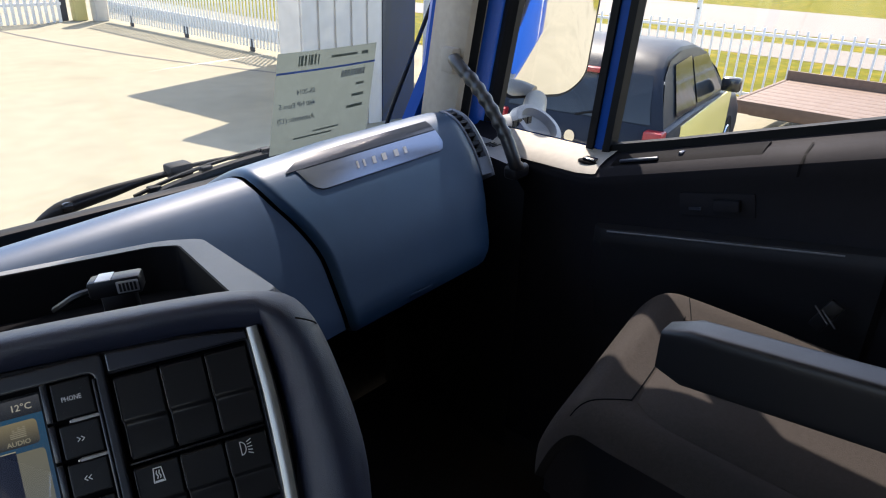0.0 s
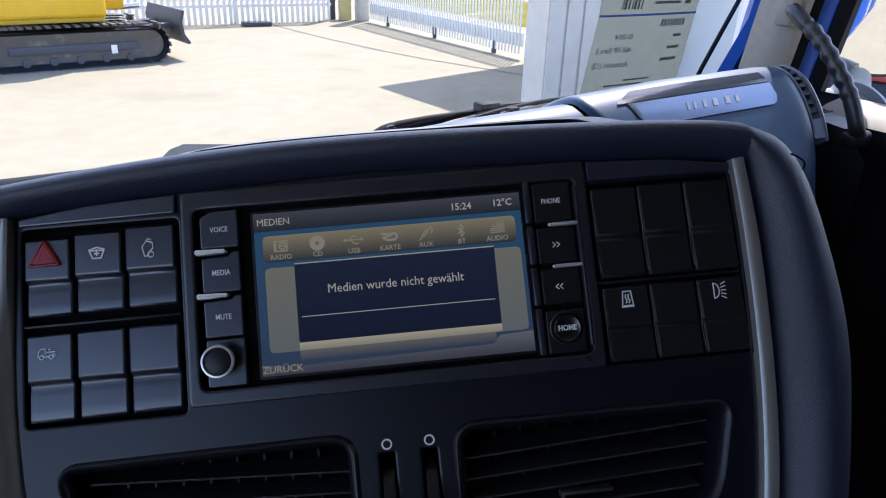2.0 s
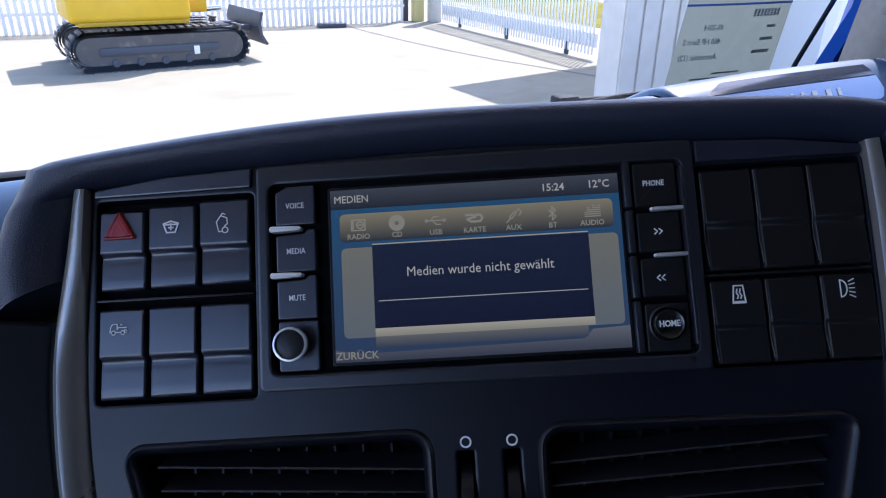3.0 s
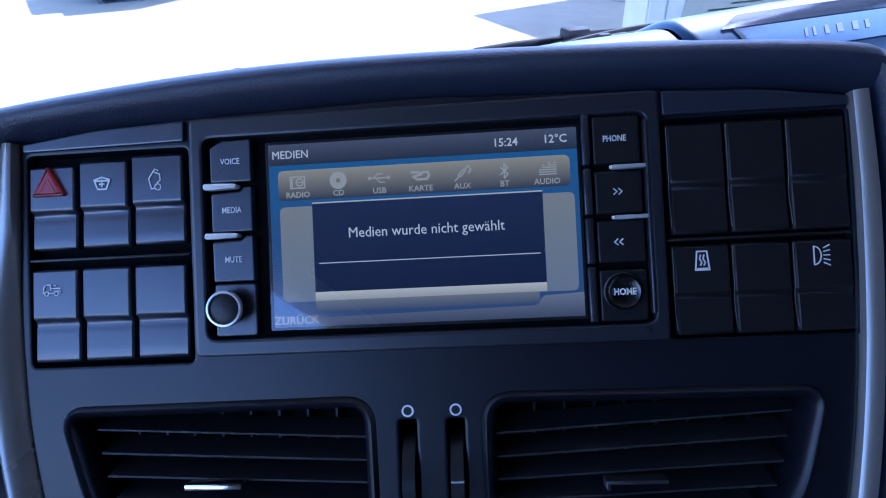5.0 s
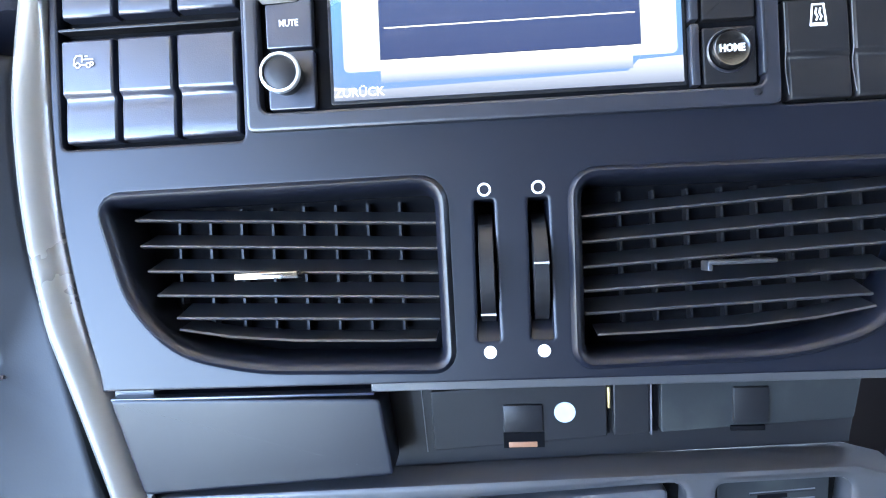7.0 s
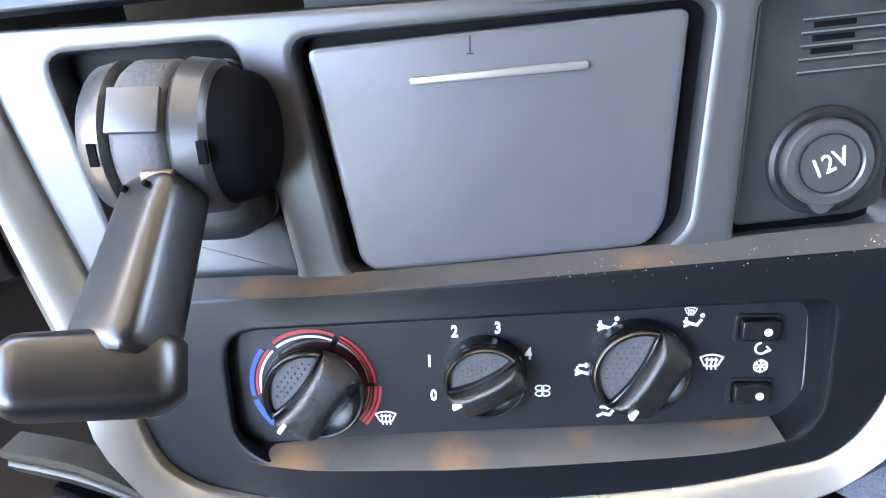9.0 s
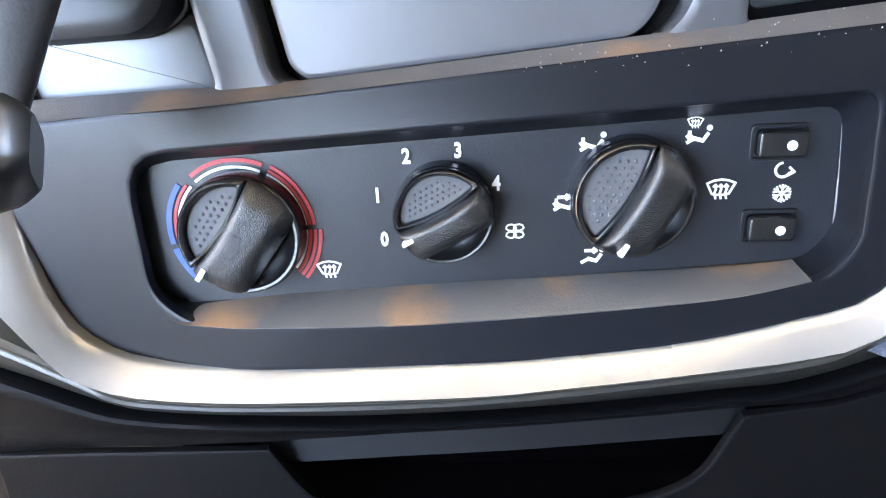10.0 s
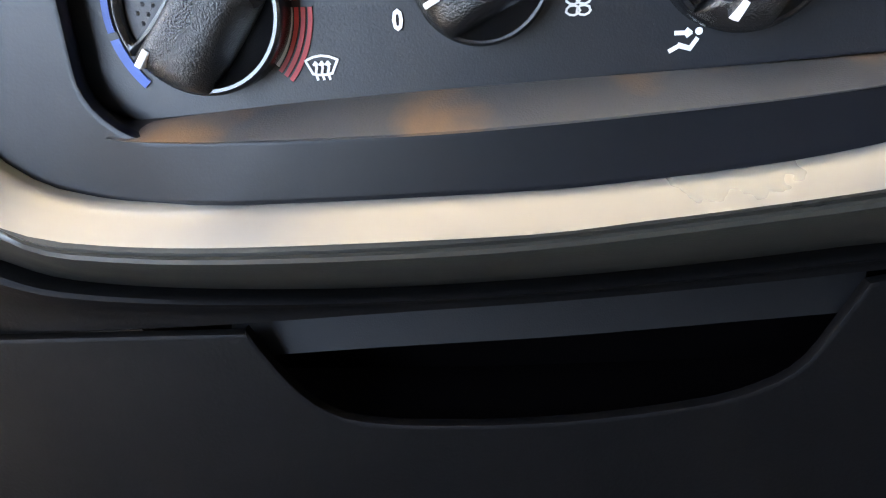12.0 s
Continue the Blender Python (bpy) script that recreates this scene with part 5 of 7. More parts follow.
                ring = [bm.verts.new((px + d * math.cos(a), -h * 0.50 + 0.00005, pz + d * math.sin(a))) for a in [k2 * math.pi / 3 for k2 in range(6)]]
                for q in range(6):
                    bm.faces.new((top, ring[q], ring[q - 1]))
    tagged(part("dimple_texture", moved(bm, mr), GREYPAD, k), kind="stuff")
    part("index_line", moved(rbox(-r * 0.115, r * 0.115, -0.0004, h * 0.2, -r * 0.040, r * 0.040, 0.0002), m @ Matrix.Translation((0.74 * r * math.cos(radians(index)), -h * 0.915, 0.74 * r * math.sin(radians(index)))) @ Matrix.Rotation(radians(-turn), 4, "Y")), WHITE, k, "white index line")
    return k


def person_icon(x, z, y, s, kind):
    l = [[(-0.9, -0.55), (-0.35, -0.25), (0.35, -0.45), (0.75, 0.15)], [(-0.35, -0.18), (0.3, -0.38)]]
    if kind in ("foot", "bi", "screen"):
        l += [[(-0.75, 0.35), (-0.75, -0.2)], [(-0.93, 0.0), (-0.75, -0.25), (-0.57, 0.0)]]
    if kind in ("face", "bi"):
        l += [[(-0.6, 0.55), (0.3, 0.55)], [(0.1, 0.72), (0.32, 0.55), (0.1, 0.38)]]
    bm = stroke([[(x + a * s, z + b * s) for a, b in k] for k in l], s * 0.27, y)
    merged(bm, tile(arc(x + 0.85 * s, z + 0.62 * s, 0.24 * s, 0, 330, 11), y, y + 0.0003, 0.0001))
    if kind == "screen":
        merged(bm, screen_icon(x - 0.35 * s, z + 1.15 * s, y, s * 0.62, 3, 0.14))
    return bm


def climate_panel():
    p = thing("climate_control", "black heater control panel with three turning knobs", "control panel", CONL)
    face = roundpoly([(-0.1040, -0.1630), (0.1158, -0.1530), (0.1178, -0.1925), (0.1100, -0.2020), (-0.0100, -0.2090), (-0.0930, -0.2140), (-0.1030, -0.2080)], [0.015, 0.006, 0.008, 0.01, 0.004, 0.012, 0.012], 5)
    part("face", tile(face, 0.0040, 0.0085, 0.0008), PANELFACE, p)
    # thin tube paints the bright reflected line along the panel's right side
    part("face_edge", tube([(0.1085, 0.0042, -0.2022), (0.1130, 0.0038, -0.1998), (0.1165, 0.0036, -0.1955), (0.1174, 0.0036, -0.1915), (0.1166, 0.0036, -0.172), (0.1158, 0.0040, -0.159)], 0.0005, 6, smooth=24), PALE_EDGE, p, "panel edge painted pale where it catches light")
    knob(p, -0.0672, -0.1866, 0.0199, 0.0180, 232, (-0.60, 0.37), "temperature_knob", 221)
    knob(p, -0.0020, -0.1818, 0.0158, 0.0180, 207, (-0.60, 0.24), "fan_knob", 208)
    knob(p, 0.0553, -0.1785, 0.0186, 0.0165, 240, (-0.72, 0.19), "flap_knob", 255)
    y = 0.0034
    x, z = -0.0688, -0.1870
    part("warm_scale", ring2d(x, z, 0.0228, 0.0242, y, 66, 128), REDPRINT, p, "printed red scale")
    for r0, r1 in ((0.0221, 0.0231), (0.0236, 0.0247)):
        part("warm_scale", ring2d(x, z, r0, r1, y, 3, 60), REDPRINT, p, "printed red scale")
    for r0, r1 in ((0.0221, 0.0231), (0.0237, 0.0248), (0.0254, 0.0265)):
        part("hot_scale", ring2d(x, z, r0, r1, y, -42, -1), REDPRINT, p, "printed red scale")
    part("cold_scale", ring2d(x, z, 0.0238, 0.0256, y, 140, 190), BLUEPRINT, p, "printed blue scale")
    part("cold_scale", ring2d(x, z, 0.0234, 0.0258, y, 194, 224), BLUEPRINT, p, "printed blue scale")
    part("warm_scale", ring2d(x, z, 0.0222, 0.0231, y, 136, 190), REDPRINT, p, "printed red scale")
    for a0, a1 in ((-40, -1), (3, 60), (66, 128), (134, 188), (193, 205)):
        part("white_arc", ring2d(x, z, 0.0208, 0.0217, y - 0.0001, a0, a1), WHITE, p, "printed white arc")
    for t, nx, nz in (("0", -0.0221, -0.1916), ("1", -0.0232, -0.1768), ("2", -0.0132, -0.1645), ("3", 0.0030, -0.1632), ("4", 0.0145, -0.1740)):
        part("lettering", lettering(t, 0.0066, nx, y, nz, bold=0.00022, squeeze=0.78), WHITE, p, "white numeral")
    l = []
    for k in range(4):
        a = radians(45 + 90 * k)
        cx, cz = 0.0200 + 0.0017 * math.cos(a), -0.1898 + 0.0017 * math.sin(a)
        l.append([(cx + 0.0015 * math.cos(b) * (1.1 if i % 2 else 1), cz + 0.0011 * math.sin(b)) for i, b in enumerate([2 * math.pi * q / 9 for q in range(10)])])
    part("fan_symbol", stroke(l, 0.0005, y), WHITE, p, "white fan symbol")
    part("symbol", screen_icon(-0.0415, -0.2012, y, 0.0040, 3, 0.15), WHITE, p, "white windscreen symbol")
    part("symbol", screen_icon(0.0826, -0.1775, y, 0.0042, 3, 0.15), WHITE, p, "white windscreen symbol")
    part("symbol", person_icon(0.0445, -0.1990, y, 0.0036, "face"), WHITE, p, "white airflow symbol")
    part("symbol", person_icon(0.0357, -0.1810, y, 0.0036, "bi"), WHITE, p, "white airflow symbol")
    part("symbol", person_icon(0.0437, -0.1622, y, 0.0038, "foot"), WHITE, p, "white airflow symbol")
    part("symbol", person_icon(0.0748, -0.1612, y, 0.0036, "screen"), WHITE, p, "white airflow symbol")
    for z in (-0.1640, -0.1902):
        o = -0.0008 if z < -0.18 else -0.0005
        b = part("push_button", tile(rect(0.0918 + o, 0.1058 + o, z - 0.0040, z + 0.0040, 0.0016), -0.0002, 0.0045, 0.0008), GLOSSBLACK, p)
        part("button_frame", plate(rect(0.0900 + o, 0.1075 + o, z - 0.0056, z + 0.0056, 0.002), [rect(0.0912 + o, 0.1064 + o, z - 0.0045, z + 0.0045, 0.0014)], 0.0028, 0.002, 0.0006), BLACK, p)
        part("button_dot", tile(arc(0.1010 + o, z - 0.0003, 0.0015, 0, 330, 11), -0.0005, 0.0, 0.0001), WHITE, b, "white dot")
    l = [[(a, b) for a, b in arc(0.1003, -0.1725, 0.0022, 100, 330, 10)] + [(0.1030, -0.1733)], [(0.1022, -0.1718), (0.1036, -0.1732), (0.1018, -0.1742)]]
    part("symbol", stroke(l, 0.0007, y), WHITE, p, "white recirculation symbol")
    l = []
    for k in range(6):
        a = radians(30 + 60 * k)
        d, n = Vector((math.cos(a), math.sin(a))), Vector((-math.sin(a), math.cos(a)))
        o = Vector((0.1008, -0.1798))
        l += [[o, o + d * 0.0027], [o + d * 0.0024 + n * 0.0009, o + d * 0.0014, o + d * 0.0024 - n * 0.0009]]
    part("symbol", stroke([[tuple(q) for q in k] for k in l], 0.0005, y), WHITE, p, "white snowflake symbol")


climate_panel()


def under_panel():
    u = thing("lower_storage_panel", "black panel with a scooped pocket under the silver trim", "panel", CONL)
    sill = [(-0.19, -0.205), (-0.160, -0.212), (-0.1341, -0.2262), (-0.1186, -0.2365), (-0.1012, -0.2398), (-0.0654, -0.2412), (0.0039, -0.2388), (0.0688, -0.2312), (0.1068, -0.2253), (0.1240, -0.2183), (0.150, -0.195), (0.19, -0.165)]
    ridge = [(-0.19, -0.240), (-0.165, -0.250), (-0.147, -0.2576), (-0.1307, -0.2628), (-0.0963, -0.2660), (-0.0455, -0.2668), (0.0032, -0.2647), (0.0494, -0.2609), (0.0923, -0.2559), (0.120, -0.2520), (0.155, -0.238), (0.19, -0.214)]
    foot = [(-0.19, -0.2815), (-0.165, -0.2802), (-0.1546, -0.2798), (-0.115, -0.2789), (-0.078, -0.2772), (-0.03, -0.2738), (0.019, -0.2704), (0.065, -0.2661), (0.102, -0.2620), (0.13, -0.2590), (0.16, -0.248), (0.19, -0.230)]
    part("trim_return", rail(sill, ridge, [(0, 0.0), (0.0, -0.0135), (0.08, -0.0135), (0.16, -0.0108), (0.20, -0.0106), (0.24, -0.0112), (0.4, -0.0070), (0.6, 0.0010), (0.8, 0.0085), (1.0, 0.0150), (1.02, 0.02)], 60), TRIMUNDER, u, "silver trim rolling under, painted darker as shaded")
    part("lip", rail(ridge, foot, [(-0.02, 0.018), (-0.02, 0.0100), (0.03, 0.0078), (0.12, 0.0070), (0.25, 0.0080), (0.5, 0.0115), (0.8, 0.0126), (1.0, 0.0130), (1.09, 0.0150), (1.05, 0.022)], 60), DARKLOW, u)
    scoop = resample([(-0.0760, -0.2780), (-0.0677, -0.2928), (-0.0570, -0.3052), (-0.0432, -0.3110), (-0.0150, -0.3122), (0.0196, -0.3104), (0.0528, -0.3054), (0.0716, -0.3003), (0.0862, -0.2914), (0.0950, -0.2757), (0.1004, -0.2646)], 40)
    scoop = [(p.x, p.y) for p in scoop]
    outline = [(-0.19, -0.44), (0.19, -0.44), (0.19, -0.232), (0.16, -0.250), (0.13, -0.2602), (0.1035, -0.2638)] + scoop[::-1] + [(-0.0765, -0.2795), (-0.115, -0.2802), (-0.1546, -0.2811), (-0.19, -0.2828)]
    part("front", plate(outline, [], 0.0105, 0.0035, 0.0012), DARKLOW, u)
    part("pocket_lintel", rail([(-0.085, -0.272), (-0.03, -0.2685), (0.019, -0.265), (0.065, -0.261), (0.105, -0.256)], [(-0.085, -0.2925), (-0.032, -0.2885), (0.020, -0.2850), (0.0696, -0.2804), (0.105, -0.2770)], [(0, 0.0250), (1, 0.0185), (1, 0.028), (0, 0.028)], 20), LINTEL, u)
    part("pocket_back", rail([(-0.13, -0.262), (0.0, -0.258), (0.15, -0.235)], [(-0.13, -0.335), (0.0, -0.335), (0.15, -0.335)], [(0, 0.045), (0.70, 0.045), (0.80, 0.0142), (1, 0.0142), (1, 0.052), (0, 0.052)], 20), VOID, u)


under_panel()


# ---- the driver's side of the dash, beside the console ----
def driver_panel():
    d = thing("driver_dash_panel", "dark grey dash panel with a pocket beside the console", "dash panel", CON)
    edge = [(x - 0.0006, z) for x, z in OUTER if x < -0.1 and z < 0.075 and z > -0.30]
    outline = [tuple(p) for p in resample(edge, 24)] + [(-0.30, -0.33), (-0.46, -0.33), (-0.46, 0.05)]
    pocket = roundpoly([(-0.262, -0.058), (-0.2385, -0.1135), (-0.40, -0.125), (-0.41, -0.05)], 0.004, 3)

    def turned(bm):
        """The panel turns to face straight back, so it comes forward towards the driver's side."""
        for v in bm.verts:
            v.co.y += 0.35 * min(0.0, v.co.x + 0.222)
        return bm

    part("panel", turned(plate(outline, [pocket], 0.004, 0.03, 0.003)), LOWBLOCK, d)
    part("pocket_floor", turned(tile(grown(pocket, 0.004), 0.022, 0.03, 0.001)), BLACK, d)
    part("pocket_sill", turned(rail([(-0.41, -0.1245), (-0.2380, -0.1128)], [(-0.41, -0.1320), (-0.2345, -0.1195)], [(0, 0.016), (0.3, 0.008), (1, 0.001), (1, 0.012)], 8)), KEY, d)


driver_panel()


# ---- the dashboard ahead of the passenger ----
POD = [(0.735, 2.03), (0.712, 2.070), (0.66, 2.108), (0.58, 2.148), (0.52, 2.168), (0.475, 2.160), (0.43, 2.120), (0.385, 2.055), (0.345, 1.985), (0.322, 1.940), (0.330, 1.915), (0.40, 1.90), (0.42, 1.70)]
POD_LINE = resample([(y, z) for y, z in POD], 61)


def pod_point(x, s, lift=0.0):
    """A place on the dash skin: s runs from the windscreen (0) over the crest to the lower edge (1)."""
    i = max(0, min(59, int(s * 60)))
    f = s * 60 - i
    p, q = POD_LINE[i], POD_LINE[i + 1]
    c = p.lerp(q, f)
    d = (q - p).normalized()
    n = Vector((d.y, -d.x))
    t = (x - 0.53) / 0.56
    e = 0.20 * max(0, (t - 0.80) / 0.20) ** 3 * max(0, s - 0.15)
    low = 0.12 * max(0.0, 0.75 - max(x, 0.2)) * max(0.0, min(1.0, (c.x - 0.46) / 0.24))      # falls away towards the middle of the glass
    e2 = 0.13 * max(0.0, (t - 0.72) / 0.28) ** 2 * max(0.0, min(1.5, (s - 0.45) / 0.2)) ** 2
    return Vector((x, c.x + e + e2 + n.x * lift, c.y - e - low + n.y * lift + 0.016 * (t - 0.5)))


def seam_x(s):
    """Where the glovebox cover meets the top cover: the joint sweeps towards the passenger on its way down."""
    f = max(0.0, min(1.0, (s - 0.34) / 0.21))
    return 0.548 + 0.060 * f * f * (3 - 2 * f)


def dashboard():
    d = thing("dashboard", "dark blue-grey moulded truck dashboard under the windscreen", "dashboard")
    n = 60
    part("top_cover", loft([[pod_point(-1.12 + (seam_x(i / n) - 0.008 + 1.12) * k / 40, i / n, -0.006 - 0.004 * max(0.0, (k - 36) / 4)) for i in range(43)] for k in range(41)]), DASHTOP, d)
    part("seam_gap", loft([[pod_point(seam_x(i / n) + o, i / n, -0.014) for i in range(n + 1)] for o in (-0.015, 0.005)]), GAP, d)
    part("glovebox_cover", loft([[pod_point(seam_x(i / n) + (1.045 - seam_x(i / n)) * k, i / n, -0.010 * max(0.0, 1 - k / 0.022) ** 2) for i in range(43)] for k in [0.0, 0.006, 0.012, 0.022, 0.035] + [0.05 + 0.95 * q / 24 for q in range(25)]]), DASH, d)
    # lower dash skin goes black here, in place of the shade below
    part("lower_skin_shade", loft([[pod_point(x, i / n, -0.004) for i in range(42, n + 1)] for x in (-1.12, -0.4, 0.3, 1.044)]), DARKLOW, d, "lower dash skin painted black for its shade")
    part("end_cap", loft([[pod_point(1.045, i / 44) for i in range(45)], [pod_point(1.052, i / 44, -0.004) for i in range(45)], [pod_point(1.075, i / 44, -0.045) for i in range(45)], [(1.10, 0.60, 2.0)] * 45]), DASH, d)
    # trim plate along the crest: a dark glossy field and a bright plate, with plain raised bars where letters stand
    gloss = mat("smoked_trim_field", (0.025, 0.032, 0.046), 0.16, spec=0.4)

    def s_at(y):
        return next(i for i in range(61) if POD_LINE[i].x < y) / 60

    top, mid, low = s_at(0.503), s_at(0.476), s_at(0.433)
    for name, sa, sb, material, label in (("trim_field", top, mid, gloss, "glossy smoked trim strip"), ("trim_plate", mid, low, TRIMPLATE, "bright glossy trim plate")):
        rows = []
        for i in range(37):
            t = i / 36
            x = (0.604 if name == "trim_field" else 0.622) + (0.956 - (0.604 if name == "trim_field" else 0.622)) * t
            s_end = mid + (low - mid) * (1 - max(0.0, 1 - t / 0.11) ** 2.2) ** 0.6          # the inner end is rounded
            round_end = 0.35 * max(0.0, (t - 0.95) / 0.05) ** 2
            a0, b0 = (sa + (mid - top) * (0.9 * max(0.0, 1 - t / 0.12)), sb) if name == "trim_field" else (sa, min(sb, max(sa + 0.0005, s_end)) - (low - mid) * round_end)
            rows.append([pod_point(x, a0 + (b0 - a0) * k, 0.0022 if 0 < k < 1 else 0.0) for k in (0, 0.03, 0.25, 0.5, 0.75, 0.97, 1)])
        part(name, loft(rows), material, d, label)
    for x, w in ((0.735, 0.005), (0.750, 0.005), (0.772, 0.008), (0.795, 0.011), (0.825, 0.011), (0.850, 0.008)):
        bm = loft([[pod_point(x + a + 0.004 * k, mid + (low - mid) * (0.66 - 0.3 * k), 0.0029) for k in (0, 0.5, 1)] for a in (0, w)])
        part("raised_bar", bm, SILVER, d)
    part("latch", rbox(0.74, 0.80, 0.320, 0.326, 1.926, 1.934, 0.002), DASH, d)
    # low ribbed shelf at the foot of the glass
    for k in range(5):
        part("glass_rib", loft([[(x, 0.712 - 0.012 * k + s, 2.066 + 0.007 * k + h - 0.10 * max(0.0, 0.75 - x) + 0.016 * ((x - 0.53) / 0.56 - 0.5)) for s, h in ((0.004, 0), (0.003, 0.004), (-0.003, 0.004), (-0.004, 0))] for x in (0.10, 0.6, 1.06)]), BLACK, d)


dashboard()


def end_vent():
    v = thing("side_air_vent", "black louvred outlet with a pale frame in the dash end", "air vent")
    s0, s1 = (next(i for i in range(61) if POD_LINE[i].x < y) / 60 for y in (0.522, 0.400))

    def at(u, t, deep=0.0):
        """u across the outlet from the dash skin to its outer edge, t down along it."""
        return pod_point(1.042, s0 + (s1 - s0) * t, 0.0015 - deep) + u * Vector((0.036, -0.003, 0.0))

    pale = mat("pale_vent_frame", (0.20, 0.23, 0.29), 0.35)
    ts = [k / 14 for k in range(15)]
    # frame: a narrow lip beside the dash and a broad outer flank that rolls down the end
    part("frame", loft([[at(-0.04, t, 0.012), at(-0.02, t, -0.001), at(0.06, t, -0.0025), at(0.12, t, 0.0), at(0.13, t, 0.014)] for t in ts]), pale, v)
    part("frame", loft([[at(0.74, t, 0.014), at(0.76, t, 0.0), at(0.86, t, -0.003), at(1.0, t, -0.001), at(1.10, t, 0.008), at(1.16, t, 0.030), at(1.1, t, 0.055)] for t in [-0.02] + ts + [1.04, 1.10]]), pale, v)
    for t0, t1 in ((-0.03, 0.045), (0.84, 1.06)):
        part("frame", loft([[at(u, t0, 0.012), at(u, t0, -0.001), at(u, t1, -0.002), at(u, t1, 0.014)] for u in (-0.02, 0.3, 0.6, 0.9)]), pale, v)
    part("hollow", loft([[at(u, t, 0.014) for u in (0.05, 0.85)] for t in ts]), GAP, v)
    for k in range(7):
        t = 0.11 + 0.105 * k
        part("slat", loft([[at(u, t + o, deep) for o, deep in ((-0.022, 0.001), (0.022, 0.001), (0.030, 0.012), (-0.014, 0.012))] for u in (0.12, 0.45, 0.76)], closed_ring=True, caps=True), BLACK if k else DULLTAB, v)
    part("end_skirt", loft([[at(-0.04, t, 0.006), at(0.5, t, 0.022), at(1.1, t, 0.050)] for t in (0.9, 1.1, 1.4)]), DASH, v)


end_vent()


# ---- windscreen, pillars and the passenger's door ----
def windscreen():
    w = thing("window_1", "large truck windscreen", "windscreen", kind="structure")
    bm = bmesh.new()
    vs = [bm.verts.new(p) for p in ((-1.22, 0.765, 2.0), (1.20, 0.765, 2.0), (1.20, 0.62, 3.08), (-1.22, 0.62, 3.08))]
    bm.faces.new(vs)
    g = part("pane", bm, GLASS, w)
    g.visible_shadow = False
    part("lower_frame", rbox(-1.22, 1.18, 0.748, 0.778, 1.99, 2.055, 0.006), RUBBER, w)
    part("upper_frame", rbox(-1.22, 1.20, 0.58, 0.68, 3.0, 3.10, 0.01), LINING, w)


windscreen()


def pillar(s, name):
    p = thing(name, "truck windscreen pillar with pale lining and blue outer skin", "pillar", kind="structure")
    lean = -0.147

    def col(pts, material, part_name, z0=2.0, z1=3.08, flare=0.0):
        rings = []
        for i in range(19):
            z = z0 + (z1 - z0) * i / 18
            rings.append([(x - s * flare * max(0.0, 2.24 - z) * (abs(x) < 1.17), y + lean * (z - 2.15), z) for x, y in pts])
        return part(part_name, loft(rings, closed_ring=True, caps=True), material, p)

    col([(s * 1.133, 0.660), (s * 1.122, 0.61), (s * 1.118, 0.575), (s * 1.126, 0.556), (s * 1.140, 0.552), (s * 1.152, 0.562), (s * 1.160, 0.66)], BEIGE, "lining")
    col([(s * 1.168, 0.700), (s * 1.1685, 0.668), (s * 1.21, 0.664), (s * 1.235, 0.70), (s * 1.22, 0.74), (s * 1.200, 0.735)], BLUE, "outer_skin", flare=0.42)
    col([(s * 1.146, 0.556), (s * 1.158, 0.543), (s * 1.174, 0.552), (s * 1.190, 0.66), (s * 1.163, 0.66)], RUBBER, "door_seal", 2.06)
    col([(s * 1.205, 0.640), (s * 1.226, 0.602), (s * 1.240, 0.590), (s * 1.275, 0.587), (s * 1.297, 0.597), (s * 1.305, 0.66), (s * 1.215, 0.70)], BLUE, "door_frame_front", 2.02)
    col([(s * 1.194, 0.632), (s * 1.203, 0.604), (s * 1.219, 0.598), (s * 1.2245, 0.603), (s * 1.2035, 0.641)], RUBBER, "frame_rubber", 2.06)
    col([(s * 1.2985, 0.596), (s * 1.318, 0.574), (s * 1.348, 0.580), (s * 1.340, 0.66), (s * 1.3065, 0.66)], RUBBER, "window_rubber", 2.06)


pillar(1, "pillar_right")
pillar(-1, "pillar_left")


def belt(y):
    """Height of the door's waist line, which drops towards the front."""
    return 2.104 + 0.31 * max(0.0, 0.25 - y)


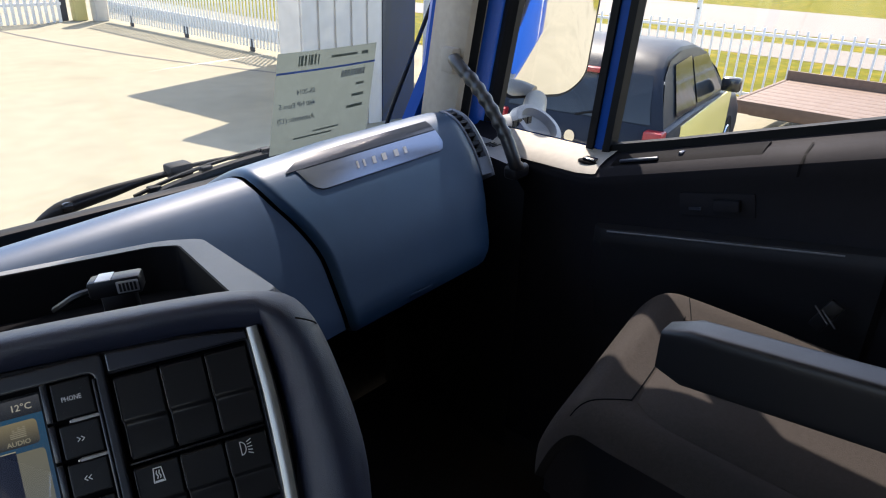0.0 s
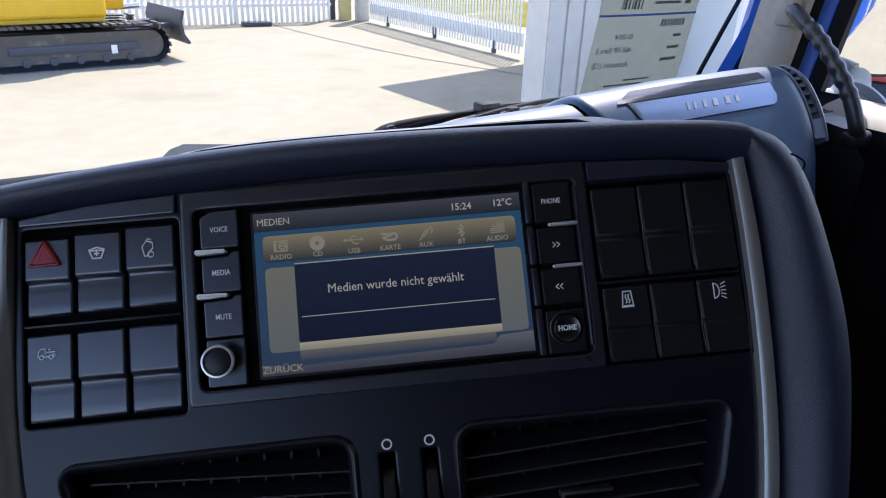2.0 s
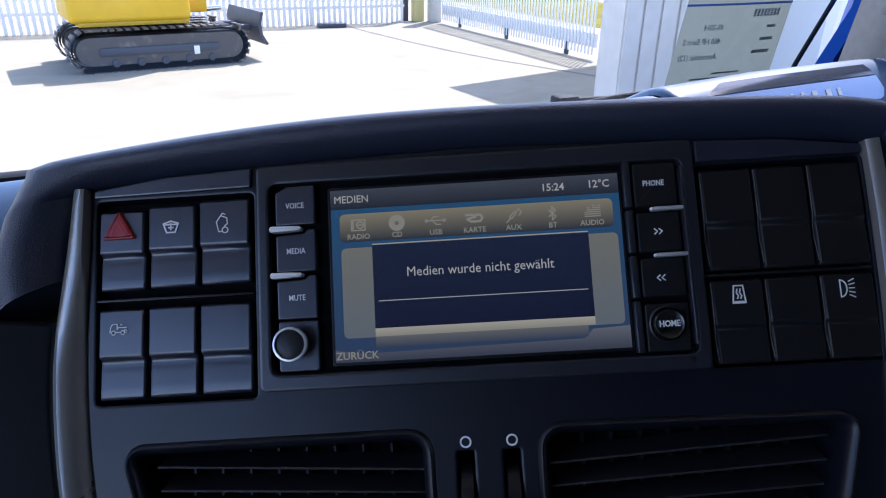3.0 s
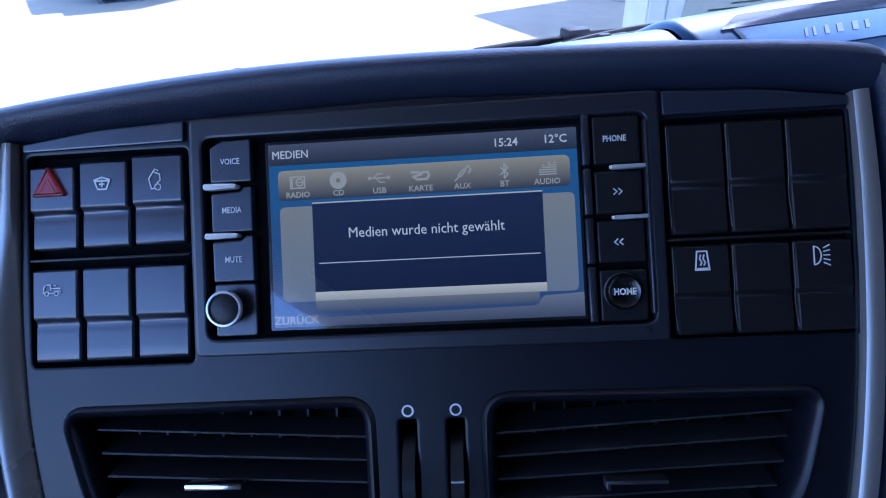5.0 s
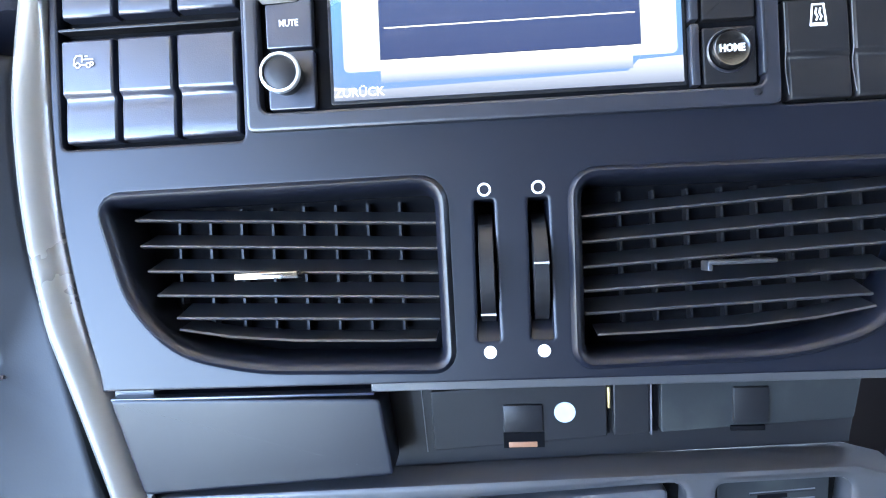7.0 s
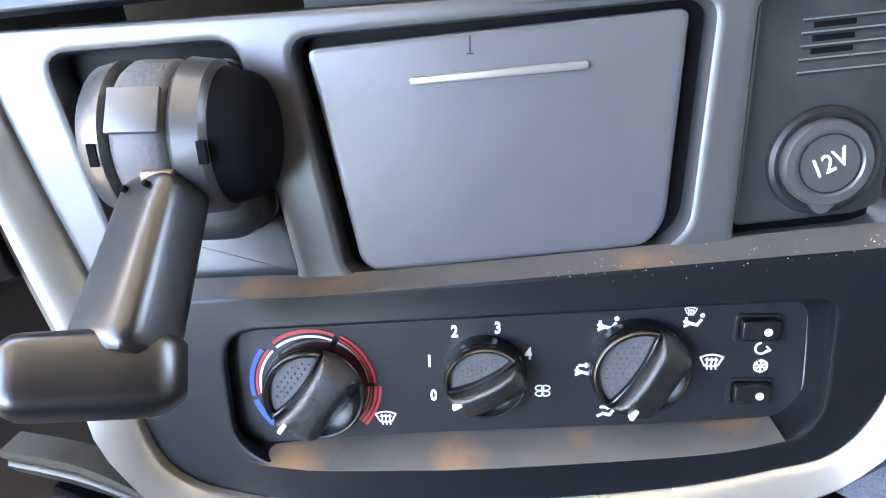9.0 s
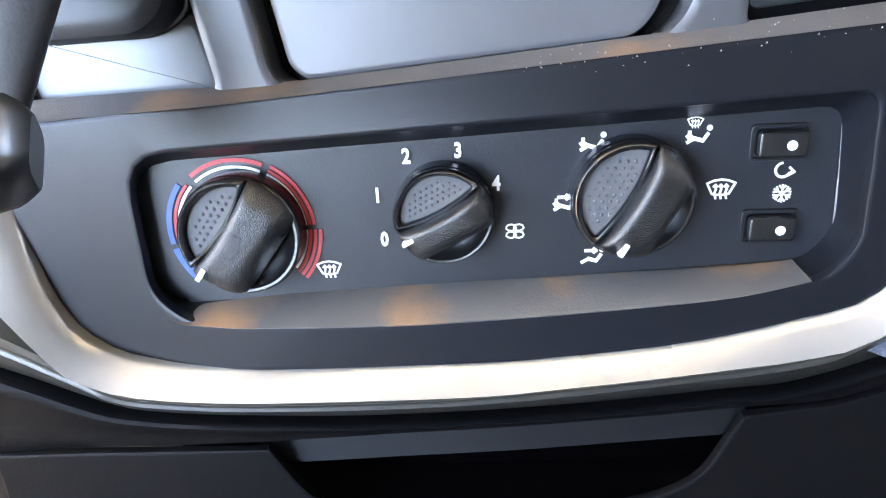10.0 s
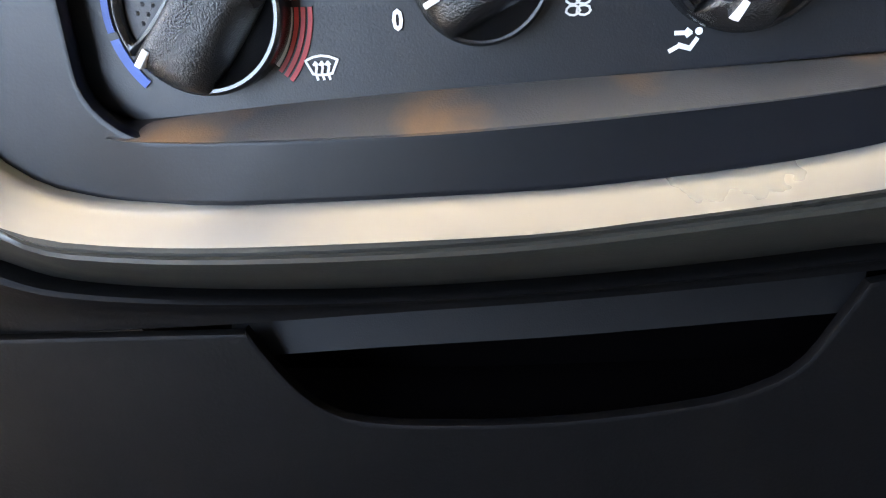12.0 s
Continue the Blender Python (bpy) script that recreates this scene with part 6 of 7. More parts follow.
def passenger_door():
    d = thing("door_1", "dark trimmed passenger door with a blue window frame", "door", kind="structure")
    ys = [0.60, 0.52, 0.44, 0.36, 0.30, 0.25, 0.18, 0.10, 0.0, -0.12, -0.25, -0.40, -0.60, -0.85]
    rings = []
    for y in ys:
        b = belt(y)
        w = 0.012 * max(0, (y - 0.3) / 0.3)
        rings.append([(1.30, y, b - 0.01), (1.268, y, b + 0.0), (1.262, y, b - 0.006), (1.215, y, b - 0.016), (1.185, y, b - 0.026), (1.172 + w, y, b - 0.040), (1.172 + w, y, b - 0.060), (1.185 + w, y, b - 0.078), (1.186, y, b - 0.18), (1.180, y, b - 0.30), (1.175, y, 1.60), (1.172, y, 1.36)])
    part("trim_panel", loft(rings), DOORSKIN, d)
    # lighter capping at the front of the waist line
    cap = mat("grey_waist_capping", (0.40, 0.375, 0.33), 0.7, bump=0.2, bump_scale=700, spec=0.15)
    rings = []
    for y in (0.50, 0.44, 0.38, 0.32, 0.27, 0.235, 0.225):
        b = belt(y) + 0.0035
        rings.append([(1.266, y, b - 0.004), (1.215, y, b - 0.014), (1.187, y, b - 0.024), (1.174, y, b - 0.036)])
    part("waist_capping", loft(rings), cap, d, "pale grey waist capping")
    part("lock_hollow", moved(lathe([(0.0, -0.001), (0.017, -0.001), (0.019, 0.001), (0.019, 0.004)], 24), Matrix.Translation((1.205, 0.258, belt(0.258) - 0.012)) @ Matrix.Rotation(radians(-90), 4, "X") @ Matrix.Diagonal((0.75, 1, 1.3, 1))), GAP, d)
    part("lock_button", moved(rbox(-0.009, 0.009, -0.014, 0.014, 0, 0.008, 0.003), Matrix.Translation((1.206, 0.256, belt(0.258) - 0.012))), GLOSSBLACK, d)
    # long slot and armrest block on the waist line
    rings = []
    for y in (0.205, 0.19, 0.05, -0.06, -0.07):
        b = belt(y)
        rings.append([(1.243, y, b - 0.0095), (1.235, y, b - 0.007), (1.205, y, b - 0.0165), (1.195, y, b - 0.0225)])
    part("waist_slot", loft(rings), GAP, d)
    part("slot_switch", moved(rbox(-0.010, 0.010, -0.004, 0.004, -0.004, 0.004, 0.002), Matrix.Translation((1.22, 0.075, belt(0.075) - 0.012))), KEY, d)
    part("slot_grip", moved(rbox(-0.004, 0.004, -0.04, 0.04, 0, 0.006, 0.002), Matrix.Translation((1.202, 0.150, belt(0.15) - 0.018)) @ Matrix.Rotation(radians(-17), 4, "X")), KEY, d)
    part("split_line", loft([[(1.2185, y, belt(y) - 0.0125), (1.188, y, belt(y) - 0.0235), (1.1695, y, belt(y) - 0.040), (1.1695, y, belt(y) - 0.062)] for y in (-0.137, -0.141)]), GAP, d)
    part("handle_recess", moved(rbox(-0.003, 0.002, -0.075, 0.06, -0.022, 0.022, 0.002), Matrix.Translation((1.185, -0.01, 2.075)) @ Matrix.Rotation(radians(-13), 4, "X")), DOORSKIN, d)
    part("door_handle", moved(rbox(-0.014, 0.0, -0.052, -0.006, -0.012, 0.010, 0.003), Matrix.Translation((1.183, -0.01, 2.077)) @ Matrix.Rotation(radians(-13), 4, "X")), DOORSKIN, d)
    part("handle_mark", moved(rbox(-0.005, 0.0, 0.018, 0.040, -0.004, 0.001), Matrix.Translation((1.183, -0.01, 2.069)) @ Matrix.Rotation(radians(-13), 4, "X")), KEY, d)
    rings = []
    for y in (0.21, 0.18, 0.0, -0.15, -0.26, -0.30, -0.31):
        z = 1.975 - 0.20 * (y - 0.2)
        k = 0.3 if y in (0.21, -0.31) else 1
        rings.append([(1.186, y, z + 0.002), (1.186 - 0.030 * k, y, z), (1.186 - 0.036 * k, y, z - 0.008), (1.186 - 0.036 * k, y, z - 0.030), (1.186 - 0.028 * k, y, z - 0.045), (1.186, y, z - 0.30)])
    part("pocket", loft(rings), mat("pocket_vinyl", (0.017, 0.017, 0.020), 0.6, spec=0.2, bump=0.3, bump_scale=700), d)
    part("pocket_edge", tube([(1.1505, y, 1.975 - 0.20 * (y - 0.2) - 0.003) for y in (0.17, 0.05, -0.1, -0.24)], 0.0018, 6), PALE_EDGE, d, "pale pocket edge")
    # window frames: divider bar, outer edge, upper rail
    for y0, y1, x0, x1, m, n in ((0.228, 0.244, 1.252, 1.285, RUBBER, "seal"), (0.244, 0.268, 1.262, 1.30, BLUE, "divider"), (0.268, 0.284, 1.255, 1.285, RUBBER, "seal")):
        part(n, loft([[(x0, y0 + dy, z), (x1, y0 + dy, z), (x1, y1 + dy, z), (x0, y1 + dy, z)] for z, dy in ((2.08, 0.014), (2.4, -0.006), (2.95, -0.04))], closed_ring=True, caps=True), m, d)
    part("seal", loft([[(1.262, y, belt(y) - 0.012), (1.258, y, belt(y) + 0.010), (1.275, y, belt(y) + 0.012), (1.285, y, belt(y) - 0.01)] for y in (0.26, 0.1, -0.1, -0.3, -0.6, -0.85)], closed_ring=True, caps=True), RUBBER, d)
    part("outer_skin", loft([[(1.30, y, belt(y) - 0.008), (1.31, y, belt(y) - 0.03), (1.32, y, 1.7), (1.32, y, 1.3)] for y in ys]), BLUE, d)
    part("upper_rail", rbox(1.17, 1.32, -0.85, 0.55, 2.88, 3.10, 0.01), LINING, d)
    part("rear_post", rbox(1.17, 1.32, -1.56, -0.80, 1.3, 3.10, 0.01), LINING, d)
    for y0, y1, z0 in ((0.30, 0.62, 2.07), (-0.85, 0.25, 2.06)):
        bm = bmesh.new()
        bm.faces.new([bm.verts.new(p) for p in ((1.272, y0, z0), (1.272, y1, z0), (1.272, y1, 2.92), (1.272, y0, 2.92))])
        g = part("pane", bm, GLASS, d)
        g.visible_shadow = False


passenger_door()


def grab_handle():
    g = thing("grab_handle", "black ribbed grab handle on the windscreen pillar", "handle")
    pts = [(1.122, 0.560, 2.268), (1.105, 0.546, 2.267), (1.098, 0.520, 2.253), (1.096, 0.480, 2.227), (1.096, 0.434, 2.183), (1.098, 0.398, 2.138), (1.100, 0.376, 2.097), (1.106, 0.372, 2.078), (1.130, 0.380, 2.066)]
    part("bar", tube(pts, lambda t: 0.0138 + 0.0014 * math.sin(t * 75) * (0.22 < t < 0.72), 16, smooth=90), mat("grab_handle_vinyl", (0.020, 0.020, 0.022), 0.38, spec=0.8, bump=0.1, bump_scale=900), g)
    part("upper_foot", rbox(1.098, 1.130, 0.545, 0.580, 2.238, 2.290, 0.005), BEIGE, g, "pale moulded foot")
    part("lower_foot", rbox(1.095, 1.150, 0.362, 0.396, 2.045, 2.076, 0.010, 3), BLACK, g)


grab_handle()


def door_corner():
    c = thing("dash_end_panel", "grey moulded corner panel between dash and door", "panel")
    part("panel", loft([[(1.10, y, z), (1.165, y + 0.01, z - 0.003), (1.262, y + 0.01, z - 0.004)] for y, z in ((0.56, 2.09), (0.50, 2.088), (0.44, 2.084), (0.39, 2.078))]), mat("corner_moulding", (0.20, 0.20, 0.20), 0.55, bump=0.2, bump_scale=700), c)
    part("cheek", loft([[(1.10, y, z), (1.105, y, z - 0.2), (1.11, y, 1.36)] for y, z in ((0.70, 2.09), (0.5, 2.088), (0.39, 2.078), (0.34, 2.03))]), BLACK, c)
    for i in range(4):
        part("label_bar", rbox(1.155 + 0.0, 1.185 - 0.004 * (i % 2), 0.468 + 0.008 * i, 0.471 + 0.008 * i, 2.0855, 2.0875), BLACK, c)


door_corner()


def door_mirror():
    m = thing("door_mirror", "large truck door mirror in a dark housing", "mirror")
    base = Matrix.Translation((1.735, 0.70, 2.33)) @ Matrix.Rotation(radians(-23), 4, "Z") @ Matrix.Rotation(radians(5), 4, "X")
    face = roundpoly([(-0.148, -0.245), (0.07, -0.250), (0.135, -0.20), (0.142, 0.35), (-0.142, 0.35)], [0.04, 0.09, 0.07, 0.04, 0.04], 6)
    part("housing", moved(loft([[(p[0], y, p[1]) for p in grown(face, g)] for g, y in ((0.002, -0.003), (0.008, -0.004), (0.009, 0.006), (-0.02, 0.05), (-0.06, 0.085), (-0.10, 0.095))], closed_ring=True, caps=True), base), BLACK, m)
    rings = []
    for k in (1.0, 0.995, 0.85, 0.7, 0.55, 0.4, 0.25, 0.1, 0.01):
        rings.append([(p[0] * k, -0.004 - 0.0035 * (k < 1) - 0.033 * (1 - k * k), 0.05 + (p[1] - 0.05) * k) for p in face])
    part("mirror_glass", moved(loft(rings, closed_ring=True), base), MIRROR, m, "bright mirror glass")
    part("arm", tube([(1.30, 0.68, 2.05), (1.42, 0.64, 2.04), (1.58, 0.66, 2.045), (1.70, 0.72, 2.07)], lambda t: 0.045 - 0.012 * t, 16, smooth=20), mat("pale_mirror_arm", (0.26, 0.25, 0.23), 0.45), m, "pale grey mirror arm")
    part("arm_socket", moved(lathe([(0.075, 0.04), (0.080, 0.0), (0.070, -0.02), (0.055, -0.022), (0.05, 0.0), (0.0, 0.02)], 28), Matrix.Translation((1.50, 0.585, 2.045)) @ Matrix.Rotation(radians(-55), 4, "X")), mat("pale_mirror_socket", (0.28, 0.27, 0.25), 0.45), m)
    for i in range(4):
        part("label_bar", rbox(1.405 + 0.022 * i, 1.421 + 0.022 * i, 0.590, 0.594, 2.062, 2.080), BLACK, m)


door_mirror()


def info_sheet():
    s = thing("information_sheet", "pale green printed sheet standing behind the windscreen", "paper")
    m = Matrix(((-1, 0, 0, 0.894), (0, -1, 0, 0.716), (0, 0, 1, 2.19), (0, 0, 0, 1)))
    corners = [(-0.114, -0.094), (0.147, -0.098), (0.111, 0.096), (-0.150, 0.098)]
    bm = loft([[(a[0] + (b[0] - a[0]) * t, 0.006 * math.sin(3 * t), a[1] + (b[1] - a[1]) * t) for t in [i / 8 for i in range(9)]] for a, b in ((corners[0], corners[1]), (corners[3], corners[2]))])
    sheet = part("sheet", moved(bm, m), PAPER, s)
    ink = INK
    blue = mat("blue_ink", (0.05, 0.12, 0.42), 0.6)

    def at(u, v):
        a, b, c2, d2 = (Vector(p) for p in corners)
        return (a.lerp(b, u)).lerp(d2.lerp(c2, u), v)

    def bar(u0, v0, u1, v1, material, name="printed_bar"):
        q = [at(u0, v0), at(u1, v0), at(u1, v1), at(u0, v1)]
        bm = bmesh.new()
        bm.faces.new([bm.verts.new((p.x, 0.006 * math.sin(3 * u) + 0.0012, p.y)) for p, u in zip(q, (u0, u1, u1, u0))])
        part(name, moved(bm, m), material, s)

    for k in range(6):
        bar(k / 6 + 0.0, 0.795, (k + 1) / 6, 0.815, blue)
    def words(text, u, v, size):
        p = at(u, v)
        part("printed_words", moved(lettering(text, size, p.x, 0.006 * math.sin(3 * u) + 0.0016, p.y, bold=0.0002), m), DARKINK, s, "small dark print")

    for text, u, v, size in (("460 HP Euro 5", 0.79, 0.475, 0.0150), ("Automatic (12)", 0.79, 0.335, 0.0150), ("05-2014", 0.72, 0.60, 0.0140)):
        words(text, u, v, size)
    for k in range(8):
        bar(0.115 + 0.034 * k, 0.685, 0.139 + 0.034 * k, 0.755, DARKINK)
    for u0, v0, u1, v1 in ((0.11, 0.575, 0.20, 0.602), (0.10, 0.455, 0.235, 0.485), (0.10, 0.335, 0.28, 0.367), (0.42, 0.12, 0.80, 0.135), (0.35, 0.165, 0.62, 0.180), (0.10, 0.90, 0.17, 0.935), (0.22, 0.905, 0.5, 0.93)):
        bar(u0, v0, u1, v1, ink)
    for k in range(7):
        bar(0.62 + 0.03 * k, 0.86, 0.632 + 0.03 * k + 0.006 * (k % 3), 0.96, ink)


info_sheet()


def wipers():
    w = thing("windscreen_wiper", "black windscreen wiper arm and blade", "wiper", group="wipers")
    part("pivot_arm", tube([(0.27, 0.85, 1.90), (0.318, 0.84, 1.970), (0.352, 0.84, 2.012), (0.385, 0.84, 2.036), (0.412, 0.84, 2.044)], lambda t: 0.017 - 0.004 * t, 12, smooth=20), RUBBER, w)
    part("arm", loft([[(x, 0.84 + d * math.cos(q), z + h * math.sin(q)) for q in [math.pi * k / 6 for k in range(12)]] for x, z, d, h in ((0.375, 2.036, 0.006, 0.006), (0.385, 2.038, 0.010, 0.013), (0.42, 2.044, 0.010, 0.0145), (0.488, 2.051, 0.009, 0.012), (0.535, 2.056, 0.008, 0.008), (0.60, 2.061, 0.007, 0.0055))], closed_ring=True, caps=True), RUBBER, w)
    part("pivot_cap", rbox(0.392, 0.412, 0.824, 0.832, 2.036, 2.054, 0.006), GLOSSBLACK, w)
    part("joint", rbox(0.592, 0.640, 0.815, 0.850, 2.052, 2.080, 0.006), RUBBER, w)
    part("rod", tube([(0.62, 0.835, 2.068), (0.70, 0.832, 2.068), (0.84, 0.82, 2.064)], 0.0045, 8), RUBBER, w)
    part("blade", tube([(0.446, 0.80, 2.014), (0.53, 0.80, 2.034), (0.613, 0.80, 2.050), (0.755, 0.80, 2.063), (0.934, 0.80, 2.065), (1.08, 0.80, 2.064)], 0.0105, 8, smooth=30), RUBBER, w)
    part("blade_spine", tube([(0.51, 0.805, 2.044), (0.613, 0.81, 2.063), (0.755, 0.81, 2.076), (0.90, 0.805, 2.074)], 0.004, 8, smooth=20), RUBBER, w)
    for x, z in ((0.55, 2.046), (0.66, 2.062), (0.80, 2.072)):
        part("claw", rbox(x - 0.012, x + 0.012, 0.797, 0.815, z - 0.008, z + 0.009, 0.003), RUBBER, w)
    v = thing("windscreen_wiper", "black windscreen wiper lying along the glass", "wiper", group="wipers")
    part("arm", tube([(0.49, 0.825, 2.012), (0.61, 0.82, 2.026), (0.80, 0.815, 2.036), (1.05, 0.81, 2.040)], lambda t: 0.014 - 0.004 * t, 8, smooth=20), RUBBER, v)
    part("blade", tube([(0.496, 0.80, 2.016), (0.767, 0.80, 2.038), (1.06, 0.80, 2.044)], 0.007, 8, smooth=20), RUBBER, v)
    a = thing("aerial_rod", "thin black rod running up beside the windscreen pillar", "rod")
    part("rod", tube([(1.085, 0.735, 2.08), (1.115, 0.74, 2.13), (1.245, 0.735, 2.366), (1.45, 0.72, 2.76)], 0.005, 8), RUBBER, a)


wipers()


def shelf_clip():
    c = thing("cable_connector", "black cable connector with a pale label lying in the tray", "connector")
    m = CON @ Matrix.Translation((0.118, 0.148, 0.1565)) @ Matrix.Rotation(radians(24), 4, "X") @ Matrix.Rotation(radians(-8), 4, "Z") @ Matrix.Scale(0.86, 4)
    part("body", moved(rbox(-0.022, 0.026, -0.012, 0.012, 0.0, 0.018, 0.003), m), BLACK, c)
    part("plug_boot", moved(rbox(-0.014, 0.018, -0.008, 0.009, -0.036, 0.002, 0.004), m), BLACK, c)
    part("label", moved(rbox(-0.014, 0.0, -0.0125, 0.011, 0.0172, 0.0186, 0.0004), m), WHITE, c, "pale paper label")
    part("plug_face", moved(rbox(0.004, 0.024, -0.0135, -0.0118, 0.003, 0.015, 0.001), m), DIMWHITE, c)
    for k in range(5):
        part("pin", moved(rbox(0.0065 + 0.0034 * k, 0.0085 + 0.0034 * k, -0.0145, -0.0132, 0.005, 0.013), m), BLACK, c)
    part("cable", moved(tube([(-0.02, 0, 0.006), (-0.035, -0.002, 0.004), (-0.05, 0.002, -0.004), (-0.06, 0.01, -0.01)], 0.004, 8, smooth=12), m), BLACK, c)


shelf_clip()


def passenger_seat():
    s = thing("passenger_seat", "dark grey cloth passenger seat with a folded armrest", "seat")

    def top(u, t):
        """A place on the cushion: u from one side (-1) to the other (1), t from front to back."""
        edge = max(0, (abs(u) - 0.66) / 0.34)
        drop = 0.11 * max(0, 1 - t / 0.14) ** 2.4
        hollow = 0.024 * max(0, 1 - (u / 0.64) ** 2) * min(1, max(0, (t - 0.12) / 0.15))
        px = 0.838 + (0.252 if u < 0 else 0.276) * u * (1 - 0.05 * max(0, 1 - t / 0.2) ** 1.5)
        y = 0.045 - 0.63 * t - (0.16 * (0.975 - px) + 0.04 * edge ** 2) * max(0.0, 1 - t / 0.6)
        return Vector((px, y, 1.960 - drop - hollow - 0.085 * edge ** 2.3 - 0.02 * t))

    rings = []
    for i in range(49):
        t = (i / 48) ** 1.6
        row = [top(-0.86 + 1.86 * k / 64, t) for k in range(65)]
        rings.append([row[0] + Vector((0.05, -0.02, -0.03)), row[0] + Vector((0.012, -0.006, -0.011))] + row + [(1.04, row[-1].y - 0.03, 1.80)])
    part("cushion", loft(rings, caps=True), CLOTH, s)
    part("valance", loft([[top(-0.86, (i / 48) ** 1.6) + Vector(q) for q in ((0.012, -0.008, -0.008), (0.020, -0.016, -0.04), (0.035, -0.03, -0.14))] for i in range(49)]), BLACK, s, "black plastic valance")
    rings = []
    for i in range(17):
        t = i / 16
        e = 1 - (1 - min(1, t / 0.20)) ** 2.5
        row = []
        for k in range(21):
            u = -1 + 2 * k / 20
            p = top(u * 0.60 * (0.82 + 0.18 * e), 0.20 + 0.78 * t + 0.015 * u * u * (1 - e))
            row.append(p + Vector((0, 0, 0.026 * (1 - abs(u) ** 6) * e + 0.0005)))
        rings.append(row)
    part("seat_insert", loft(rings), CLOTH, s)
    for u0, t0, u1, t1 in ((-0.79, 0.085, -0.50, 0.20), (0.50, 0.20, 0.99, 0.12), (-0.50, 0.20, 0.50, 0.185)):
        part("seam", tube([top(u0 + (u1 - u0) * k / 10, t0 + (t1 - t0) * k / 10) + Vector((0, 0, 0.0004)) for k in range(11)], 0.0009, 6), GAP, s)
    part("base", rbox(0.70, 1.02, -0.55, -0.06, 1.36, 1.75, 0.03), BLACK, s)
    rings = []
    for i in range(12):
        t = i / 11
        z = 1.93 + 0.78 * t
        y = -0.50 - 0.14 * t
        w = 0.245 - 0.03 * t
        rings.append([(0.91 + w * math.copysign(abs(math.cos(a)) ** 0.6, math.cos(a)), y + 0.07 * math.copysign(abs(math.sin(a)) ** 0.7, math.sin(a)), z) for a in [2 * math.pi * k / 24 for k in range(24)]])
    part("backrest", loft(rings, closed_ring=True, caps=True), CLOTH, s)
    rings = []
    for i in range(13):
        t = i / 12
        e = min(1, 0.72 + 0.28 * min(1, t / 0.05)) * min(1, 0.6 + 0.4 * min(1, (1 - t) / 0.06))
        y, z = -0.135 - 0.42 * t, 2.047 + 0.045 * t
        rings.append([(0.717 + 0.025 * e * math.copysign(abs(math.cos(a)) ** 0.28, math.cos(a)), y, z + 0.038 * e * math.copysign(abs(math.sin(a)) ** 0.28, math.sin(a))) for a in [2 * math.pi * (k + 0.5) / 48 for k in range(48)]])
    part("armrest", loft(rings, closed_ring=True, caps=True), BLACK, s, "black vinyl armrest")
    for o in (0.0, 0.012):
        part("buckle_edge", tube([(1.130, -0.235 + o, 1.968 + o * 0.3), (1.130, -0.259 + o, 1.943 + o * 0.3)], 0.0014, 6), PALE_EDGE, s, "pale buckle edge")
    part("belt_buckle", moved(rbox(-0.006, 0.006, -0.012, 0.012, -0.030, 0.030, 0.004), Matrix.Translation((1.140, -0.241, 1.956)) @ Matrix.Rotation(radians(25), 4, "X")), BLACK, s)
    part("side_latch", rbox(0.665, 0.676, -0.06, -0.02, 1.77, 1.81, 0.004), BLACK, s)


passenger_seat()


# ---- the yard outside ----
def strip(name, pts, z, material, label, category):
    bm = bmesh.new()
    bm.faces.new([bm.verts.new((x, y, z)) for x, y in pts])
    solid(name, bm, material, label, category, kind="structure")


strip("grass_verge", [(13.4, -60), (300, -60), (300, 60), (13.4, 60)], 0.012, GRASS, "sunlit green and yellow grass behind the fence", "grass")
strip("path", [(19.4, -60), (22.6, -60), (22.6, 60), (19.4, 60)], 0.02, ROADM, "pale path through the grass", "path")
strip("road", [(25.6, -60), (36.5, -60), (36.5, 60), (25.6, 60)], 0.02, ROADM, "pale public road beyond the verge", "road")


def picket_fence(name, a, b, height, step, wide, label, rails, posts=(), foot=0.0, wheels=()):
    """Upright flat bars on rails between a and b, with stouter posts."""
    a, b = Vector(a), Vector(b)
    f = thing(name, label, "fence", Matrix.Translation((a.x, a.y, 0)) @ Matrix.Rotation(math.atan2(b.y - a.y, b.x - a.x), 4, "Z"))
    n = (b - a).length
    me = None
    k = 0
    while k * step < n:
        if me is None:
            ob = part("picket", rbox(-wide / 2, wide / 2, -0.012, 0.012, foot, height, 0.004), FENCEWHITE, f)
            me = ob.data
        else:
            ob = new("picket", me)
            ob.parent = f
        ob.location = (k * step, 0, 0)
        k += 1
    for z, h in rails:
        part("rail", rbox(0, n, 0.014, 0.05, z - h / 2, z + h / 2, 0.004), FENCEWHITE, f)
    for x in wheels:
        part("roller", rbox(x - 0.09, x + 0.09, 0.0, 0.04, 0.0, 0.28, 0.02), DARKPOST, f)
    for x, h, w in posts:
        part("post", rbox(x - w / 2, x + w / 2, 0.0, 0.09, 0.0, h, 0.006), FENCEWHITE, f)
        for q in range(int(h / 0.24)):
            part("bolt", rbox(x - 0.02, x + 0.02, -0.006, 0.001, 0.3 + 0.24 * q, 0.33 + 0.24 * q), BLACK, f)
    return f


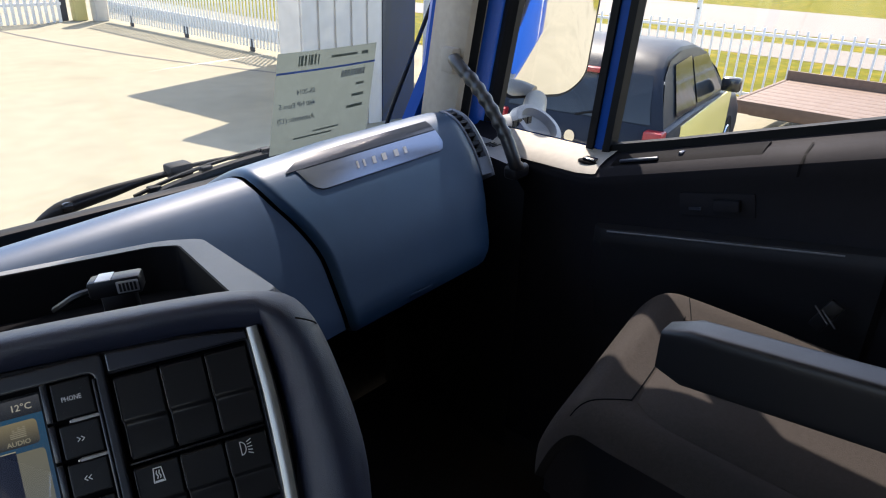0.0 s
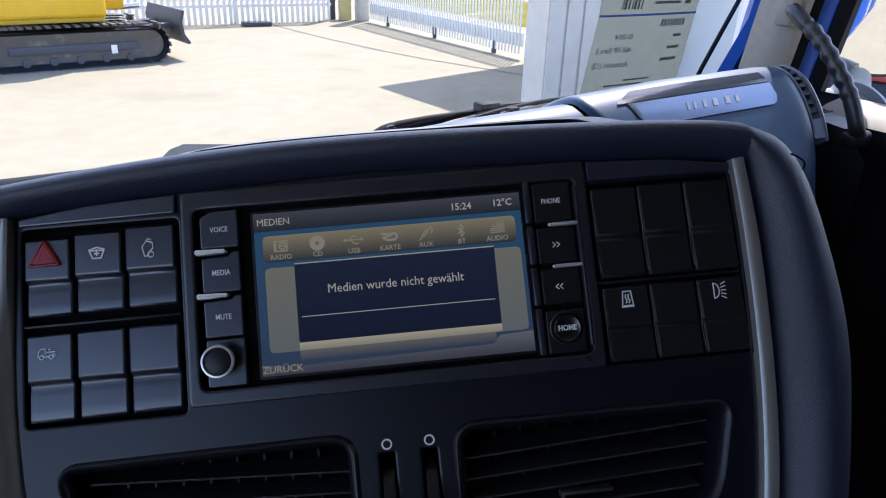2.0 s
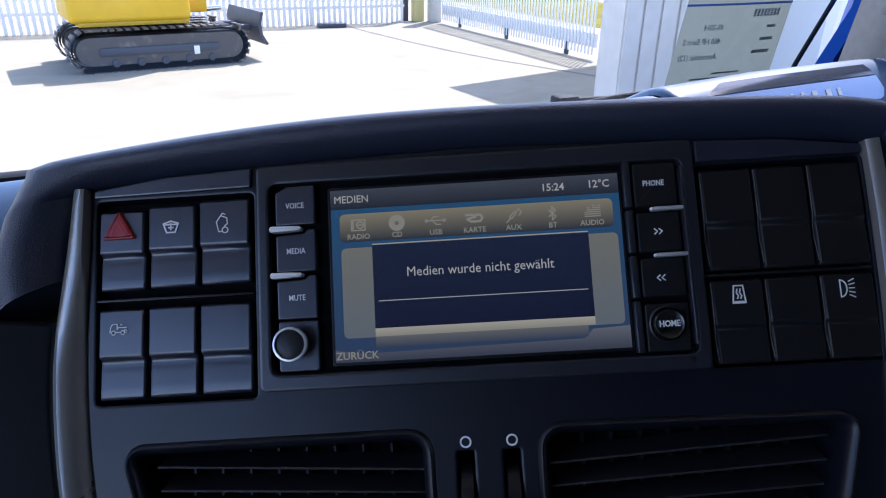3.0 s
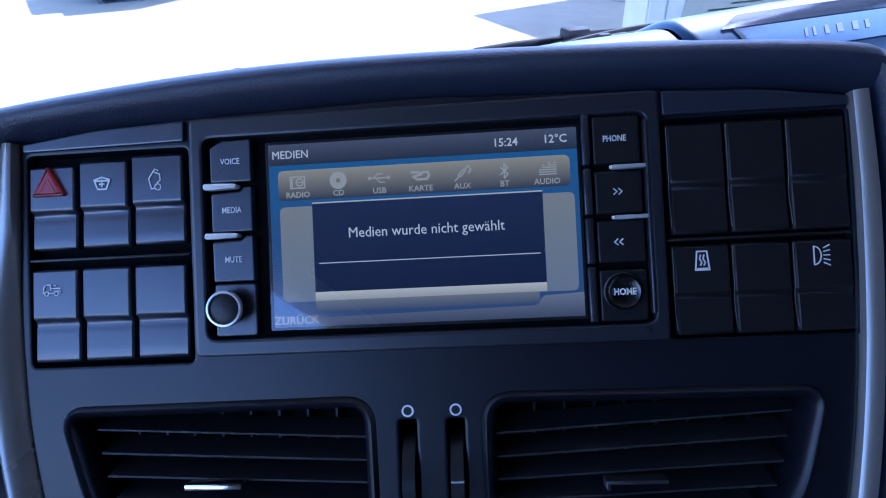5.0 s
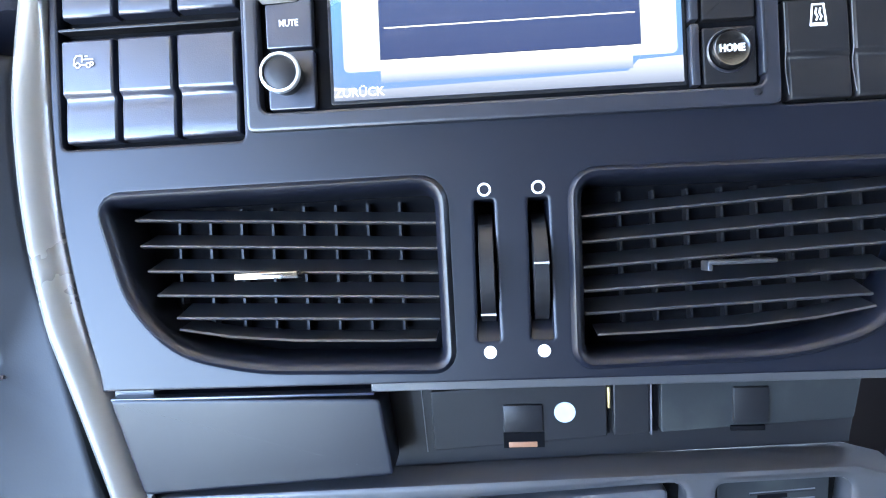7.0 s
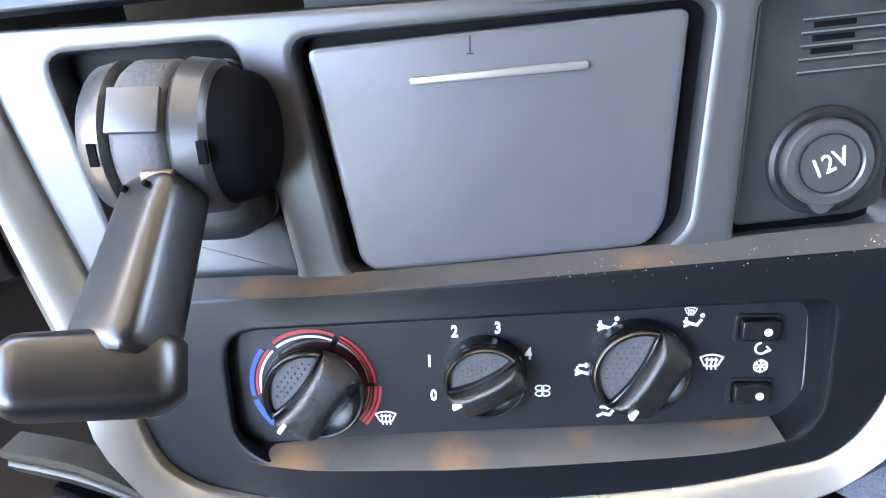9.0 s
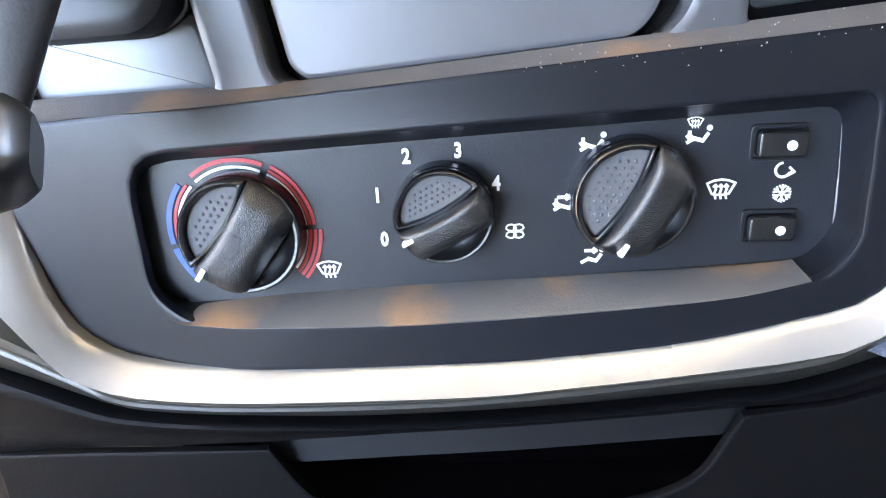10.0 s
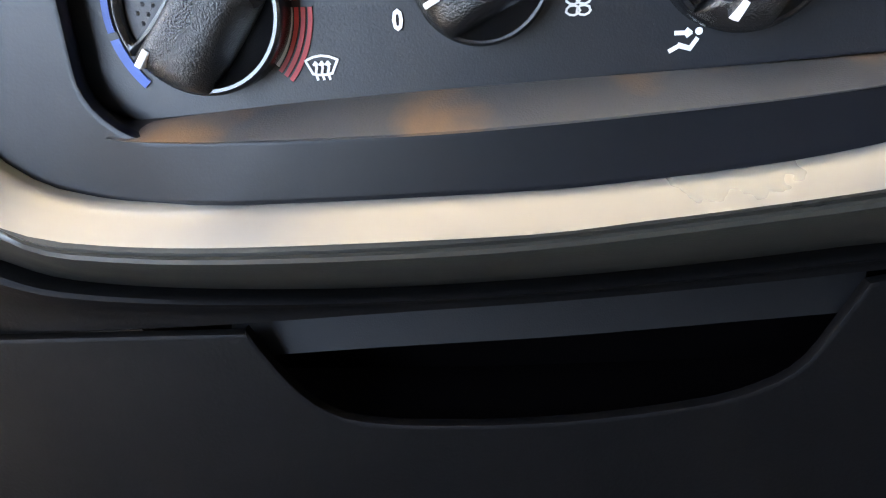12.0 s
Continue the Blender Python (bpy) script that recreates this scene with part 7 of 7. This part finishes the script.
picket_fence("side_fence", (13.1, 9.0), (13.1, -3.0), 1.30, 0.178, 0.036, "white steel picket fence in front of the grass", ((1.18, 0.05), (0.12, 0.06)), ((4.27, 2.1, 0.07),))
picket_fence("yard_fence", (-6.0, 20.7), (8.2, 20.9), 1.9, 0.17, 0.085, "white picket fence along the far side of the yard", ((0.5, 0.08), (1.5, 0.08)), ((11.2, 1.9, 0.12),))
picket_fence("sliding_gate", (9.25, 20.3), (9.35, 12.4), 1.9, 0.13, 0.05, "white sliding yard gate on a heavy bottom beam", ((0.42, 0.30), (1.8, 0.08)), foot=0.10, wheels=(1.2, 4.0, 6.8))


def yard_posts():
    p = thing("gate_post", "dark steel gate post with a pale concrete footing", "post")
    part("post", rbox(8.25, 8.45, 21.2, 21.4, 0, 2.4, 0.01), DARKPOST, p)
    q = thing("gate_post", "pale concrete gate pillar", "post")
    part("pillar", rbox(9.0, 9.35, 20.6, 20.95, 0, 2.4, 0.02), CONCRETE, q)
    s = thing("yellow_box", "small yellow cabinet beside the gate", "box")
    part("body", rbox(8.58, 8.92, 21.0, 21.3, 0, 0.9, 0.02), mat("faded_yellow", (0.6, 0.52, 0.22), 0.6), s)
    k = thing("kerb_block", "dark flat block lying by the fence", "block")
    part("slab", rbox(5.2, 6.0, 20.0, 20.4, 0, 0.12, 0.02), DARKPOST, k)
    line = [(6.03, 21.8), (6.25, 18.9), (6.56, 16.7), (6.95, 14.6), (7.32, 13.2), (8.15, 10.9), (9.2, 8.6)]
    strip("gate_track", [(x - 0.045, y) for x, y in line] + [(x + 0.045, y) for x, y in line[::-1]], 0.006, TRACKLINE, "narrow dark drain line in the paving", "drain")


yard_posts()


def hall():
    """A ribbed grey hall with a dark corner and a white wing; unseen slabs added high overhead cast the yard's
    triangular shadows.
    """
    c = thing("site_hall", "pale grey ribbed steel hall with a dark corner and added overhead shadow slabs", "building")
    o, u = Vector((5.74, 7.05)), Vector((0.985, -0.17))
    n = Vector((u.y, -u.x))                                  # towards the yard

    def slab(s0, s1, d0, d1, z0, z1, m, name):
        pts = [o + u * s0 + n * d0, o + u * s1 + n * d0, o + u * s1 + n * d1, o + u * s0 + n * d1]
        part(name, loft([[(p.x, p.y, z) for p in pts] for z in (z0, z1)], closed_ring=True, caps=True), m, c)

    def roof(pts, z0, z1, name):
        part(name, loft([[(x, y, z) for x, y in pts] for z in (z0, z1)], closed_ring=True, caps=True), GREYCLAD, c)

    slab(0, 1.29, 0.0, -0.6, 0, 3.1, GREYCLAD, "wall")
    for k in range(5):
        slab(0.02 + 0.255 * k, 0.235 + 0.255 * k, 0.035, 0.0, 0, 3.1, GREYCLAD, "wall_rib")
    slab(1.30, 1.87, 0.01, -0.5, 0, 3.1, DARKPOST, "corner_post")
    # column and slabs out of view, added only to cast shadows on the yard
    slab(1.45, 1.80, -0.05, -0.45, 3.1, 4.37, GREYCLAD, "shadow_slab_column")
    roof([(7.76, 13.24), (8.03, 10.60), (8.6, 7.6), (12.4, 7.9), (12.0, 14.4)], 4.50, 4.62, "shadow_slab")
    roof([(6.97, 10.23), (8.02, 10.62), (9.2, 6.9), (8.4, 5.9), (7.1, 6.3), (7.45, 8.2)], 4.36, 4.48, "shadow_slab")
    a, r, bk = Vector((8.05, 6.99)), Vector((0.953, 0.30)), Vector((0.25, -0.97))
    pts = [a, a + r * 5, a + r * 5 + bk * 0.9, a + bk * 0.9]
    part("white_wall", loft([[(p.x, p.y, z) for p in pts] for z in (0, 4.34)], closed_ring=True, caps=True), FENCEWHITE, c, "white wing wall")
    for k in range(3):
        q = a + r * (0.35 + 1.5 * k) - bk * 0.012
        part("wall_panel", loft([[(p.x, p.y, z) for p in (q, q + r * 1.44, q + r * 1.44 - bk * 0.01, q - bk * 0.01)] for z in (0.05, 4.3)], closed_ring=True, caps=True), FENCEWHITE, c)


hall()


def car():
    m = Matrix.Translation((5.285, 2.65, 0)) @ Matrix.Rotation(radians(9), 4, "Z") @ Matrix.Diagonal((1.0, 1.0, 1.16, 1))
    c = thing("parked_car", "dark small hatchback car with a yellow lower side", "car", m)
    # side outline from the tail (x = 0) to the nose, in x and z
    low = [(0.02, 0.35), (0.0, 0.55), (0.03, 0.85), (0.10, 0.95), (0.9, 0.96), (1.9, 0.93), (2.7, 0.88), (3.4, 0.80), (3.75, 0.62), (3.8, 0.38), (3.7, 0.25), (0.1, 0.25)]
    rings = []
    for u in (-1, -0.985, -0.93, -0.6, 0, 0.6, 0.93, 0.985, 1):
        k = {1: 0.10, 0.985: 0.05, 0.93: 0.012}.get(abs(u), 0.0)
        rings.append([(x + k * (1 if x < 1.9 else -1), 0.84 * u, max(0.26, z - k * 0.7) if z > 0.5 else z + k * 0.3) for x, z in low])
    part("body", loft(rings, closed_ring=True, caps=True), CARPAINT, c)
    roof = [(0.10, 0.93), (0.17, 1.12), (0.34, 1.34), (0.55, 1.43), (1.0, 1.47), (1.5, 1.45), (1.9, 1.38), (2.3, 1.16), (2.7, 0.90)]
    rings = []
    for u in (-1, -0.96, -0.85, -0.5, 0, 0.5, 0.85, 0.96, 1):
        k = {1: 0.10, 0.96: 0.045, 0.85: 0.012}.get(abs(u), 0.0)
        rings.append([(x, (0.80 - 0.17 * max(0, (z - 0.93) / 0.54)) * u, z - k * (0.7 if z > 1.2 else 0.1)) for x, z in roof])
    part("roof", loft(rings), CARPAINT, c)
    for s in (-1, 1):
        part("side_panel", loft([[(x, s * (0.795 - 0.17 * max(0, (h - 0.93) / 0.54)), h) for h in (0.92, 0.92 + (z - 0.985) * 0.5, max(0.925, z - 0.05))] for x, z in roof]), CARPAINT, c)
    # tailgate glass, side windows, yellow flank
    bm = loft([[(x - 0.012, y * (0.68 - 0.10 * max(0, (z - 0.95) / 0.4)), z) for y in (-1, -0.5, 0, 0.5, 1)] for x, z in ((0.115, 0.96), (0.165, 1.10), (0.30, 1.29))])
    part("rear_window", bm, CARGLASS, c)
    part("brake_light", rbox(0.235, 0.31, -0.15, 0.15, 1.268, 1.305, 0.008), RED, c, "red high brake light")
    part("rear_wiper", tube([(0.10, 0.0, 0.96), (0.115, -0.18, 1.0), (0.125, -0.42, 1.02)], 0.010, 6), RUBBER, c)
    part("badge", moved(lathe([(0.05, 0.0), (0.05, -0.01), (0.0, -0.012)], 16), Matrix.Translation((0.012, 0.0, 0.80)) @ Matrix.Rotation(radians(-90), 4, "Z")), CHROME, c)
    for s in (-1, 1):
        for x0, x1 in ((0.50, 1.22), (1.28, 2.18)):
            top = 1.36
            pts = [(x0, 0.97), (x1 + (0.2 if x1 > 2 else 0), 0.95), (x1 - (0.28 if x1 > 2 else 0.0), top - (0.04 if x1 > 2 else 0.0)), (x0 + (0.14 if x0 < 1 else 0), top - 0.02)]
            bm = bmesh.new()
            bm.faces.new([bm.verts.new((x, s * (0.812 - 0.17 * max(0, (z - 0.93) / 0.54)), z)) for x, z in pts])
            part("side_window", bm, CARGLASS, c)
        part("flank", rbox(0.55, 2.85, s * 0.835 - 0.012, s * 0.835 + 0.012, 0.42, 0.90, 0.01), PALEYELLOW, c, "yellow lower side panel")
        part("door_mirror", moved(rbox(-0.06, 0.06, -0.10, 0.10, -0.065, 0.065, 0.03), Matrix.Translation((2.2, s * 0.93, 1.03))), GLOSSBLACK, c)
        part("tail_light", rbox(0.0, 0.16, s * 0.74 - 0.08, s * 0.74 + 0.09, 0.72, 0.93, 0.02), RED, c)
        for x in (0.65, 3.05):
            w = part("wheel", moved(lathe([(0.0, -0.09), (0.20, -0.09), (0.29, -0.10), (0.30, -0.05), (0.30, 0.05), (0.29, 0.10), (0.0, 0.10)], 28), Matrix.Translation((x, s * 0.75, 0.30))), RUBBER, c)
            part("rim", moved(lathe([(0.0, -0.012), (0.19, -0.012), (0.20, 0.0), (0.0, 0.0)], 20), Matrix.Translation((x, s * 0.845, 0.30))), CHROME, w)


car()


def flatbed():
    f = thing("flatbed_trailer", "low trailer with weathered brown boards", "trailer")
    for k in range(9):
        part("board", rbox(10.0 + 0.28 * k, 10.265 + 0.28 * k, -1.2, 2.75, 0.52, 0.57, 0.006), TIMBER, f)
    part("side_rail", rbox(9.95, 10.0, -1.25, 2.8, 0.42, 0.60, 0.01), TIMBER, f)
    part("side_rail", rbox(12.52, 12.57, -1.25, 2.8, 0.42, 0.72, 0.01), TIMBER, f)
    part("end_rail", rbox(9.95, 12.57, 2.78, 2.84, 0.38, 0.56, 0.01), TIMBER, f)
    part("frame", rbox(10.2, 12.3, -1.0, 2.6, 0.36, 0.52, 0.01), DARKPOST, f)
    for x in (10.1, 12.3):
        for y in (-0.4, 0.5):
            part("wheel", moved(lathe([(0.0, -0.1), (0.24, -0.1), (0.26, 0.0), (0.24, 0.1), (0.0, 0.1)], 20), Matrix.Translation((x, y, 0.26)) @ Matrix.Rotation(radians(90), 4, "Z")), RUBBER, f)


flatbed()


def excavator():
    e = thing("mini_excavator", "yellow tracked excavator with a dozer blade", "excavator", Matrix.Translation((0.45, 15.4, 0)) @ Matrix.Rotation(radians(9), 4, "Z"))
    for y in (-0.85, 0.85):
        prof = [(a[0], a[1]) for a in arc(1.30, 0.38, 0.36, -90, 90, 10)] + [(a[0], a[1]) for a in arc(-1.30, 0.38, 0.36, 90, 270, 10)]
        tr = part("track_frame", moved(tile(grown(prof, -0.10), -0.17, 0.17, 0.02), Matrix.Translation((0, y, 0))), TRACK, e)
        bm = loft([[(p[0], y + w, p[1]) for p in prof] for w in (-0.2, 0.2)], closed_ring=True)
        bm2 = loft([[(p[0], y + w, p[1]) for p in grown(prof, -0.05)] for w in (-0.2, 0.2)], closed_ring=True)
        merged(bm, bm2)
        part("track_belt", bm, RUBBER, e)
        line = resample([(p[0], p[1]) for p in prof + prof[:1]], 57)
        for k in range(56):
            p, q = line[k], line[k + 1]
            a = math.atan2(q.y - p.y, q.x - p.x)
            part("track_shoe", moved(rbox(-0.045, 0.045, -0.22, 0.22, -0.035, 0.0, 0.006), Matrix.Translation((p.x, y, p.y)) @ Matrix.Rotation(-a, 4, "Y")), TRACK, e)
        for k in range(5):
            part("roller", moved(lathe([(0.0, -0.20), (0.07, -0.20), (0.09, -0.12), (0.09, 0.12), (0.0, 0.12)], 16), Matrix.Translation((-0.9 + 0.45 * k, y, 0.16))), DARKPOST, e)
        part("side_plate", rbox(-1.15, 1.05, y - 0.215, y - 0.20, 0.30, 0.44, 0.01), DARKPOST, e)
        part("grease_cover", rbox(0.55, 0.66, y - 0.225, y - 0.20, 0.24, 0.40, 0.01), WHITE, e)
    part("undercarriage", rbox(-0.8, 0.8, -0.6, 0.6, 0.35, 0.75, 0.04), TRACK, e)
    part("turntable", rbox(-0.5, 0.5, -0.5, 0.5, 0.75, 0.86, 0.02), DARKPOST, e)
    part("house", rbox(-1.55, 0.65, -0.85, 0.85, 0.86, 1.75, 0.10, 3), YELLOW, e, "yellow engine house")
    part("belly_plate", rbox(-1.4, 0.6, -0.80, 0.80, 0.80, 0.90, 0.02), mat("yellow_belly", (0.62, 0.38, 0.02), 0.5), e)
    part("cab", rbox(-0.5, 0.7, -0.80, 0.10, 1.75, 2.6, 0.06), GLOSSBLACK, e)
    part("boom_foot", rbox(0.60, 1.15, -0.2, 0.2, 0.95, 1.35, 0.05), YELLOW, e)
    part("boom", tube([(1.0, 0, 1.15), (1.9, 0, 2.4), (2.9, 0, 2.9)], 0.14, 8), YELLOW, e)
    part("ram", tube([(0.9, -0.1, 0.98), (1.45, -0.1, 1.02)], 0.05, 10), CHROME, e)
    part("blade_arm", tube([(0.8, -0.45, 0.5), (1.6, -0.45, 0.62), (2.0, -0.45, 0.62)], 0.08, 8), DARKPOST, e)
    part("blade_arm", tube([(0.8, 0.45, 0.5), (1.6, 0.45, 0.62), (2.0, 0.45, 0.62)], 0.08, 8), DARKPOST, e)
    sec = [(1.98, 0.98), (1.90, 0.75), (1.93, 0.5), (2.05, 0.32), (2.10, 0.34), (1.99, 0.52), (1.965, 0.75), (2.03, 0.97)]
    part("blade", loft([[(x, y, z) for x, z in sec] for y in (-1.05, 1.05)], closed_ring=True, caps=True), DARKPOST, e, "dark steel dozer blade")


excavator()
